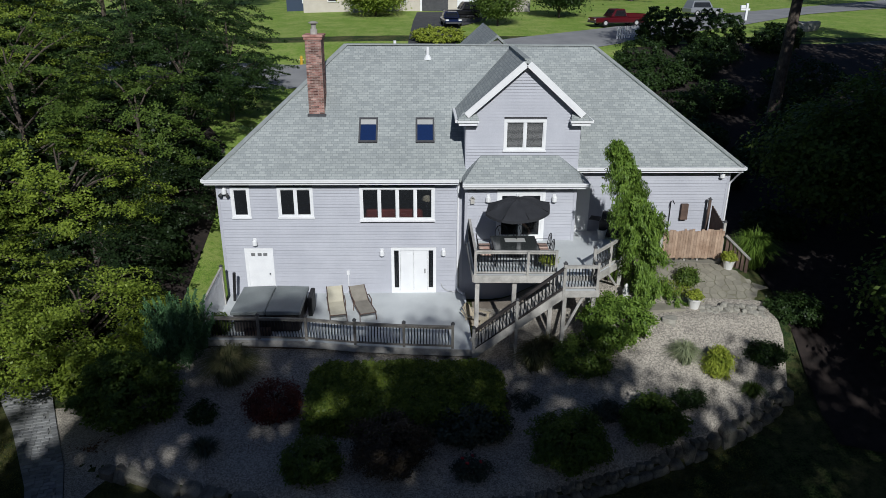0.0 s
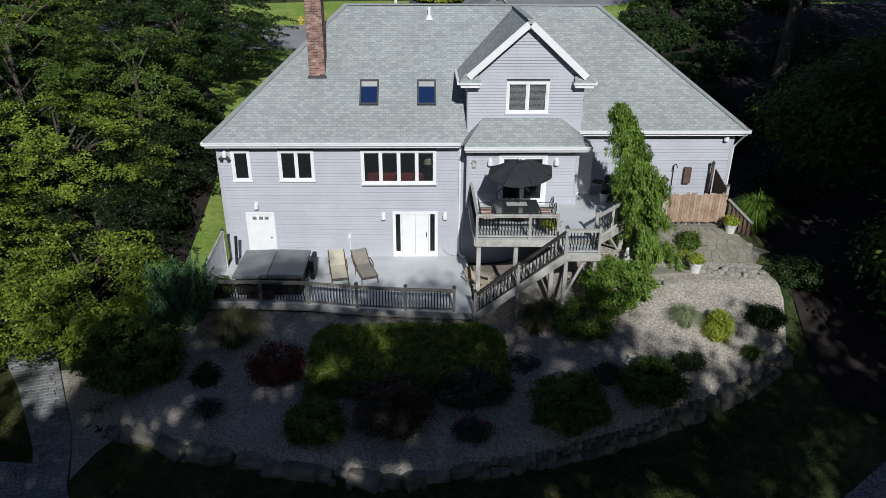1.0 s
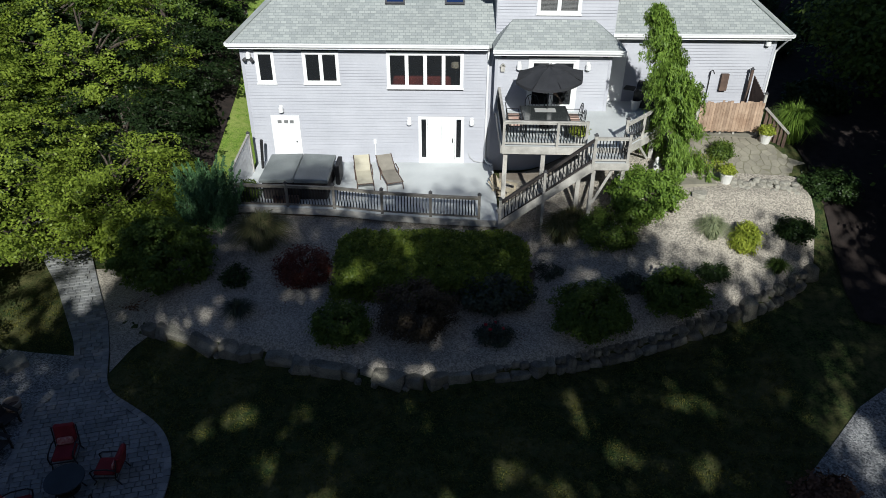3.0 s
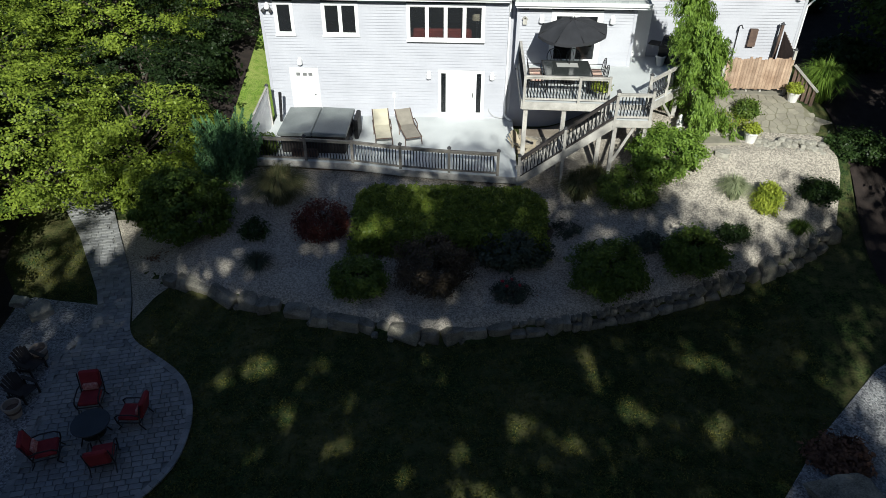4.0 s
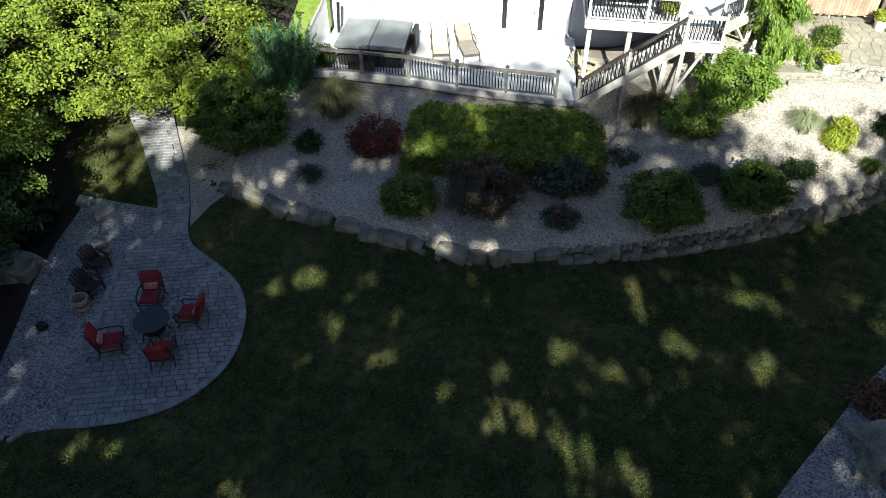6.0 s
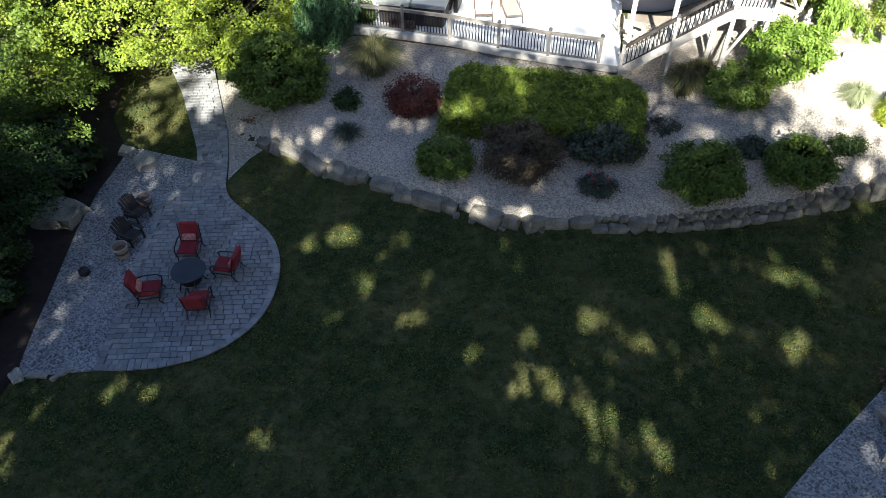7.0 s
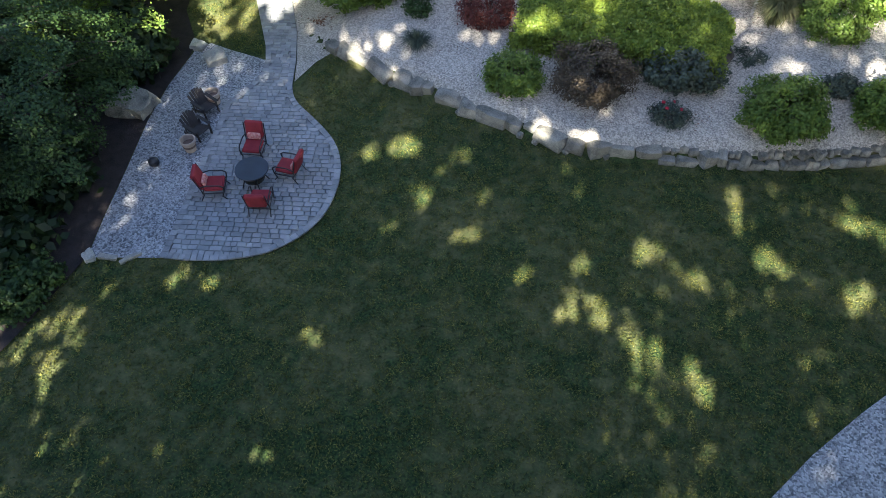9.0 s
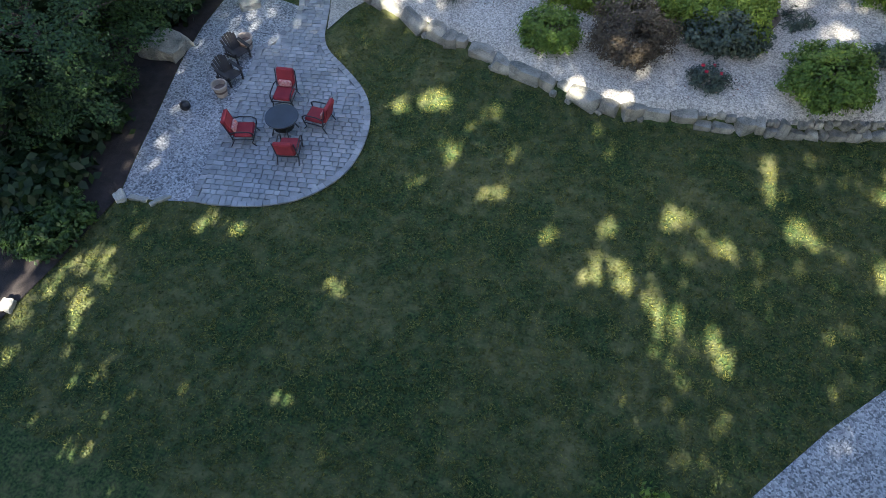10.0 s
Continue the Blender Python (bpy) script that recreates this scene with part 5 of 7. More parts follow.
# ---- woods and garden trees ----
def boughs(x, y, h, r, seed, label="leafy green tree with layered sunlit boughs", mat="leaf", n=44, per=560, leaf=0.165, low=0.08):
    """A broadleaf tree: sprays of leaves on drooping twigs, with dark gaps between the sprays."""
    rnd, rng = random.Random(seed), np.random.default_rng(seed)
    z0 = gz(x, y) - 0.15
    t = thing("broadleaf_tree", label, "tree", "left trees")
    centre, radii = (x, y, z0 + h * (low + 1) / 2), (r, r, h * (1 - low) / 2)
    ns = int(n * 4.2)
    c, d = clumps(rng, ns, centre, radii, 0.62, 0.8)
    P, NR, TW = [], [], []
    for i in range(ns):
        out = np.array([d[i][0], d[i][1], 0.0]) + rng.normal(size=3) * 0.25
        out[2] = -0.12 + 0.25 * rng.random()
        out /= np.linalg.norm(out)
        side = np.cross(out, (0, 0, 1.0))
        side /= np.linalg.norm(side)
        ln = 0.55 + 0.75 * rng.random()
        m = int(per * 0.24 * ln)
        u = rng.random(m) ** 0.8
        v = rng.normal(size=m) * 0.30 * (0.35 + 0.65 * np.sin(np.pi * np.clip(u, 0.05, 0.95)))
        q = c[i] + out * (u * ln * 1.3)[:, None] + side * v[:, None]
        q[:, 2] += rng.normal(size=m) * 0.05 - 0.30 * u * u - 0.35 * v * v
        P.append(q)
        NR.append(rng.normal(size=(m, 3)) * 0.42 + np.array([0, 0, 0.9]) + out * 0.35)
        TW.append((c[i], c[i] + out * ln * 1.1 - np.array([0, 0, 0.25])))
    P, NR = np.concatenate(P), np.concatenate(NR)
    new("crown", leaf_mesh("crown", P, NR, leaf * 0.78 * (0.6 + 0.8 * rng.random(len(P))), M[mat], 0.62, rng)).parent = t
    tw = bmesh.new()
    for a, b in TW[::3]:
        tube(tw, a, b, 0.014, 0.006, 3, False)
    part("twigs", tw, M["bark"], t)["kind"] = "stuff"
    top = Vector((x + rnd.uniform(-0.3, 0.3), y + rnd.uniform(-0.3, 0.3), z0 + h * 0.85))
    bm = bmesh.new()
    for i in range(6):
        a, b = Vector((x, y, z0)).lerp(top, i / 6), Vector((x, y, z0)).lerp(top, (i + 1) / 6)
        tube(bm, a, b, 0.19 * (1 - 0.14 * i), 0.19 * (0.86 - 0.14 * i), 8)
    part("trunk", bm, M["bark"], t)
    for k in range(16):
        q = Vector(c[rnd.randrange(ns)])
        f = max(0.15, min(0.9, (q.z - z0) / h - 0.15))
        a = Vector((x, y, z0)).lerp(top, f)
        mid = a.lerp(q, 0.5) + Vector((0, 0, 0.25))
        bm = bmesh.new()
        tube(bm, a, mid, 0.075 * (1 - f * 0.5), 0.045, 6)
        tube(bm, mid, q, 0.045, 0.015, 5)
        part("limb", bm, M["bark"], t)
    return t


# mat colours each tree lighter for sun or darker for shade
boughs(-8.9, -5.6, 7.0, 4.2, 11, "leafy green tree with drooping sunlit boughs over the path", n=58, per=640, leaf=0.145)
boughs(-4.6, -3.7, 4.6, 2.5, 64, "light green leafy tree beside the juniper", n=40, per=600, leaf=0.14)
boughs(-12.0, -8.2, 6.6, 3.8, 57, mat="leaf_shrub")
boughs(-13.5, -1.5, 9.5, 5.0, 12, n=54)
boughs(-8.2, 3.6, 6.6, 3.6, 13)
boughs(-5.6, 0.2, 4.6, 2.4, 58, "low leafy tree beside the house, darkened for shade", "leaf_in_shade", 40, 420)
boughs(-5.2, 6.0, 4.4, 2.3, 59, "low leafy tree beside the house, darkened for shade", "leaf_in_shade", 40, 420)
boughs(-6.8, 9.5, 6.8, 3.6, 19, mat="leaf_shrub")
boughs(-12.5, 9.0, 9.5, 4.6, 14, mat="leaf_shrub")
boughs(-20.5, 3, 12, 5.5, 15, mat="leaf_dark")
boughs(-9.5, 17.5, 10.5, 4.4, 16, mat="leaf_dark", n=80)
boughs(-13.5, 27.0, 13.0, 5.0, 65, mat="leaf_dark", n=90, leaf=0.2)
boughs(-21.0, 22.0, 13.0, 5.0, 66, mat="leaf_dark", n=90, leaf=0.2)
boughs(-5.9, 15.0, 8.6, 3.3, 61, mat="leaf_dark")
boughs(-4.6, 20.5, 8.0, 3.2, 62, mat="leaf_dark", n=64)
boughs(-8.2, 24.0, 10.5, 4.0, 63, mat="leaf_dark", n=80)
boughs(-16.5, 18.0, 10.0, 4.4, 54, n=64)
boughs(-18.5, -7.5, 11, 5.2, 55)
boughs(-9.4, -16.6, 5.6, 3.4, 17, "low leafy tree beside the gravel, darkened for shade", "leaf_dark", 60, 760, 0.13, 0.05)
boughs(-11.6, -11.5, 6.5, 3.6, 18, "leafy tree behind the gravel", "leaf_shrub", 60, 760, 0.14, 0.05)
boughs(-12.5, -20.5, 7, 4.0, 56, "leafy tree beside the lawn, darkened for shade", "leaf_dark", 110, 400, 0.14, 0.05)
for i, (x, y, h, r) in enumerate(((28, 3, 7, 3.2), (31.5, -3, 9, 4), (27.5, -7.0, 6.5, 3.0), (33, 5, 8, 4))):
    tree("wood_tree", x, y, h, r, "dark shaded woodland tree", M["leaf_shrub"], 40 + i, 150, 110, 0.22, 0.12, 0.2, "woods")

# undergrowth coloured near black to give the shaded gaps behind the boughs
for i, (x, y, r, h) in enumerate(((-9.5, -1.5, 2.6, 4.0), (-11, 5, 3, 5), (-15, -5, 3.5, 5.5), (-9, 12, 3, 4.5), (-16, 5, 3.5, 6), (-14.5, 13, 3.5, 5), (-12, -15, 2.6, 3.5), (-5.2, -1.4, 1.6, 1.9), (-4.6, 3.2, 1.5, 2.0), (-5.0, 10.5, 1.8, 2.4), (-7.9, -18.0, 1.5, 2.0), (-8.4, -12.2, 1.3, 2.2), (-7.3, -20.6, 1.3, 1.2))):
    shrub("undergrowth", x, y, r, r, h, "dense undergrowth beneath the trees, darkened for shade", M["leaf_in_shade"], 150 + i, 130, 60, 0.3, "undergrowth", clump=0.4)

# ---- garden ----
rng0 = random.Random(4)
STONES = []
for i in range(6):
    rs = random.Random(200 + i)
    b = bmesh.new()
    for q in ((p, q, r) for p in (-1, 1) for q in (-1, 1) for r in (-1, 1)):
        b.verts.new((q[0] * rs.uniform(0.27, 0.52), q[1] * rs.uniform(0.24, 0.5), q[2] * rs.uniform(0.24, 0.5)))
    for k in range(12):
        q = Vector((rs.gauss(0, 1), rs.gauss(0, 1), rs.gauss(0, 0.7))).normalized()
        b.verts.new(q * 0.5 / max(abs(c) for c in q) ** 0.6)
    hull = bmesh.ops.convex_hull(b, input=b.verts)
    bmesh.ops.delete(b, geom=list({q for q in hull["geom_interior"] + hull["geom_unused"] if isinstance(q, bmesh.types.BMVert)}), context="VERTS")
    bmesh.ops.bevel(b, geom=b.edges[:], offset=0.018, segments=1, affect="EDGES")
    me = bpy.data.meshes.new("stone")
    b.to_mesh(me)
    b.free()
    me.materials.append(M["stone"])
    STONES.append(me)
for i in range(6):
    b = rock(220 + i, (1, 1, 1), 2, 0.25, 0.42)
    me = bpy.data.meshes.new("stone")
    b.to_mesh(me)
    b.free()
    me.materials.append(M["pale_stone"])
    STONES.append(me)
rw = thing("retaining_wall", "low dry-laid wall of pale field stones along the lawn", "stone wall", kind="structure")


def wall_stone(x, y, z, l, d, h, turn, parent, kind=0):
    piece("stone", STONES[kind + rng0.randrange(6)], Matrix.Translation((x, y, z)) @ Matrix.Rotation(turn, 4, "Z") @ Matrix.Rotation(rng0.uniform(-0.3, 0.2), 4, "X") @ Matrix.Rotation(rng0.uniform(-0.16, 0.16), 4, "Y") @ Matrix.Diagonal((l * 1.12, d * 1.1, h * 1.1, 1)), parent)


x = -2.05
while x < 21.3:
    l = rng0.uniform(0.4, 1.15) if x < 9.5 else rng0.uniform(0.26, 0.66)
    sl = (float(wall_y(x + l)) - float(wall_y(x))) / l
    a = math.atan(sl)
    xc, w = x + l / 2 * math.cos(a), l * 1.06
    yc = float(wall_y(xc))
    lo, hi = gz(xc, yc - 0.5), gz(xc, yc + 0.5)
    if x > 9.5 and rng0.random() < 0.75 and hi - lo > 0.3:
        wall_stone(xc, yc + 0.06, lo + 0.16 * (hi - lo), w, 0.5, (hi - lo) * 0.5, a + rng0.uniform(-0.12, 0.12), rw)
        for q in (-0.25, 0.25):
            wall_stone(xc + q * w, yc + 0.16 + rng0.uniform(-0.05, 0.08), lo + 0.6 * (hi - lo), w * 0.5, 0.34, (hi - lo) * rng0.uniform(0.3, 0.45), a + rng0.uniform(-0.3, 0.3), rw)
    else:
        wall_stone(xc, yc + 0.2 + rng0.uniform(-0.12, 0.1), lo + 0.34 * (hi - lo), w, rng0.uniform(0.6, 0.95), max(0.3, (hi - lo) * rng0.uniform(0.8, 1.12)), a + rng0.uniform(-0.35, 0.35), rw)
        if rng0.random() < 0.35:
            wall_stone(x, yc - 0.1, lo + 0.06, 0.22, 0.2, 0.22, rng0.uniform(0, 3), rw)
    x += l * math.cos(a)
lw = thing("low_stone_wall", "low edging wall of rounded pale stones below the flagstones", "stone wall", kind="structure")
for i in range(11):
    f = i / 10
    x, y = 19.25 + 2.1 * f, -4.45 - 0.38 * f
    for k in range(3 if i > 3 else 2):
        wall_stone(x + rng0.uniform(-0.05, 0.05), y - 0.12 * (1 - k) + rng0.uniform(-0.05, 0.05), gz(x, y) - 0.02 + 0.13 * k, rng0.uniform(0.2, 0.32), 0.27, rng0.uniform(0.18, 0.26), rng0.uniform(0, 3), lw, 6)
for i, (x, y, l, d, h, lab) in enumerate(((-6.98, -14.1, 1.05, 0.9, 0.6, "large pale boulder beside the gravel strip"), (-5.66, -11.0, 0.6, 0.5, 0.35, "white stone at the gravel's end"), (-6.7, -10.42, 0.4, 0.4, 0.25, "pale stone at the gravel's end"), (-4.72, -19.95, 0.36, 0.24, 0.2, "pale edging stone at the gravel's end"), (-4.2, -19.8, 0.42, 0.14, 0.13, "pale edging stone at the gravel's end"), (-3.6, -19.62, 0.45, 0.13, 0.12, "pale edging stone at the gravel's end"),
                                          (-5.25, -24.0, 0.3, 0.26, 0.22, "pale rock on dark mulch"), (17.8, -5.15, 0.4, 0.36, 0.26, "pale garden rock on the gravel"), (18.35, -17.1, 1.5, 1.0, 0.5, "large flat grey boulder on crushed stone"), (17.67, -17.96, 0.45, 0.4, 0.3, "small grey boulder on crushed stone"), (18.25, -18.3, 0.5, 0.4, 0.3, "small grey boulder on crushed stone"), (17.75, -17.3, 0.35, 0.3, 0.2, "small grey boulder on crushed stone"), (48.2, 46.6, 1.9, 1.4, 1.0, "pale boulder on the front lawn"))):
    r = part("boulder", rock(300 + i, (l * 1.25, d * 1.25, h * 1.35), 3, 0.4), M["stone" if "grey" in lab or "large" in lab else "pale_stone"])
    r.matrix_basis = pose(x, y, gz(x, y) + h * 0.22, 0, 0, i * 47)
    tagged(r, lab, "rock", "garden rocks")

hg = thing("hedge", "broad clipped green hedge on the gravel", "hedge")
rngh = np.random.default_rng(9)
n = 2600
hx, hy = rngh.uniform(-1, 1, n), rngh.uniform(-1, 1, n)
prof = 1 - 0.4 * np.abs(hx) ** 10 - 0.25 * np.abs(hy) ** 6
top = rngh.random(n) < 0.7
cx, cy = 7.93 + hx * 3.42, -7.42 + hy * 1.28
bump = np.array([noise.noise(Vector((a * 1.4, b * 1.4, 3.0))) + 0.6 * noise.noise(Vector((a * 3.6, b * 3.6, 8.0))) for a, b in zip(cx, cy)])
hz = ground_z(cx, cy) + np.where(top, 1.02 * prof + 0.14 * bump, rngh.random(n) * 0.9 * prof)
cy = np.where(top, cy, -7.42 + np.sign(hy) * 1.33 * (0.9 + 0.1 * rngh.random(n)))
base = np.stack([cx, cy, hz], 1)
k = np.repeat(np.arange(n), 26)
pos = base[k] + rngh.normal(size=(len(k), 3)) * np.array([0.075, 0.075, 0.06])
nr = rngh.normal(size=(len(k), 3)) * 0.75 + np.array([0, -0.25, 0.8])
ob = new("foliage", leaf_mesh("foliage", pos, nr, 0.105 * (0.6 + 0.8 * rngh.random(len(k))), M["leaf_hedge"], 0.6, rngh))
ob.parent = hg
core = bmesh.new()
for i in range(7):
    lathe(core, ((0.9, 0.0), (1.0, 0.3), (0.7, 0.65), (0.1, 0.75)), 10, Matrix.Translation((5.15 + i * 0.92, -7.4, gz(5.15 + i * 0.92, -7.4) - 0.1)))
part("core", core, M["bark"], hg)

shrub("barberry", 3.35, -7.6, 1.05, 0.9, 1.25, "crimson barberry bush on the gravel", M["leaf_red"], 21, 170, 50, 0.07)
shrub("round_shrub", 5.0, -10.1, 0.95, 0.85, 1.15, "rounded green shrub above the stone wall", M["leaf_shrub"], 22, 170, 55, 0.09, "round shrubs")
shrub("round_shrub", 13.32, -9.55, 1.22, 1.15, 1.55, "rounded dark green shrub above the stone wall", M["leaf_shrub"], 23, 260, 70, 0.09, "round shrubs")
shrub("round_shrub", 16.27, -8.75, 1.0, 0.95, 1.35, "rounded dark green shrub above the stone wall", M["leaf_shrub"], 24, 220, 65, 0.09, "round shrubs")
shrub("smoke_bush", 7.5, -9.8, 1.4, 1.2, 1.75, "dusky purple-brown bush before the hedge", M["leaf_purple"], 25, 240, 60, 0.07)
shrub("broadleaf_shrub", 9.95, -8.7, 1.4, 0.8, 1.15, "grey-green broad-leaved shrub before the hedge", M["leaf_grey"], 26, 170, 50, 0.11)
rose = shrub("rose_bush", 10.05, -10.25, 0.6, 0.45, 0.6, "small sparse rose bush", M["leaf_grey"], 27, 60, 40, 0.07)
M["petal"] = leaf_mat("red_petals", (0.28, 0.01, 0.02), (0.5, 0.03, 0.05), 0.5, 0.2)
for k in range(4):
    a = 1.4 * k
    fl_at = Matrix.Translation((10.05 + 0.3 * math.cos(a), -10.25 + 0.25 * math.sin(a), gz(10.05, -10.25) + 0.5 + 0.04 * k))
    part("flower", lathe(bmesh.new(), ((0.02, 0.0), (0.06, 0.03), (0.065, 0.06), (0.03, 0.08)), 7, fl_at), M["petal"], rose, "red rose flower")
shrub("stair_shrub", 15.75, -5.3, 1.3, 1.1, 1.7, "full sunlit green shrub beside the stairs", M["leaf_conifer"], 28, 260, 70, 0.10)
shrub("dark_shrub", 14.3, -6.15, 1.15, 0.95, 1.35, "olive green shrub beside the stairs", M["leaf_shrub"], 29, 200, 60, 0.08)
shrub("golden_cypress", 19.0, -7.0, 0.42, 0.4, 0.95, "bright golden-yellow dwarf cypress on the gravel", M["leaf_lime"], 30, 120, 60, 0.11, up=0.3, hang=(0, 0, 1), aspect=0.3)
shrub("small_shrub", 17.75, -7.92, 0.5, 0.38, 0.45, "small dark shrub on the gravel", M["leaf_dark"], 31, 70, 45, 0.07)
shrub("small_shrub", 14.86, -8.05, 0.5, 0.4, 0.45, "small grey-green plant on the gravel", M["leaf_grey"], 32, 60, 45, 0.08)
shrub("dark_shrub", 20.95, -6.4, 0.65, 0.55, 0.6, "dark shrub at the gravel's end", M["leaf_dark"], 33, 110, 50, 0.09)
jn = thing("juniper", "blue-green upright juniper with feathery plumes by the patio", "shrub")
rj = np.random.default_rng(34)
jz = gz(-0.65, -4.85)
P, NR = [], []
jb = bmesh.new()
for i in range(130):
    a, q = rj.random() * 6.283, rj.random() ** 0.6
    b0 = np.array([-0.65 + 0.75 * q * math.cos(a), -4.85 + 0.6 * q * math.sin(a), jz + rj.uniform(0.0, 1.9) * (1 - 0.35 * q)])
    way = np.array([0.5 * q * math.cos(a), 0.5 * q * math.sin(a), 1.0]) + rj.normal(size=3) * 0.1
    ln = rj.uniform(0.8, 1.5)
    m = int(150 * ln)
    u = rj.random(m)
    P.append(b0 + way * (u * ln)[:, None] + rj.normal(size=(m, 3)) * (0.13 * (1.05 - u))[:, None])
    NR.append(rj.normal(size=(m, 3)) + np.array([0.3 * math.cos(a), 0.3 * math.sin(a) - 0.3, 0.3]))
    if i % 6 == 0:
        tube(jb, (-0.65, -4.85, jz - 0.1), b0 + way * ln * 0.5, 0.03, 0.01, 5)
P, NR = np.concatenate(P), np.concatenate(NR)
new("foliage", leaf_mesh("foliage", P, NR, 0.13 * (0.6 + 0.8 * rj.random(len(P))), M["leaf_blue"], 0.3, rj, (0, 0, 1))).parent = jn
part("stems", jb, M["bark"], jn)
shrub("dark_shrub", -1.75, -7.2, 1.75, 1.5, 2.5, "leafy green shrub beside the path", M["leaf_shrub"], 35, 260, 70, 0.11)
shrub("rhododendron", -3.4, -5.2, 1.7, 1.5, 2.3, "leafy green shrub beside the path", M["leaf"], 36, 260, 70, 0.13)
shrub("small_shrub", 0.9, -7.65, 0.5, 0.5, 0.6, "small dark rose bush on the gravel", M["leaf_dark"], 37, 50, 40, 0.08)
shrub("small_shrub", 19.15, -2.9, 0.42, 0.38, 0.65, "small green shrub beside the flagstones", M["leaf_shrub"], 38, 90, 45, 0.08)
shrub("ground_cover", 18.4, -3.3, 0.8, 0.5, 0.25, "low yellow-green ground cover", M["leaf_lime"], 39, 70, 40, 0.06)
shrub("patio_shrub", 0.55, -3.5, 0.32, 0.4, 0.85, "small leafy plant in the patio's corner", M["leaf_shrub"], 50, 60, 40, 0.09, base=0.35)
shrub("dark_shrub", 22.9, -4.4, 1.1, 1.0, 1.0, "shrub in half shade by the flagstones", M["leaf_dark"], 51, 160, 50, 0.11)
shrub("dark_shrub", 12.3, -23.6, 1.6, 1.0, 0.7, "low green shrub at the lawn's corner", M["leaf_shrub"], 52, 160, 60, 0.11)
shrub("low_juniper", -5.9, -21.6, 1.2, 1.2, 0.9, "low dark green shrub beside the lawn", M["leaf_dark"], 53, 160, 60, 0.12)


def grass_tuft(x, y, r, h, label, material, seed, n=420):
    n = int(n * 1.2)
    rng = np.random.default_rng(seed)
    t = thing("ornamental_grass", label, "grass", "ornamental grasses")
    z0 = gz(x, y)
    a = rng.random(n) * 2 * np.pi
    lean = rng.random(n) ** 0.7
    co, f = [], []
    for i in range(n):
        d = np.array([math.cos(a[i]), math.sin(a[i]), 0])
        s = np.array([-d[1], d[0], 0]) * 0.011
        hh = h * (0.65 + 0.5 * rng.random())
        p0 = np.array([x, y, z0 - 0.03]) + d * 0.2 * r * rng.random() + np.append(rng.normal(size=2) * 0.1 * r, 0)
        p1 = p0 + d * r * lean[i] * 0.35 + np.array([0, 0, hh * 0.75])
        p2 = p0 + d * r * lean[i] * 1.15 + np.array([0, 0, hh * (1 - 0.55 * lean[i])])
        k = len(co)
        co += [p0 - s, p0 + s, p1 + s, p1 - s, p2]
        f += [(k, k + 1, k + 2, k + 3), (k + 3, k + 2, k + 4)]
    me = bpy.data.meshes.new("blades")
    me.from_pydata([tuple(q) for q in co], [], f)
    me.materials.append(M[material])
    ob = new("blades", me)
    ob.parent = t


grass_tuft(1.5, -5.95, 1.3, 1.5, "large straw-tipped fountain grass by the patio", "straw", 61, 1100)
grass_tuft(12.7, -5.6, 0.95, 1.2, "tawny fountain grass beside the stairs", "straw", 62, 650)
grass_tuft(13.2, -5.2, 0.8, 1.0, "tawny fountain grass beside the stairs", "straw", 63, 400)
grass_tuft(17.95, -6.55, 0.75, 0.85, "pale green grass clump on the gravel", "pale_grass", 64, 420)
grass_tuft(20.0, -7.75, 0.5, 0.55, "small green grass clump on the gravel", "leaf_shrub", 65, 240)
grass_tuft(22.5, -1.2, 1.2, 1.7, "tall green maiden grass by the fence", "leaf_conifer", 66, 900)
grass_tuft(1.34, -9.1, 0.7, 0.6, "small grey-green grass clump on the gravel", "leaf_grey", 67, 240)

# weeping conifer: a leaning stem with hanging curtains of needles
wc = thing("weeping_conifer", "tall weeping conifer with hanging yellow-green boughs", "tree")
rngw = np.random.default_rng(31)
zb = gz(17.0, -3.7)
stem = [Vector((17.5, -3.5, zb - 0.1)), Vector((17.35, -3.45, zb + 1.5)), Vector((16.8, -3.4, zb + 3.2)), Vector((16.1, -3.4, zb + 4.8)), Vector((15.7, -3.4, zb + 6.1))]
bm = bmesh.new()
for i in range(4):
    tube(bm, stem[i], stem[i + 1], 0.13 - 0.028 * i, 0.10 - 0.026 * i, 8)
part("trunk", bm, M["bark"], wc)
P, NR = [], []
for i in range(150):
    f = rngw.random() ** 0.9
    s = stem[0].lerp(stem[2], f * 2) if f < 0.5 else stem[2].lerp(stem[4], f * 2 - 1)
    a = rngw.random() * 6.283
    reach = (0.55 + 0.75 * (1 - f)) * rngw.uniform(0.55, 1.2) * (1.0 if f < 0.85 else 0.55)
    # a bough arches out and lets its twigs hang
    for q in range(9):
        u = (q + 1) / 9
        b0 = np.array([s.x + reach * u * math.cos(a), s.y + reach * u * math.sin(a), s.z + 0.25 * math.sin(3.0 * u) - 0.35 * u * u])
        for w in range(2):
            c = b0 + np.append(rngw.normal(size=2) * 0.1, 0.0)
            ln = rngw.uniform(0.18, 0.5) * (1.25 - 0.6 * f)
            m = int(85 * ln)
            tt = rngw.random(m)
            pt = c + np.stack([rngw.normal(size=m) * 0.05, rngw.normal(size=m) * 0.05, -ln * tt], 1)
            pt[:, 2] = np.maximum(pt[:, 2], zb + 0.05)
            P.append(pt)
            NR.append(np.stack([np.full(m, math.cos(a)), np.full(m, math.sin(a)), np.full(m, 0.6)], 1) + rngw.normal(size=(m, 3)) * 0.6)
P, NR = np.concatenate(P), np.concatenate(NR)
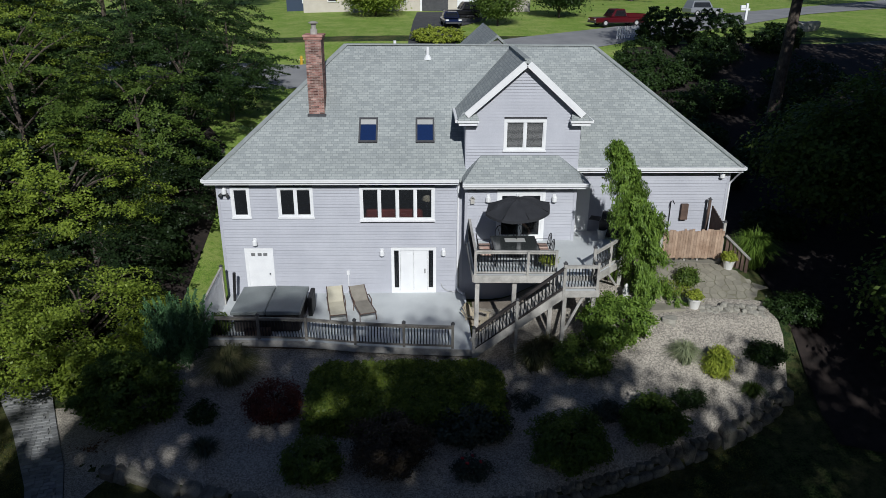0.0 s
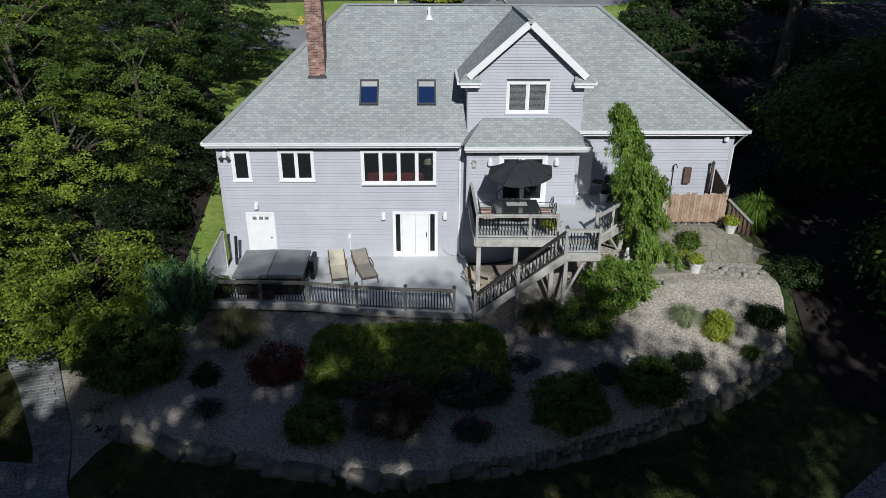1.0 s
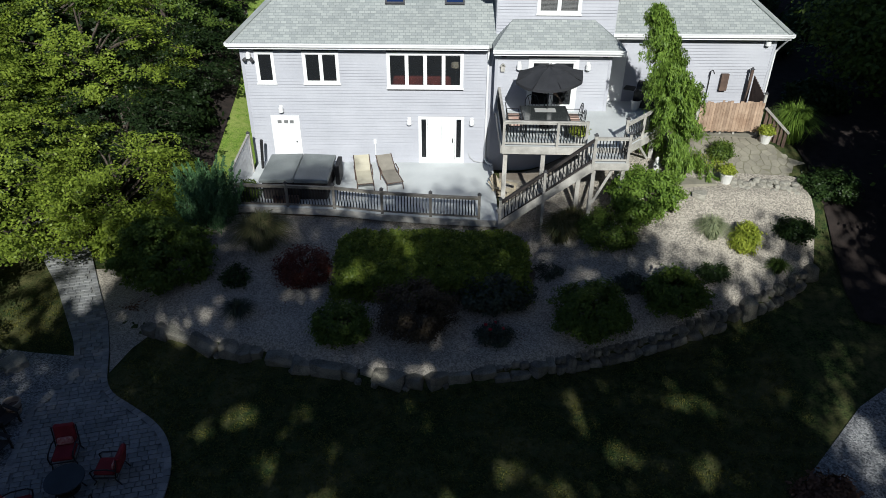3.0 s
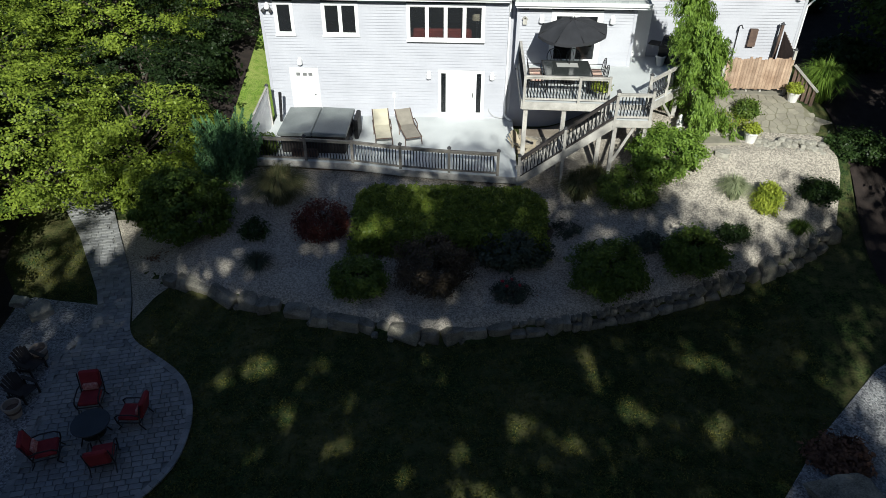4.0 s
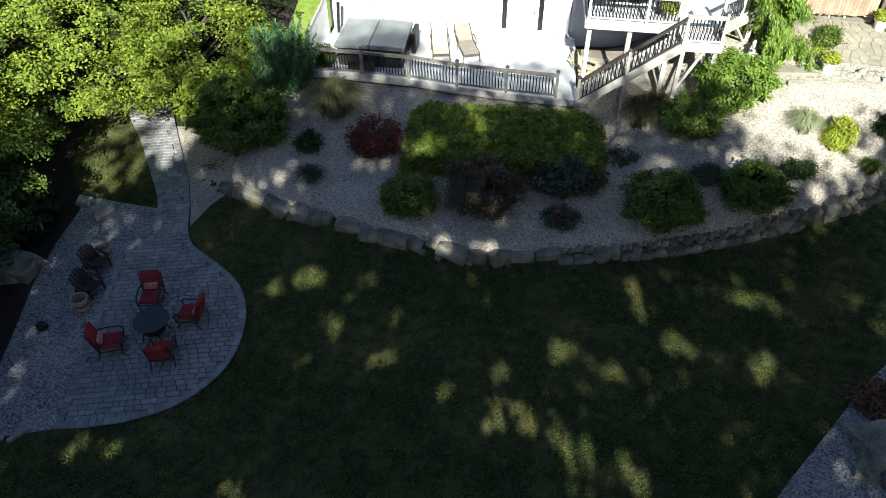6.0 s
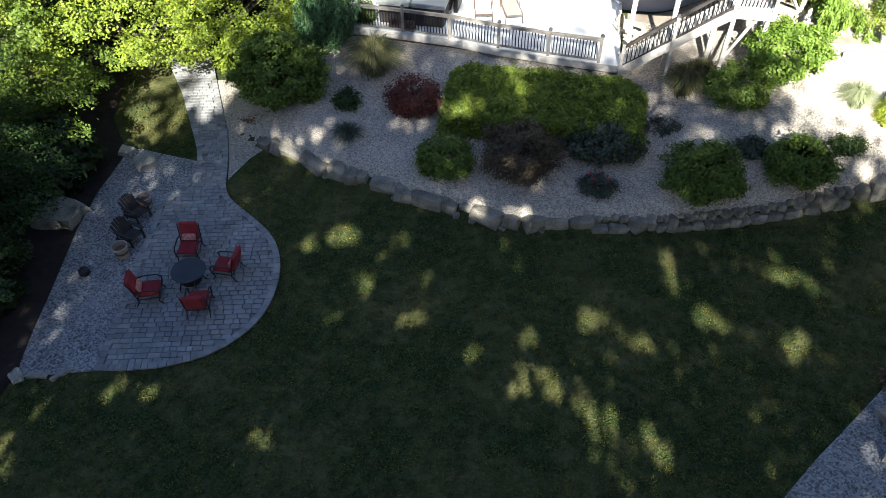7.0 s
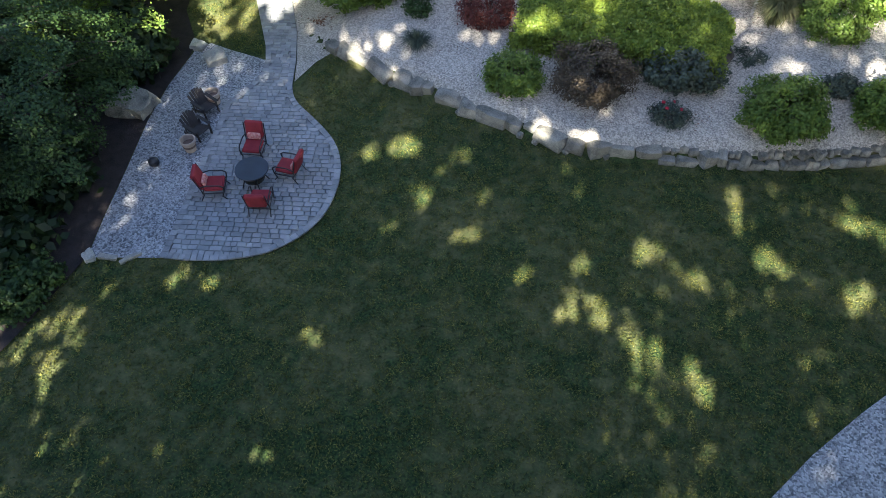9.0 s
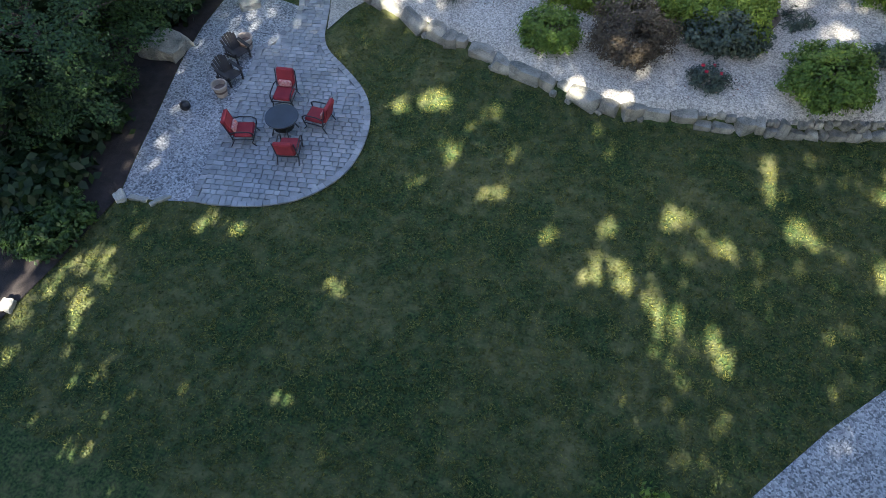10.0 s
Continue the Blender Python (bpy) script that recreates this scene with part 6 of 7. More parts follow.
ob = new("foliage", leaf_mesh("foliage", P, NR, 0.14 * (0.6 + 0.8 * rngw.random(len(P))), M["leaf_conifer"], 0.28, rngw, (0, 0, -1)))
ob.parent = wc
sta = lathe(bmesh.new(), ((0.16, 0), (0.16, 0.12), (0.10, 0.16), (0.14, 0.3), (0.12, 0.42), (0.15, 0.55), (0.07, 0.66), (0.09, 0.76), (0.03, 0.85)), 12)
sta = part("garden_statue", sta, M["terra"])
sta.matrix_basis = pose(16.45, -3.75, gz(16.45, -3.75))
tagged(sta, "small white stone garden statue under the conifer", "statue")

# flat dark star of narrow blades
shrub("spiky_patch", 12.2, -7.13, 0.6, 0.5, 0.14, "low dark spiky patch on the gravel", M["leaf_grey"], 171, 16, 30, 0.3, up=0.9, hang=(0, 0, 0.4), aspect=0.14)
shrub("brown_plant", 18.75, -15.8, 0.8, 0.7, 0.4, "low reddish-brown plant on crushed stone", M["litter"], 172, 80, 45, 0.12)
step_slab = part("stone_slab", prism(bmesh.new(), [(16.75, -4.75), (18.55, -4.62), (18.5, -4.1), (17.0, -3.9)], gz(17.6, -4.5) - 0.2, gz(17.6, -4.4) + 0.16), M["flag"])
tagged(step_slab, "long flat grey stone slab edging the flagstones", "stone slab")
rl = np.random.default_rng(77)
LIT = [(7.6, -10.6, 1.2), (4.2, -9.2, 0.8), (9.6, -10.2, 1.0), (10.8, -9.9, 0.7), (-3.0, -8.2, 0.8), (3.0, -9.0, 0.7), (12.0, -5.8, 0.9), (-2.4, -9.2, 0.5)]
pl_ = np.concatenate([np.stack([rl.normal(a, r * 0.5, 170), rl.normal(b, r * 0.3, 170)], 1) for a, b, r in LIT])
pl_ = pl_[pl_[:, 1] > wall_y(pl_[:, 0]) + 0.35]
pl_ = np.column_stack([pl_, ground_z(pl_[:, 0], pl_[:, 1]) + 0.065 + 0.02 * rl.random(len(pl_))])
tagged(new("leaf_litter", leaf_mesh("leaf_litter", pl_, rl.normal(size=pl_.shape) * 0.3 + np.array([0, 0, 1.0]), 0.085 * (0.6 + 0.8 * rl.random(len(pl_))), M["litter"], 0.7, rl)), "dry brown leaves on the gravel", "leaf litter", kind="stuff")

rg = np.random.default_rng(5)
bx_, by_ = rg.uniform(-8.2, 19.5, 300000), rg.uniform(-26.5, -6.9, 300000)
ok = (by_ < wall_y(bx_) - 0.12) & ~inside(PATIO, bx_, by_) & ~inside(PEA, bx_, by_) & ~inside(SIDE_BED, bx_, by_) & ~inside(APRON, bx_, by_) & ~((bx_ < -2.2) & (by_ > -13)) | inside([(-8.2, -8.5), (-6.3, -6.9), (-5.3, -8.4), (-4.15, -10.2), (-5.5, -10.2), (-6.5, -10.0)], bx_, by_)
tuft = np.array([noise.noise(Vector((a * 2.3, b * 2.3, 0.0))) + 0.7 * noise.noise(Vector((a * 7.0, b * 7.0, 4.0))) for a, b in zip(bx_, by_)])
ok &= tuft > rg.uniform(-0.75, 0.25, len(tuft))
bp_ = np.column_stack([bx_, by_, ground_z(bx_, by_) + 0.03])[ok]
bn_ = rg.normal(size=bp_.shape) * 0.9 + np.array([0, 0, 0.7])
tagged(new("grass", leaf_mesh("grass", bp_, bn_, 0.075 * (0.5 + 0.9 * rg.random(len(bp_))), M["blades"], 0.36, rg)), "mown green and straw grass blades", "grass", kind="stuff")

# outdoor shower screen
sh = thing("shower_screen", "outdoor shower screen of bare cedar pickets", "fence")
for x, y, zt in ((18.45, -1.4, 4.0), (21.02, -1.4, 3.75), (20.9, 0.1, 4.25), (18.3, 0.1, 4.0)):
    post(sh, x, y, gz(x, y) - 0.2, zt, 0.1, "brownwood" if y > 0 else "greywood")
rp = random.Random(8)
x = 18.52
while x < 20.95:
    w = rp.uniform(0.10, 0.14)
    part("picket", one_box(x, x + w - 0.008, -1.46, -1.435, 2.18 + rp.uniform(-0.03, 0.03), 3.42 + rp.uniform(-0.06, 0.07)), M["cedar"], sh)
    x += w
for z in (2.45, 3.15):
    part("rail", one_box(18.45, 21.02, -1.43, -1.36, z, z + 0.09), M["greywood"], sh)
for x in (19.55, 20.1):
    part("stub", one_box(x - 0.04, x + 0.04, -1.35, -1.28, 1.9, 2.4), M["greywood"], sh)
for i in range(8):
    y0 = -1.35 + i * 0.17
    part("side_board", one_box(20.98, 21.01, y0, y0 + 0.16, 2.1, 3.66 + 0.05 * i), M["brownwood"], sh)
for i in range(7):
    part("door_board", one_box(18.40, 18.43, -1.3 + i * 0.17, -1.14 + i * 0.17, 2.1, 3.8), M["brownwood"], sh)
part("slab", one_box(18.5, 21.0, -1.6, 0.2, 1.85, 2.02), M["flag"], sh)
part("rod", sweep(bmesh.new(), [(19.3, 0.33, 2.4), (19.3, 0.33, 4.1), (19.3, 0.1, 4.2), (19.3, -0.1, 4.12)], 0.02, 6), M["black"], sh)
part("shelf", one_box(19.75, 20.05, 0.2, 0.34, 3.3, 4.0), M["brownwood"], sh)
gt = thing("side_gate", "brown wooden gate panel beside the shower screen", "gate")
for i in range(6):
    x = 21.1 + i * 0.14
    zg = gz(x, -1.6 - i * 0.1)
    part("board", one_box(x, x + 0.13, -1.62 - i * 0.1, -1.59 - i * 0.1, zg - 0.05, 3.2 - i * 0.14), M["brownwood"], gt)
part("rail", beam(bmesh.new(), (21.05, -1.6, 3.25), (21.95, -2.2, 2.4), 0.06, 0.08), M["greywood"], gt)
planter(21.15, -2.0, gz(21.15, -2.0), 0.24, 0.42, "terra", "leaf_lime", "white pot of lime-green leaves by the gate", 73, 0.27)
planter(18.95, -4.35, gz(18.95, -4.35), 0.25, 0.46, "terra", "leaf_lime", "white pot of yellow flowers at the stone edging", 74, 0.24)
FLAG = [(18.5, -1.65), (21.1, -1.75), (21.9, -3.0), (21.35, -4.3), (19.3, -4.2), (17.3, -4.0), (17.7, -2.2)]
fp = drape("flagstone_patio", FLAG, M["moss"], 0.05, 0.3)
tagged(fp, "small patio of irregular mossy flagstones", "patio", kind="structure")
rf = random.Random(12)
seeds = []
while len(seeds) < 150:
    c = (rf.uniform(17.1, 22.1), rf.uniform(-4.4, -1.5))
    if all(math.dist(c, s) > 0.24 for s in seeds) or rf.random() < 0.01:
        seeds.append(c)
for c in seeds:
    if not bool(inside(FLAG, np.array(c[0]), np.array(c[1]))):
        continue
    poly = [(c[0] + 0.6 * math.cos(q), c[1] + 0.6 * math.sin(q)) for q in np.linspace(0, 2 * math.pi, 13)[:-1]]
    for s in seeds:
        if s == c or math.dist(s, c) > 1.3:
            continue
        mx, my, nx, ny = (c[0] + s[0]) / 2, (c[1] + s[1]) / 2, s[0] - c[0], s[1] - c[1]
        side = [(q[0] - mx) * nx + (q[1] - my) * ny for q in poly]
        cut = []
        for q in range(len(poly)):
            r = (q + 1) % len(poly)
            if side[q] <= 0:
                cut.append(poly[q])
            if (side[q] <= 0) != (side[r] <= 0):
                f = side[q] / (side[q] - side[r])
                cut.append((poly[q][0] + f * (poly[r][0] - poly[q][0]), poly[q][1] + f * (poly[r][1] - poly[q][1])))
        poly = cut
    if len(poly) < 3:
        continue
    b = bmesh.new()
    up_z = gz(*c) + 0.06 + rf.uniform(-0.008, 0.008)
    sl = (gz(c[0], c[1] + 0.2) - gz(c[0], c[1] - 0.2)) / 0.4
    hi = [b.verts.new((c[0] + (q[0] - c[0]) * 0.88, c[1] + (q[1] - c[1]) * 0.88, up_z + sl * (q[1] - c[1]))) for q in poly]
    lo = [b.verts.new((c[0] + (q[0] - c[0]) * 0.92, c[1] + (q[1] - c[1]) * 0.92, up_z + sl * (q[1] - c[1]) - 0.05)) for q in poly]
    for m in range(len(poly)):
        b.faces.new((lo[m], lo[(m + 1) % len(poly)], hi[(m + 1) % len(poly)], hi[m]))
    b.faces.new(hi)
    part("flagstone", b, M["flag"], fp)

# ---- sitting place on the pavers ----
ZP = -2.4 + 0.065
M["red"] = surf("red_cushion", (0.16, 0.012, 0.018), (0.25, 0.024, 0.030), 3, 60, 0.85, 0.15)
M["red_pattern"] = surf("patterned_pillow", (0.36, 0.08, 0.07), (0.55, 0.33, 0.28), 14, 50, 0.9, 0.1)
M["table_top"] = surf("slate_table", (0.020, 0.024, 0.034), (0.035, 0.042, 0.055), 2, 40, 0.45, 0.1)
rt = thing("round_table", "round dark metal table on the pavers", "table", at=pose(-1.5, -16.0, ZP))
part("tabletop", lathe(bmesh.new(), ((0.45, 0.62), (0.50, 0.63), (0.51, 0.65), (0.50, 0.67), (0.1, 0.672)), 32), M["table_top"], rt)
part("ring", lathe(bmesh.new(), ((0.30, 0.25), (0.32, 0.26), (0.30, 0.27)), 20), M["black"], rt)
for i in range(4):
    a = math.pi / 4 + i * math.pi / 2
    part("leg", sweep(bmesh.new(), [(0.36 * math.cos(a), 0.36 * math.sin(a), 0.62), (0.30 * math.cos(a), 0.30 * math.sin(a), 0.3), (0.42 * math.cos(a), 0.42 * math.sin(a), 0.0)], 0.02, 6), M["black"], rt)
lc = None
for x, y, turn in ((-2.1, -14.85, 12), (-2.48, -16.68, 112), (-0.66, -15.35, -88), (-0.88, -16.8, 197)):
    m = pose(x, y, ZP, 0, 0, turn)
    if lc:
        copy_thing(lc, m)
        continue
    lc = thing("cushioned_armchair", "black metal armchair with red cushions and a patterned pillow", "chair", "armchairs round the table", at=m)
    part("seat_cushion", one_box(-0.28, 0.28, -0.32, 0.25, 0.32, 0.46, bevel=0.04), M["red"], lc)
    b = one_box(-0.28, 0.28, -0.07, 0.07, 0, 0.62, bevel=0.04)
    bmesh.ops.transform(b, matrix=pose(0, 0.30, 0.40, -14, 0, 0), verts=b.verts)
    part("back_cushion", b, M["red"], lc)
    b = one_box(-0.21, 0.21, -0.05, 0.05, 0, 0.22, bevel=0.04)
    bmesh.ops.transform(b, matrix=pose(0, 0.19, 0.47, -18, 0, 0), verts=b.verts)
    part("pillow", b, M["red_pattern"], lc)
    for s in (-0.32, 0.32):
        part("armrest", sweep(bmesh.new(), [(s, 0.33, 0.55), (s, 0.1, 0.62), (s, -0.25, 0.60), (s, -0.36, 0.52), (s, -0.33, 0.3)], 0.02, 6), M["black"], lc)
        part("leg", sweep(bmesh.new(), [(s, -0.33, 0.3), (s, -0.26, 0.15), (s, -0.38, 0.0)], 0.018, 6), M["black"], lc)
        part("leg", sweep(bmesh.new(), [(s, 0.42, 0.95), (s, 0.30, 0.4), (s, 0.26, 0.25), (s, 0.40, 0.0)], 0.018, 6), M["black"], lc)
    part("frame", sweep(bmesh.new(), [(-0.32, -0.33, 0.3), (0.32, -0.33, 0.3), (0.32, 0.3, 0.3), (-0.32, 0.3, 0.3), (-0.32, -0.33, 0.3)], 0.018, 6), M["black"], lc)
slat_chair(-4.63, -13.5, -2.36, 68, M["charwood"], "dark brown Adirondack chair on the gravel strip", "adirondack chairs", s=0.8)
slat_chair(-4.3, -14.55, -2.36, 72, M["charwood"], "dark brown Adirondack chair on the gravel strip", "adirondack chairs", s=0.8)
planter(-4.2, -15.27, -2.36, 0.24, 0.45, "clay", None, "round sandy clay pot with dark bands", 75, stripes=True)
planter(-4.6, -13.0, -2.36, 0.24, 0.45, "clay", None, "round sandy clay pot with dark bands", 76, stripes=True)
bl = thing("garden_globe", "small black garden light on the gravel", "light", at=pose(-4.95, -16.2, -2.37))
part("globe", lathe(bmesh.new(), ((0.12, 0), (0.17, 0.08), (0.16, 0.2), (0.08, 0.27), (0.02, 0.29)), 12), M["black"], bl)
wf = thing("picket_fence", "short white picket fence at the wood's edge", "fence")
for i in range(9):
    x, y = -8.3 + i * 0.16, -22.6 + i * 0.12
    part("picket", one_box(x, x + 0.09, y, y + 0.025, gz(x, y), gz(x, y) + 0.85), M["white"], wf)
part("rail", beam(bmesh.new(), (-8.3, -22.56, gz(-8.3, -22.5) + 0.5), (-6.9, -21.5, gz(-7, -21.5) + 0.5), 0.04, 0.08), M["white"], wf)

# ---- street side ----
ROAD = [(-90, 27), (-22, 29.8), (-2, 26.5), (8, 28.5), (16, 33), (27, 38.5), (43, 50), (56, 61), (90, 82), (86, 90), (53, 66.5), (38, 55.5), (25.5, 46), (16.5, 39.8), (8, 34.5), (-2, 32.2), (-22, 36.5), (-90, 34)]
tagged(drape("road", ROAD, M["road"], 0.08, 2.5), "pale asphalt street beyond the house", "road", kind="structure")
DRIVE = [(7.2, 34.3), (11.6, 37.0), (12.4, 48), (15.5, 53), (17.5, 61), (8.0, 61), (7.6, 52)]
tagged(drape("neighbour_drive", DRIVE, M["asphalt"], 0.10, 2.0), "dark asphalt driveway across the street", "driveway", kind="structure")
tagged(drape("own_drive", [(36, 31), (62, 37), (62, 42), (36, 36)], M["asphalt"], 0.07, 2.0), "dark asphalt driveway in the shade", "driveway", kind="structure")


def car(x, y, turn, paint, label, kind="suv", L=4.6, W=1.82):
    """A parked car that faces -y: shaped body, glazed cabin, wheels with rims, lamps."""
    t = thing("car" if kind != "pickup" else "pickup_truck", label, "car", "parked cars", at=pose(x, y, gz(x, y) + 0.1, 0, 0, turn))
    hood, roof_z = (0.95, 1.72) if kind != "sedan" else (0.82, 1.42)
    b = bmesh.new()
    box(b, -W / 2, W / 2, -L / 2, L / 2, 0.32, hood, bevel=0.12)
    for v in b.verts:
        if v.co.z > hood - 0.2 and v.co.y < -L / 2 + 1.2:
            v.co.z -= 0.10
    body = part("body", b, paint, t)
    y0, y1 = (-L * 0.18, L * 0.47) if kind == "suv" else (-L * 0.16, L * 0.32) if kind == "sedan" else (-L * 0.2, L * 0.12)
    b = bmesh.new()
    box(b, -W / 2 + 0.08, W / 2 - 0.08, y0, y1, hood - 0.03, roof_z, bevel=0.06)
    for v in b.verts:
        if v.co.z > (hood + roof_z) / 2:
            v.co.x *= 0.84
            if v.co.y < (y0 + y1) / 2:
                v.co.y += 0.5
            else:
                v.co.y -= 0.25
    part("cabin", b, paint, t)
    mid = (hood + roof_z) / 2
    for s in (-1, 1):
        w = bmesh.new()
        xx = s * (W / 2 - 0.135)
        v = [w.verts.new(p) for p in ((s * (W / 2 - 0.075), y0 + 0.32, hood + 0.06), (s * (W / 2 - 0.075), y1 - 0.18, hood + 0.06), (s * (W / 2 - 0.205), y1 - 0.32, roof_z - 0.13), (s * (W / 2 - 0.205), y0 + 0.62, roof_z - 0.13))]
        w.faces.new(v)
        r = bmesh.ops.extrude_face_region(w, geom=w.faces[:])
        for q in r["geom"]:
            if isinstance(q, bmesh.types.BMVert):
                q.co.x += s * 0.02
        part("side_window", w, M["glass"], t)
    b = bmesh.new()
    v = [b.verts.new(p) for p in ((-W / 2 + 0.2, y0 + 0.04, hood + 0.05), (W / 2 - 0.2, y0 + 0.04, hood + 0.05), (W / 2 - 0.3, y0 + 0.44, roof_z - 0.1), (-W / 2 + 0.3, y0 + 0.44, roof_z - 0.1))]
    b.faces.new(v)
    r = bmesh.ops.extrude_face_region(b, geom=b.faces[:])
    for q in r["geom"]:
        if isinstance(q, bmesh.types.BMVert):
            q.co.y -= 0.03
            q.co.z += 0.02
    part("windscreen", b, M["glass"], t)
    for s in (-1, 1):
        for yy in (-L * 0.31, L * 0.31):
            wh = part("wheel", lathe(bmesh.new(), ((0.2, -0.1), (0.33, -0.1), (0.35, -0.05), (0.35, 0.05), (0.33, 0.1), (0.2, 0.1)), 18, pose(s * (W / 2 - 0.1), yy, 0.35, 0, 90, 0)), M["black"], t)
            part("rim", lathe(bmesh.new(), ((0.2, -0.105), (0.2, 0.105)), 12, pose(s * (W / 2 - 0.1), yy, 0.35, 0, 90, 0)), M["concrete"], wh)
        part("headlight", one_box(min(s * 0.5, s * 0.82), max(s * 0.5, s * 0.82), -L / 2 - 0.01, -L / 2 + 0.08, 0.62, 0.76, bevel=0.01), M["white"], t)
    part("bumper", one_box(-W / 2 + 0.1, W / 2 - 0.1, -L / 2 - 0.05, -L / 2 + 0.05, 0.34, 0.5, bevel=0.02), M["dark_trim"], t)
    if kind == "pickup":
        b = bmesh.new()
        for a in ((-W / 2, -W / 2 + 0.08, y1, L / 2), (W / 2 - 0.08, W / 2, y1, L / 2), (-W / 2, W / 2, L / 2 - 0.08, L / 2)):
            box(b, *a, hood - 0.02, hood + 0.28)
        part("cargo_bed", b, paint, t)
    return t


def paint_mat(name, c):
    m, nt, b = shade_nodes(name, 0.3, 0.2, 0.5)
    b.inputs["Base Color"].default_value = (*c, 1)
    b.inputs["Coat Weight"].default_value = 0.6
    return m


car(11.6, 48.5, 5, paint_mat("navy_paint", (0.012, 0.018, 0.06)), "dark blue sedan parked in the driveway", "sedan")
car(13.6, 55.5, -80, paint_mat("black_paint", (0.012, 0.012, 0.014)), "black utility vehicle parked by the garage", "suv", 4.9, 1.95)
car(29.3, 49.2, -75, paint_mat("maroon_paint", (0.09, 0.006, 0.010)), "dark red pickup truck parked at the kerb", "pickup", 5.9, 2.0)
car(42.0, 58.6, 108, paint_mat("silver_paint", (0.28, 0.29, 0.31)), "silver utility vehicle parked at the kerb", "suv", 4.6, 1.85)
car(-25.0, 33.0, -80, paint_mat("blue_paint", (0.02, 0.03, 0.10)), "dark blue car on the street behind trees", "sedan")

nb = thing("neighbour_house", "pale clapboard house with a double garage across the street", "house")
zn = gz(13, 64)
M["beige"] = surf("beige_clapboard", (0.50, 0.45, 0.38), (0.58, 0.53, 0.46), 1, 20, 0.8, 0.05)
part("wall", one_box(-6, 22, 63, 72, zn - 1, zn + 5.6), M["beige"], nb)
slab("roof", [(-6.5, 62.5, zn + 5.6), (22.5, 62.5, zn + 5.6), (22.5, 67.5, zn + 8.6), (-6.5, 67.5, zn + 8.6)], M["roof"], nb)
slab("roof", [(-6.5, 72.5, zn + 5.6), (22.5, 72.5, zn + 5.6), (22.5, 67.5, zn + 8.6), (-6.5, 67.5, zn + 8.6)], M["roof"], nb)
for x in (8.6, 13.2):
    part("garage_door", one_box(x, x + 3.2, 62.9, 62.99, zn - 0.05, zn + 2.4), M["dark_trim"] if x < 10 else M["white"], nb)
    part("trim", one_box(x - 0.25, x - 0.02, 62.85, 62.98, zn - 0.05, zn + 2.7), M["white"], nb)
for x in (-3, 1.5, 5.5):
    w = part("window", one_box(x, x + 1.2, 62.9, 62.98, zn + 1.0, zn + 2.4), M["white"], nb)
    part("pane", one_box(x + 0.1, x + 1.1, 62.88, 62.89, zn + 1.1, zn + 2.3), M["glass"], w)
for i in range(6):
    part("step", one_box(0.2, 2.0, 60.6 + i * 0.3, 63, zn - 0.6 + i * 0.18, zn - 0.42 + i * 0.18), M["concrete"], nb)
for x in (0.1, 2.1):
    part("stair_rail", beam(bmesh.new(), (x, 60.6, zn + 0.5), (x, 62.9, zn + 1.6), 0.08, 0.08), M["white"], nb)
    part("stair_post", one_box(x - 0.06, x + 0.06, 60.5, 60.62, zn - 0.7, zn + 0.6), M["white"], nb)
sd = thing("garden_shed", "dark blue shed with a white window", "shed")
zs = gz(-7, 68)
part("wall", one_box(-8.6, -4.5, 66, 71, zs - 1, zs + 3.2), paint_mat("slate_blue_boards", (0.06, 0.08, 0.13)), sd)
w = part("window", one_box(-6.6, -5.2, 65.9, 65.99, zs + 0.9, zs + 2.0), M["white"], sd)
part("pane", one_box(-6.45, -5.35, 65.87, 65.89, zs + 1.0, zs + 1.9), M["glass"], w)
slab("roof", [(-9.0, 65.5, zs + 3.2), (-4.1, 65.5, zs + 3.2), (-4.1, 68.5, zs + 5), (-9.0, 68.5, zs + 5)], M["roof"], sd)
slab("roof", [(-9.0, 71.5, zs + 3.2), (-4.1, 71.5, zs + 3.2), (-4.1, 68.5, zs + 5), (-9.0, 68.5, zs + 5)], M["roof"], sd)

hy = thing("fire_hydrant", "small yellow fire hydrant by the street", "hydrant", at=pose(-1.6, 32.6, gz(-1.6, 32.6)))
part("body", lathe(bmesh.new(), ((0.17, 0), (0.17, 0.05), (0.12, 0.07), (0.12, 0.5), (0.15, 0.52), (0.13, 0.62), (0.05, 0.72)), 12), paint_mat("hydrant_yellow", (0.65, 0.42, 0.03)), hy)
part("outlet", tube(bmesh.new(), (-0.2, 0, 0.4), (0.2, 0, 0.4), 0.06, 0.06, 8), paint_mat("hydrant_cap", (0.6, 0.5, 0.3)), hy)
mb = thing("mailbox", "white post with a cross arm at the kerb", "mailbox", at=pose(45.5, 54.5, gz(45.5, 54.5)))
part("post", one_box(-0.12, 0.12, -0.12, 0.12, 0, 1.9), M["white"], mb)
part("arm", one_box(-0.7, 0.35, -0.1, 0.1, 1.15, 1.35), M["white"], mb)
part("box", one_box(-0.75, -0.2, -0.16, 0.16, 1.36, 1.7, bevel=0.05), M["white"], mb)
pk = thing("picket_fence", "short white picket fence by the street", "fence")
for i in range(13):
    x, y = 27.0 + i * 0.27, 40.2 + i * 0.13
    part("picket", one_box(x, x + 0.14, y, y + 0.03, gz(x, y), gz(x, y) + 1.15), M["white"], pk)
for z in (0.35, 0.85):
    part("rail", beam(bmesh.new(), (27.0, 40.25, gz(27, 40.2) + z), (30.4, 41.85, gz(30.3, 41.8) + z), 0.04, 0.09), M["white"], pk)

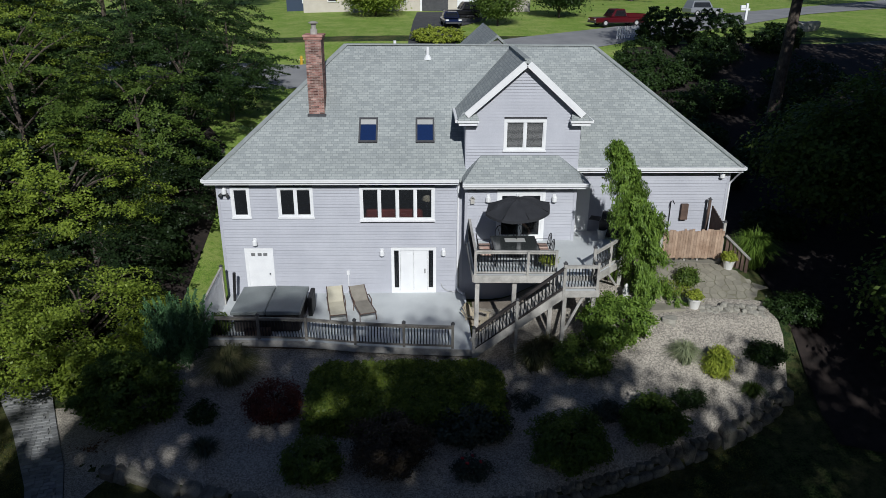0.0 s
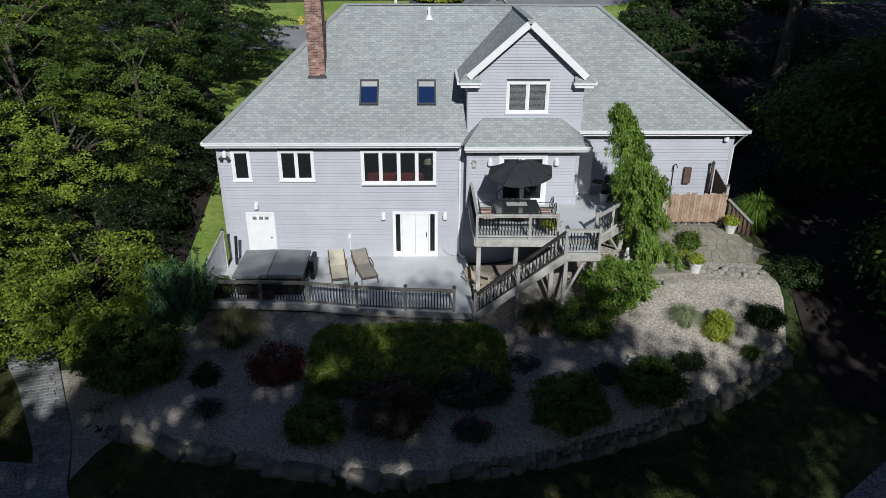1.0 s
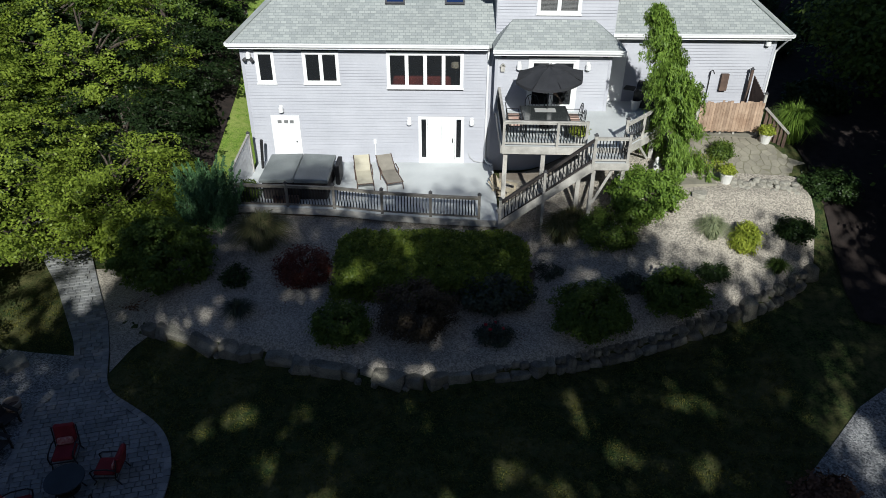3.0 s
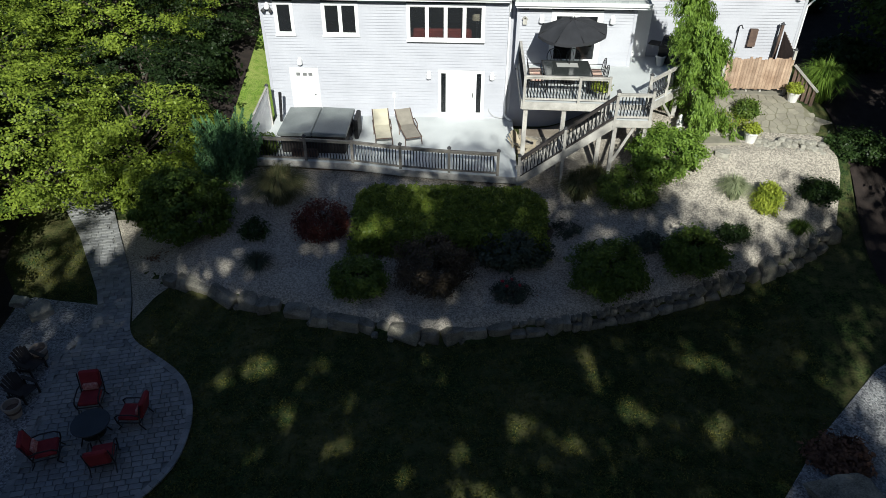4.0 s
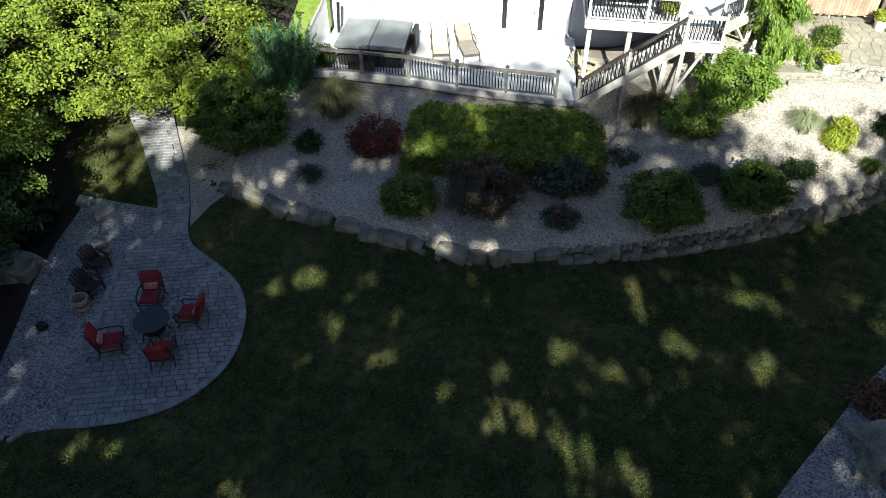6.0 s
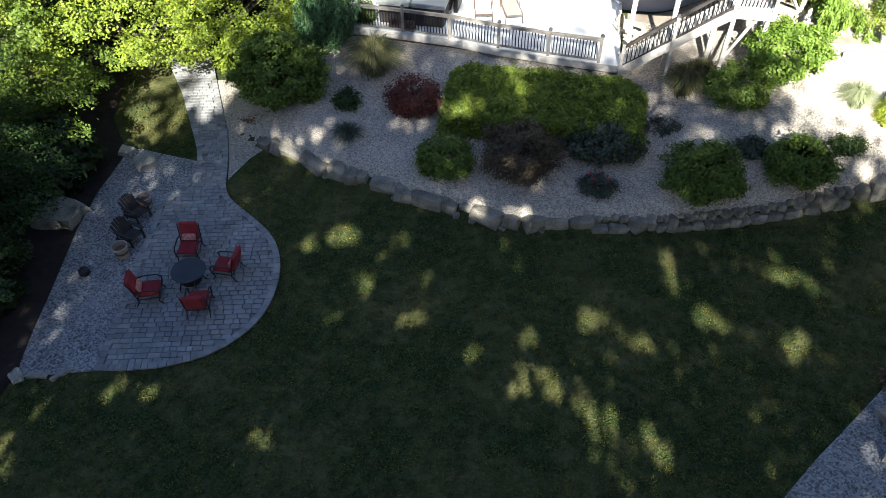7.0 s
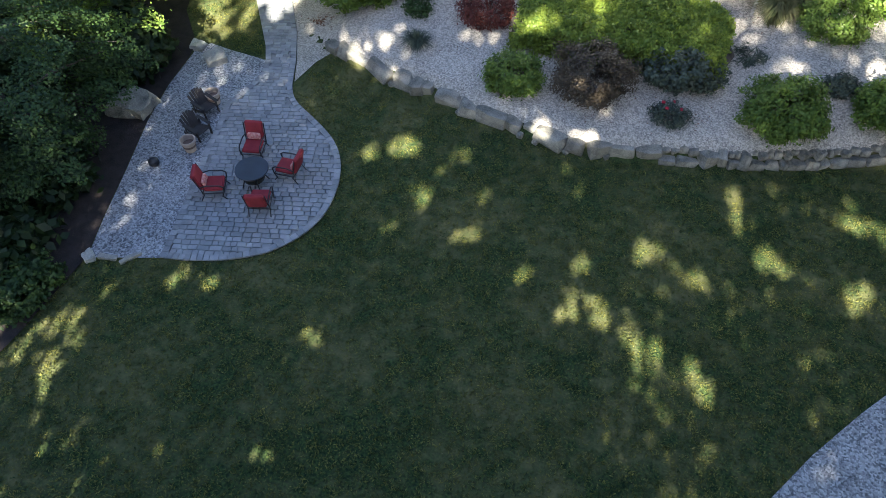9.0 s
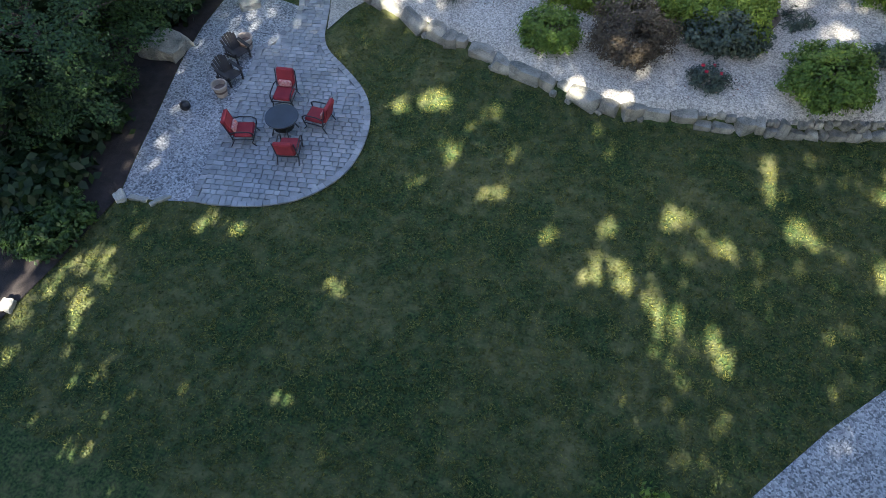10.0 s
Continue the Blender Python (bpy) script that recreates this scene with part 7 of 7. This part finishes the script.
tree("weeping_tree", 3.2, 57.5, 5.2, 3.4, "drooping light green tree on a front lawn", M["leaf"], 81, 260, 60, 0.24, 0.1, 0.2, "front trees")
tree("lawn_tree", 16.6, 49.2, 5.4, 2.4, "small round green tree on the front lawn", M["leaf_shrub"], 82, 220, 60, 0.22, 0.2, 0.12, "front trees")
tree("lawn_tree", 24.5, 56.5, 5.5, 3.0, "small round dark green tree on the front lawn", M["leaf_dark"], 83, 220, 60, 0.24, 0.15, 0.15, "front trees")
for i, (x, y, h, r) in enumerate(((-30, 62, 14, 7), (-18, 75, 15, 7), (-45, 50, 14, 7), (40, 82, 14, 7), (58, 88, 15, 8), (72, 70, 14, 7), (26, 84, 13, 6), (-32, 40, 9, 4.5), (-20, 22, 9, 4.0), (-28, 14, 12, 5.5), (-36, 24, 13, 6))):
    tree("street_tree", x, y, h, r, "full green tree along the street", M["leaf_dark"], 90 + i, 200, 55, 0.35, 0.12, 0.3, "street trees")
shrub("golden_shrub", 10.0, 38.6, 2.6, 1.2, 1.5, "yellow-green mounded shrub before the street", M["leaf_lime"], 95, 200, 45, 0.16)
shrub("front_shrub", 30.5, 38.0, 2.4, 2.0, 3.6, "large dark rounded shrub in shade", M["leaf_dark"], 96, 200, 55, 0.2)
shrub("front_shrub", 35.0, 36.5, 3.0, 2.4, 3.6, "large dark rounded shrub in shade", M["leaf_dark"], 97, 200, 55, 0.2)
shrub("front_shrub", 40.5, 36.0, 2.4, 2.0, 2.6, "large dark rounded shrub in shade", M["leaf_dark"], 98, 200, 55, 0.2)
# dark shrubs added to blacken ground that lies in shade
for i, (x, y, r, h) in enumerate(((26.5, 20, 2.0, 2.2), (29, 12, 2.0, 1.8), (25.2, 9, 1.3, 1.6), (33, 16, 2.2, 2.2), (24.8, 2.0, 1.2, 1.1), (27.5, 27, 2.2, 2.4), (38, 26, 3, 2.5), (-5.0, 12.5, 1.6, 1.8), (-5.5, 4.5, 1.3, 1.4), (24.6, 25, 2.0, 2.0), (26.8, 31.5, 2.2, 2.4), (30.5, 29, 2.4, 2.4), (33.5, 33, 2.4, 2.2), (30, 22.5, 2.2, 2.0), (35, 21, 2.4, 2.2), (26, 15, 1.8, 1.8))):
    shrub("wood_shrub", x, y, r, r, h, "undergrowth shrub in the wood, darkened for shade", M["leaf_dark"], 120 + i, 120, 50, 0.17, "undergrowth", clump=0.25)
for i, (x, y, r, h) in enumerate(((32.2, 18.4, 0.42, 22), (37.8, 16.6, 0.28, 16))):
    t = thing("tall_tree", "tall bare-trunked dark tree in the wood", "tree", "woods")
    z0 = gz(x, y) - 0.2
    bm = bmesh.new()
    for q in range(6):
        tube(bm, (x + 0.15 * q, y, z0 + h * q / 6), (x + 0.15 * (q + 1), y, z0 + h * (q + 1) / 6), r * (1 - 0.1 * q), r * (0.9 - 0.1 * q), 12)
    part("trunk", bm, M["bark"], t)
    crown("crown", (x + 0.8, y, z0 + h * 0.9), (4.5, 4.5, 3.5), 150, 60, 0.24, M["leaf_dark"], t, 140 + i, 0.6, 0.4)

# ---- pavers ----
rp = random.Random(3)
PM = []
for i in range(3):
    w = (0.18, 0.27, 0.36)[i]
    b = bmesh.new()
    box(b, -w / 2 + 0.006, w / 2 - 0.006, -0.084, 0.084, 0, 0.05)
    for v in b.verts:
        if v.co.z > 0.04:
            v.co.x *= 0.96
            v.co.y *= 0.95
    me = bpy.data.meshes.new("paver")
    b.to_mesh(me)
    b.free()
    me.materials.append(M["paver"])
    PM.append((w, me))
patio = bpy.data.objects["stone_patio"]
ca, sa = math.cos(radians(14)), math.sin(radians(14))
spots = []
for r in range(-60, 60):
    u = -9 + rp.uniform(0, 0.3)
    while u < 9:
        w, me = PM[rp.choice((0, 1, 1, 2))]
        uu, vv = u + w / 2, r * 0.18
        x, y = -2.5 + ca * uu - sa * vv, -13.5 + sa * uu + ca * vv
        u += w
        hx, hy = (w / 2) * ca, (w / 2) * sa
        if all(bool(inside(PATIO, np.array(x + s * hx + q * -0.09 * sa), np.array(y + s * hy + q * 0.09 * ca))) for s in (-1, 1) for q in (-1, 1)):
            spots.append((x, y, w, me))
near = [s for s in spots if s[1] < -13.6][:]
near.sort(key=lambda s: (s[0] + 1.2) ** 2 + (s[1] + 16) ** 2)
pick = {id(s) for s in near[:300]}
rest = bmesh.new()
for s in spots:
    x, y, w, me = s
    z = gz(x, y) + 0.03 + rp.uniform(0, 0.006)
    m = Matrix.Translation((x, y, z)) @ Matrix.Rotation(radians(14), 4, "Z")
    if id(s) in pick:
        piece("paver", me, m, patio)
    else:
        hw = w / 2 - 0.008
        v = [rest.verts.new(m @ Vector(p)) for p in ((-hw, -0.08, 0.05), (hw, -0.08, 0.05), (hw, 0.08, 0.05), (-hw, 0.08, 0.05), (-hw - 0.003, -0.084, 0), (hw + 0.003, -0.084, 0), (hw + 0.003, 0.084, 0), (-hw - 0.003, 0.084, 0))]
        for f in ((0, 1, 2, 3), (4, 5, 1, 0), (5, 6, 2, 1), (6, 7, 3, 2), (7, 4, 0, 3)):
            rest.faces.new([v[q] for q in f])
for (ax, ay), (bx, by) in zip(PATIO, PATIO[1:] + PATIO[:1]):
    d = math.dist((ax, ay), (bx, by))
    for j in range(max(1, round(d / 0.2))):
        f0, f1 = j / max(1, round(d / 0.2)), (j + 1) / max(1, round(d / 0.2))
        p, q = Vector((ax + (bx - ax) * f0, ay + (by - ay) * f0, 0)), Vector((ax + (bx - ax) * f1, ay + (by - ay) * f1, 0))
        t = (q - p).normalized()
        nrm = Vector((-t.y, t.x, 0)) * 0.19
        mid = (p + q) / 2 + nrm
        if not bool(inside(PATIO, np.array(mid.x), np.array(mid.y))):
            nrm = -nrm
        if not bool(inside(PATIO, np.array((p + q).x / 2 + nrm.x), np.array((p + q).y / 2 + nrm.y))):
            continue
        z = gz(mid.x, mid.y) + 0.074 + rp.uniform(0.012, 0.02)
        c = [p + t * 0.008, q - t * 0.008, q - t * 0.008 + nrm, p + t * 0.008 + nrm]
        hi = [rest.verts.new((v.x, v.y, z)) for v in c]
        lo = [rest.verts.new((v.x, v.y, z - 0.05)) for v in c]
        rest.faces.new(hi)
        for k in range(4):
            rest.faces.new((lo[k], lo[(k + 1) % 4], hi[(k + 1) % 4], hi[k]))
M["paver_joined"] = surf("grey_pavers_path", (0.175, 0.178, 0.185), (0.285, 0.285, 0.28), 2.5, 50, 0.85, 0.25, jitter=0.19, island=True)
part("pavers", rest, M["paver_joined"], patio)["kind"] = "stuff"
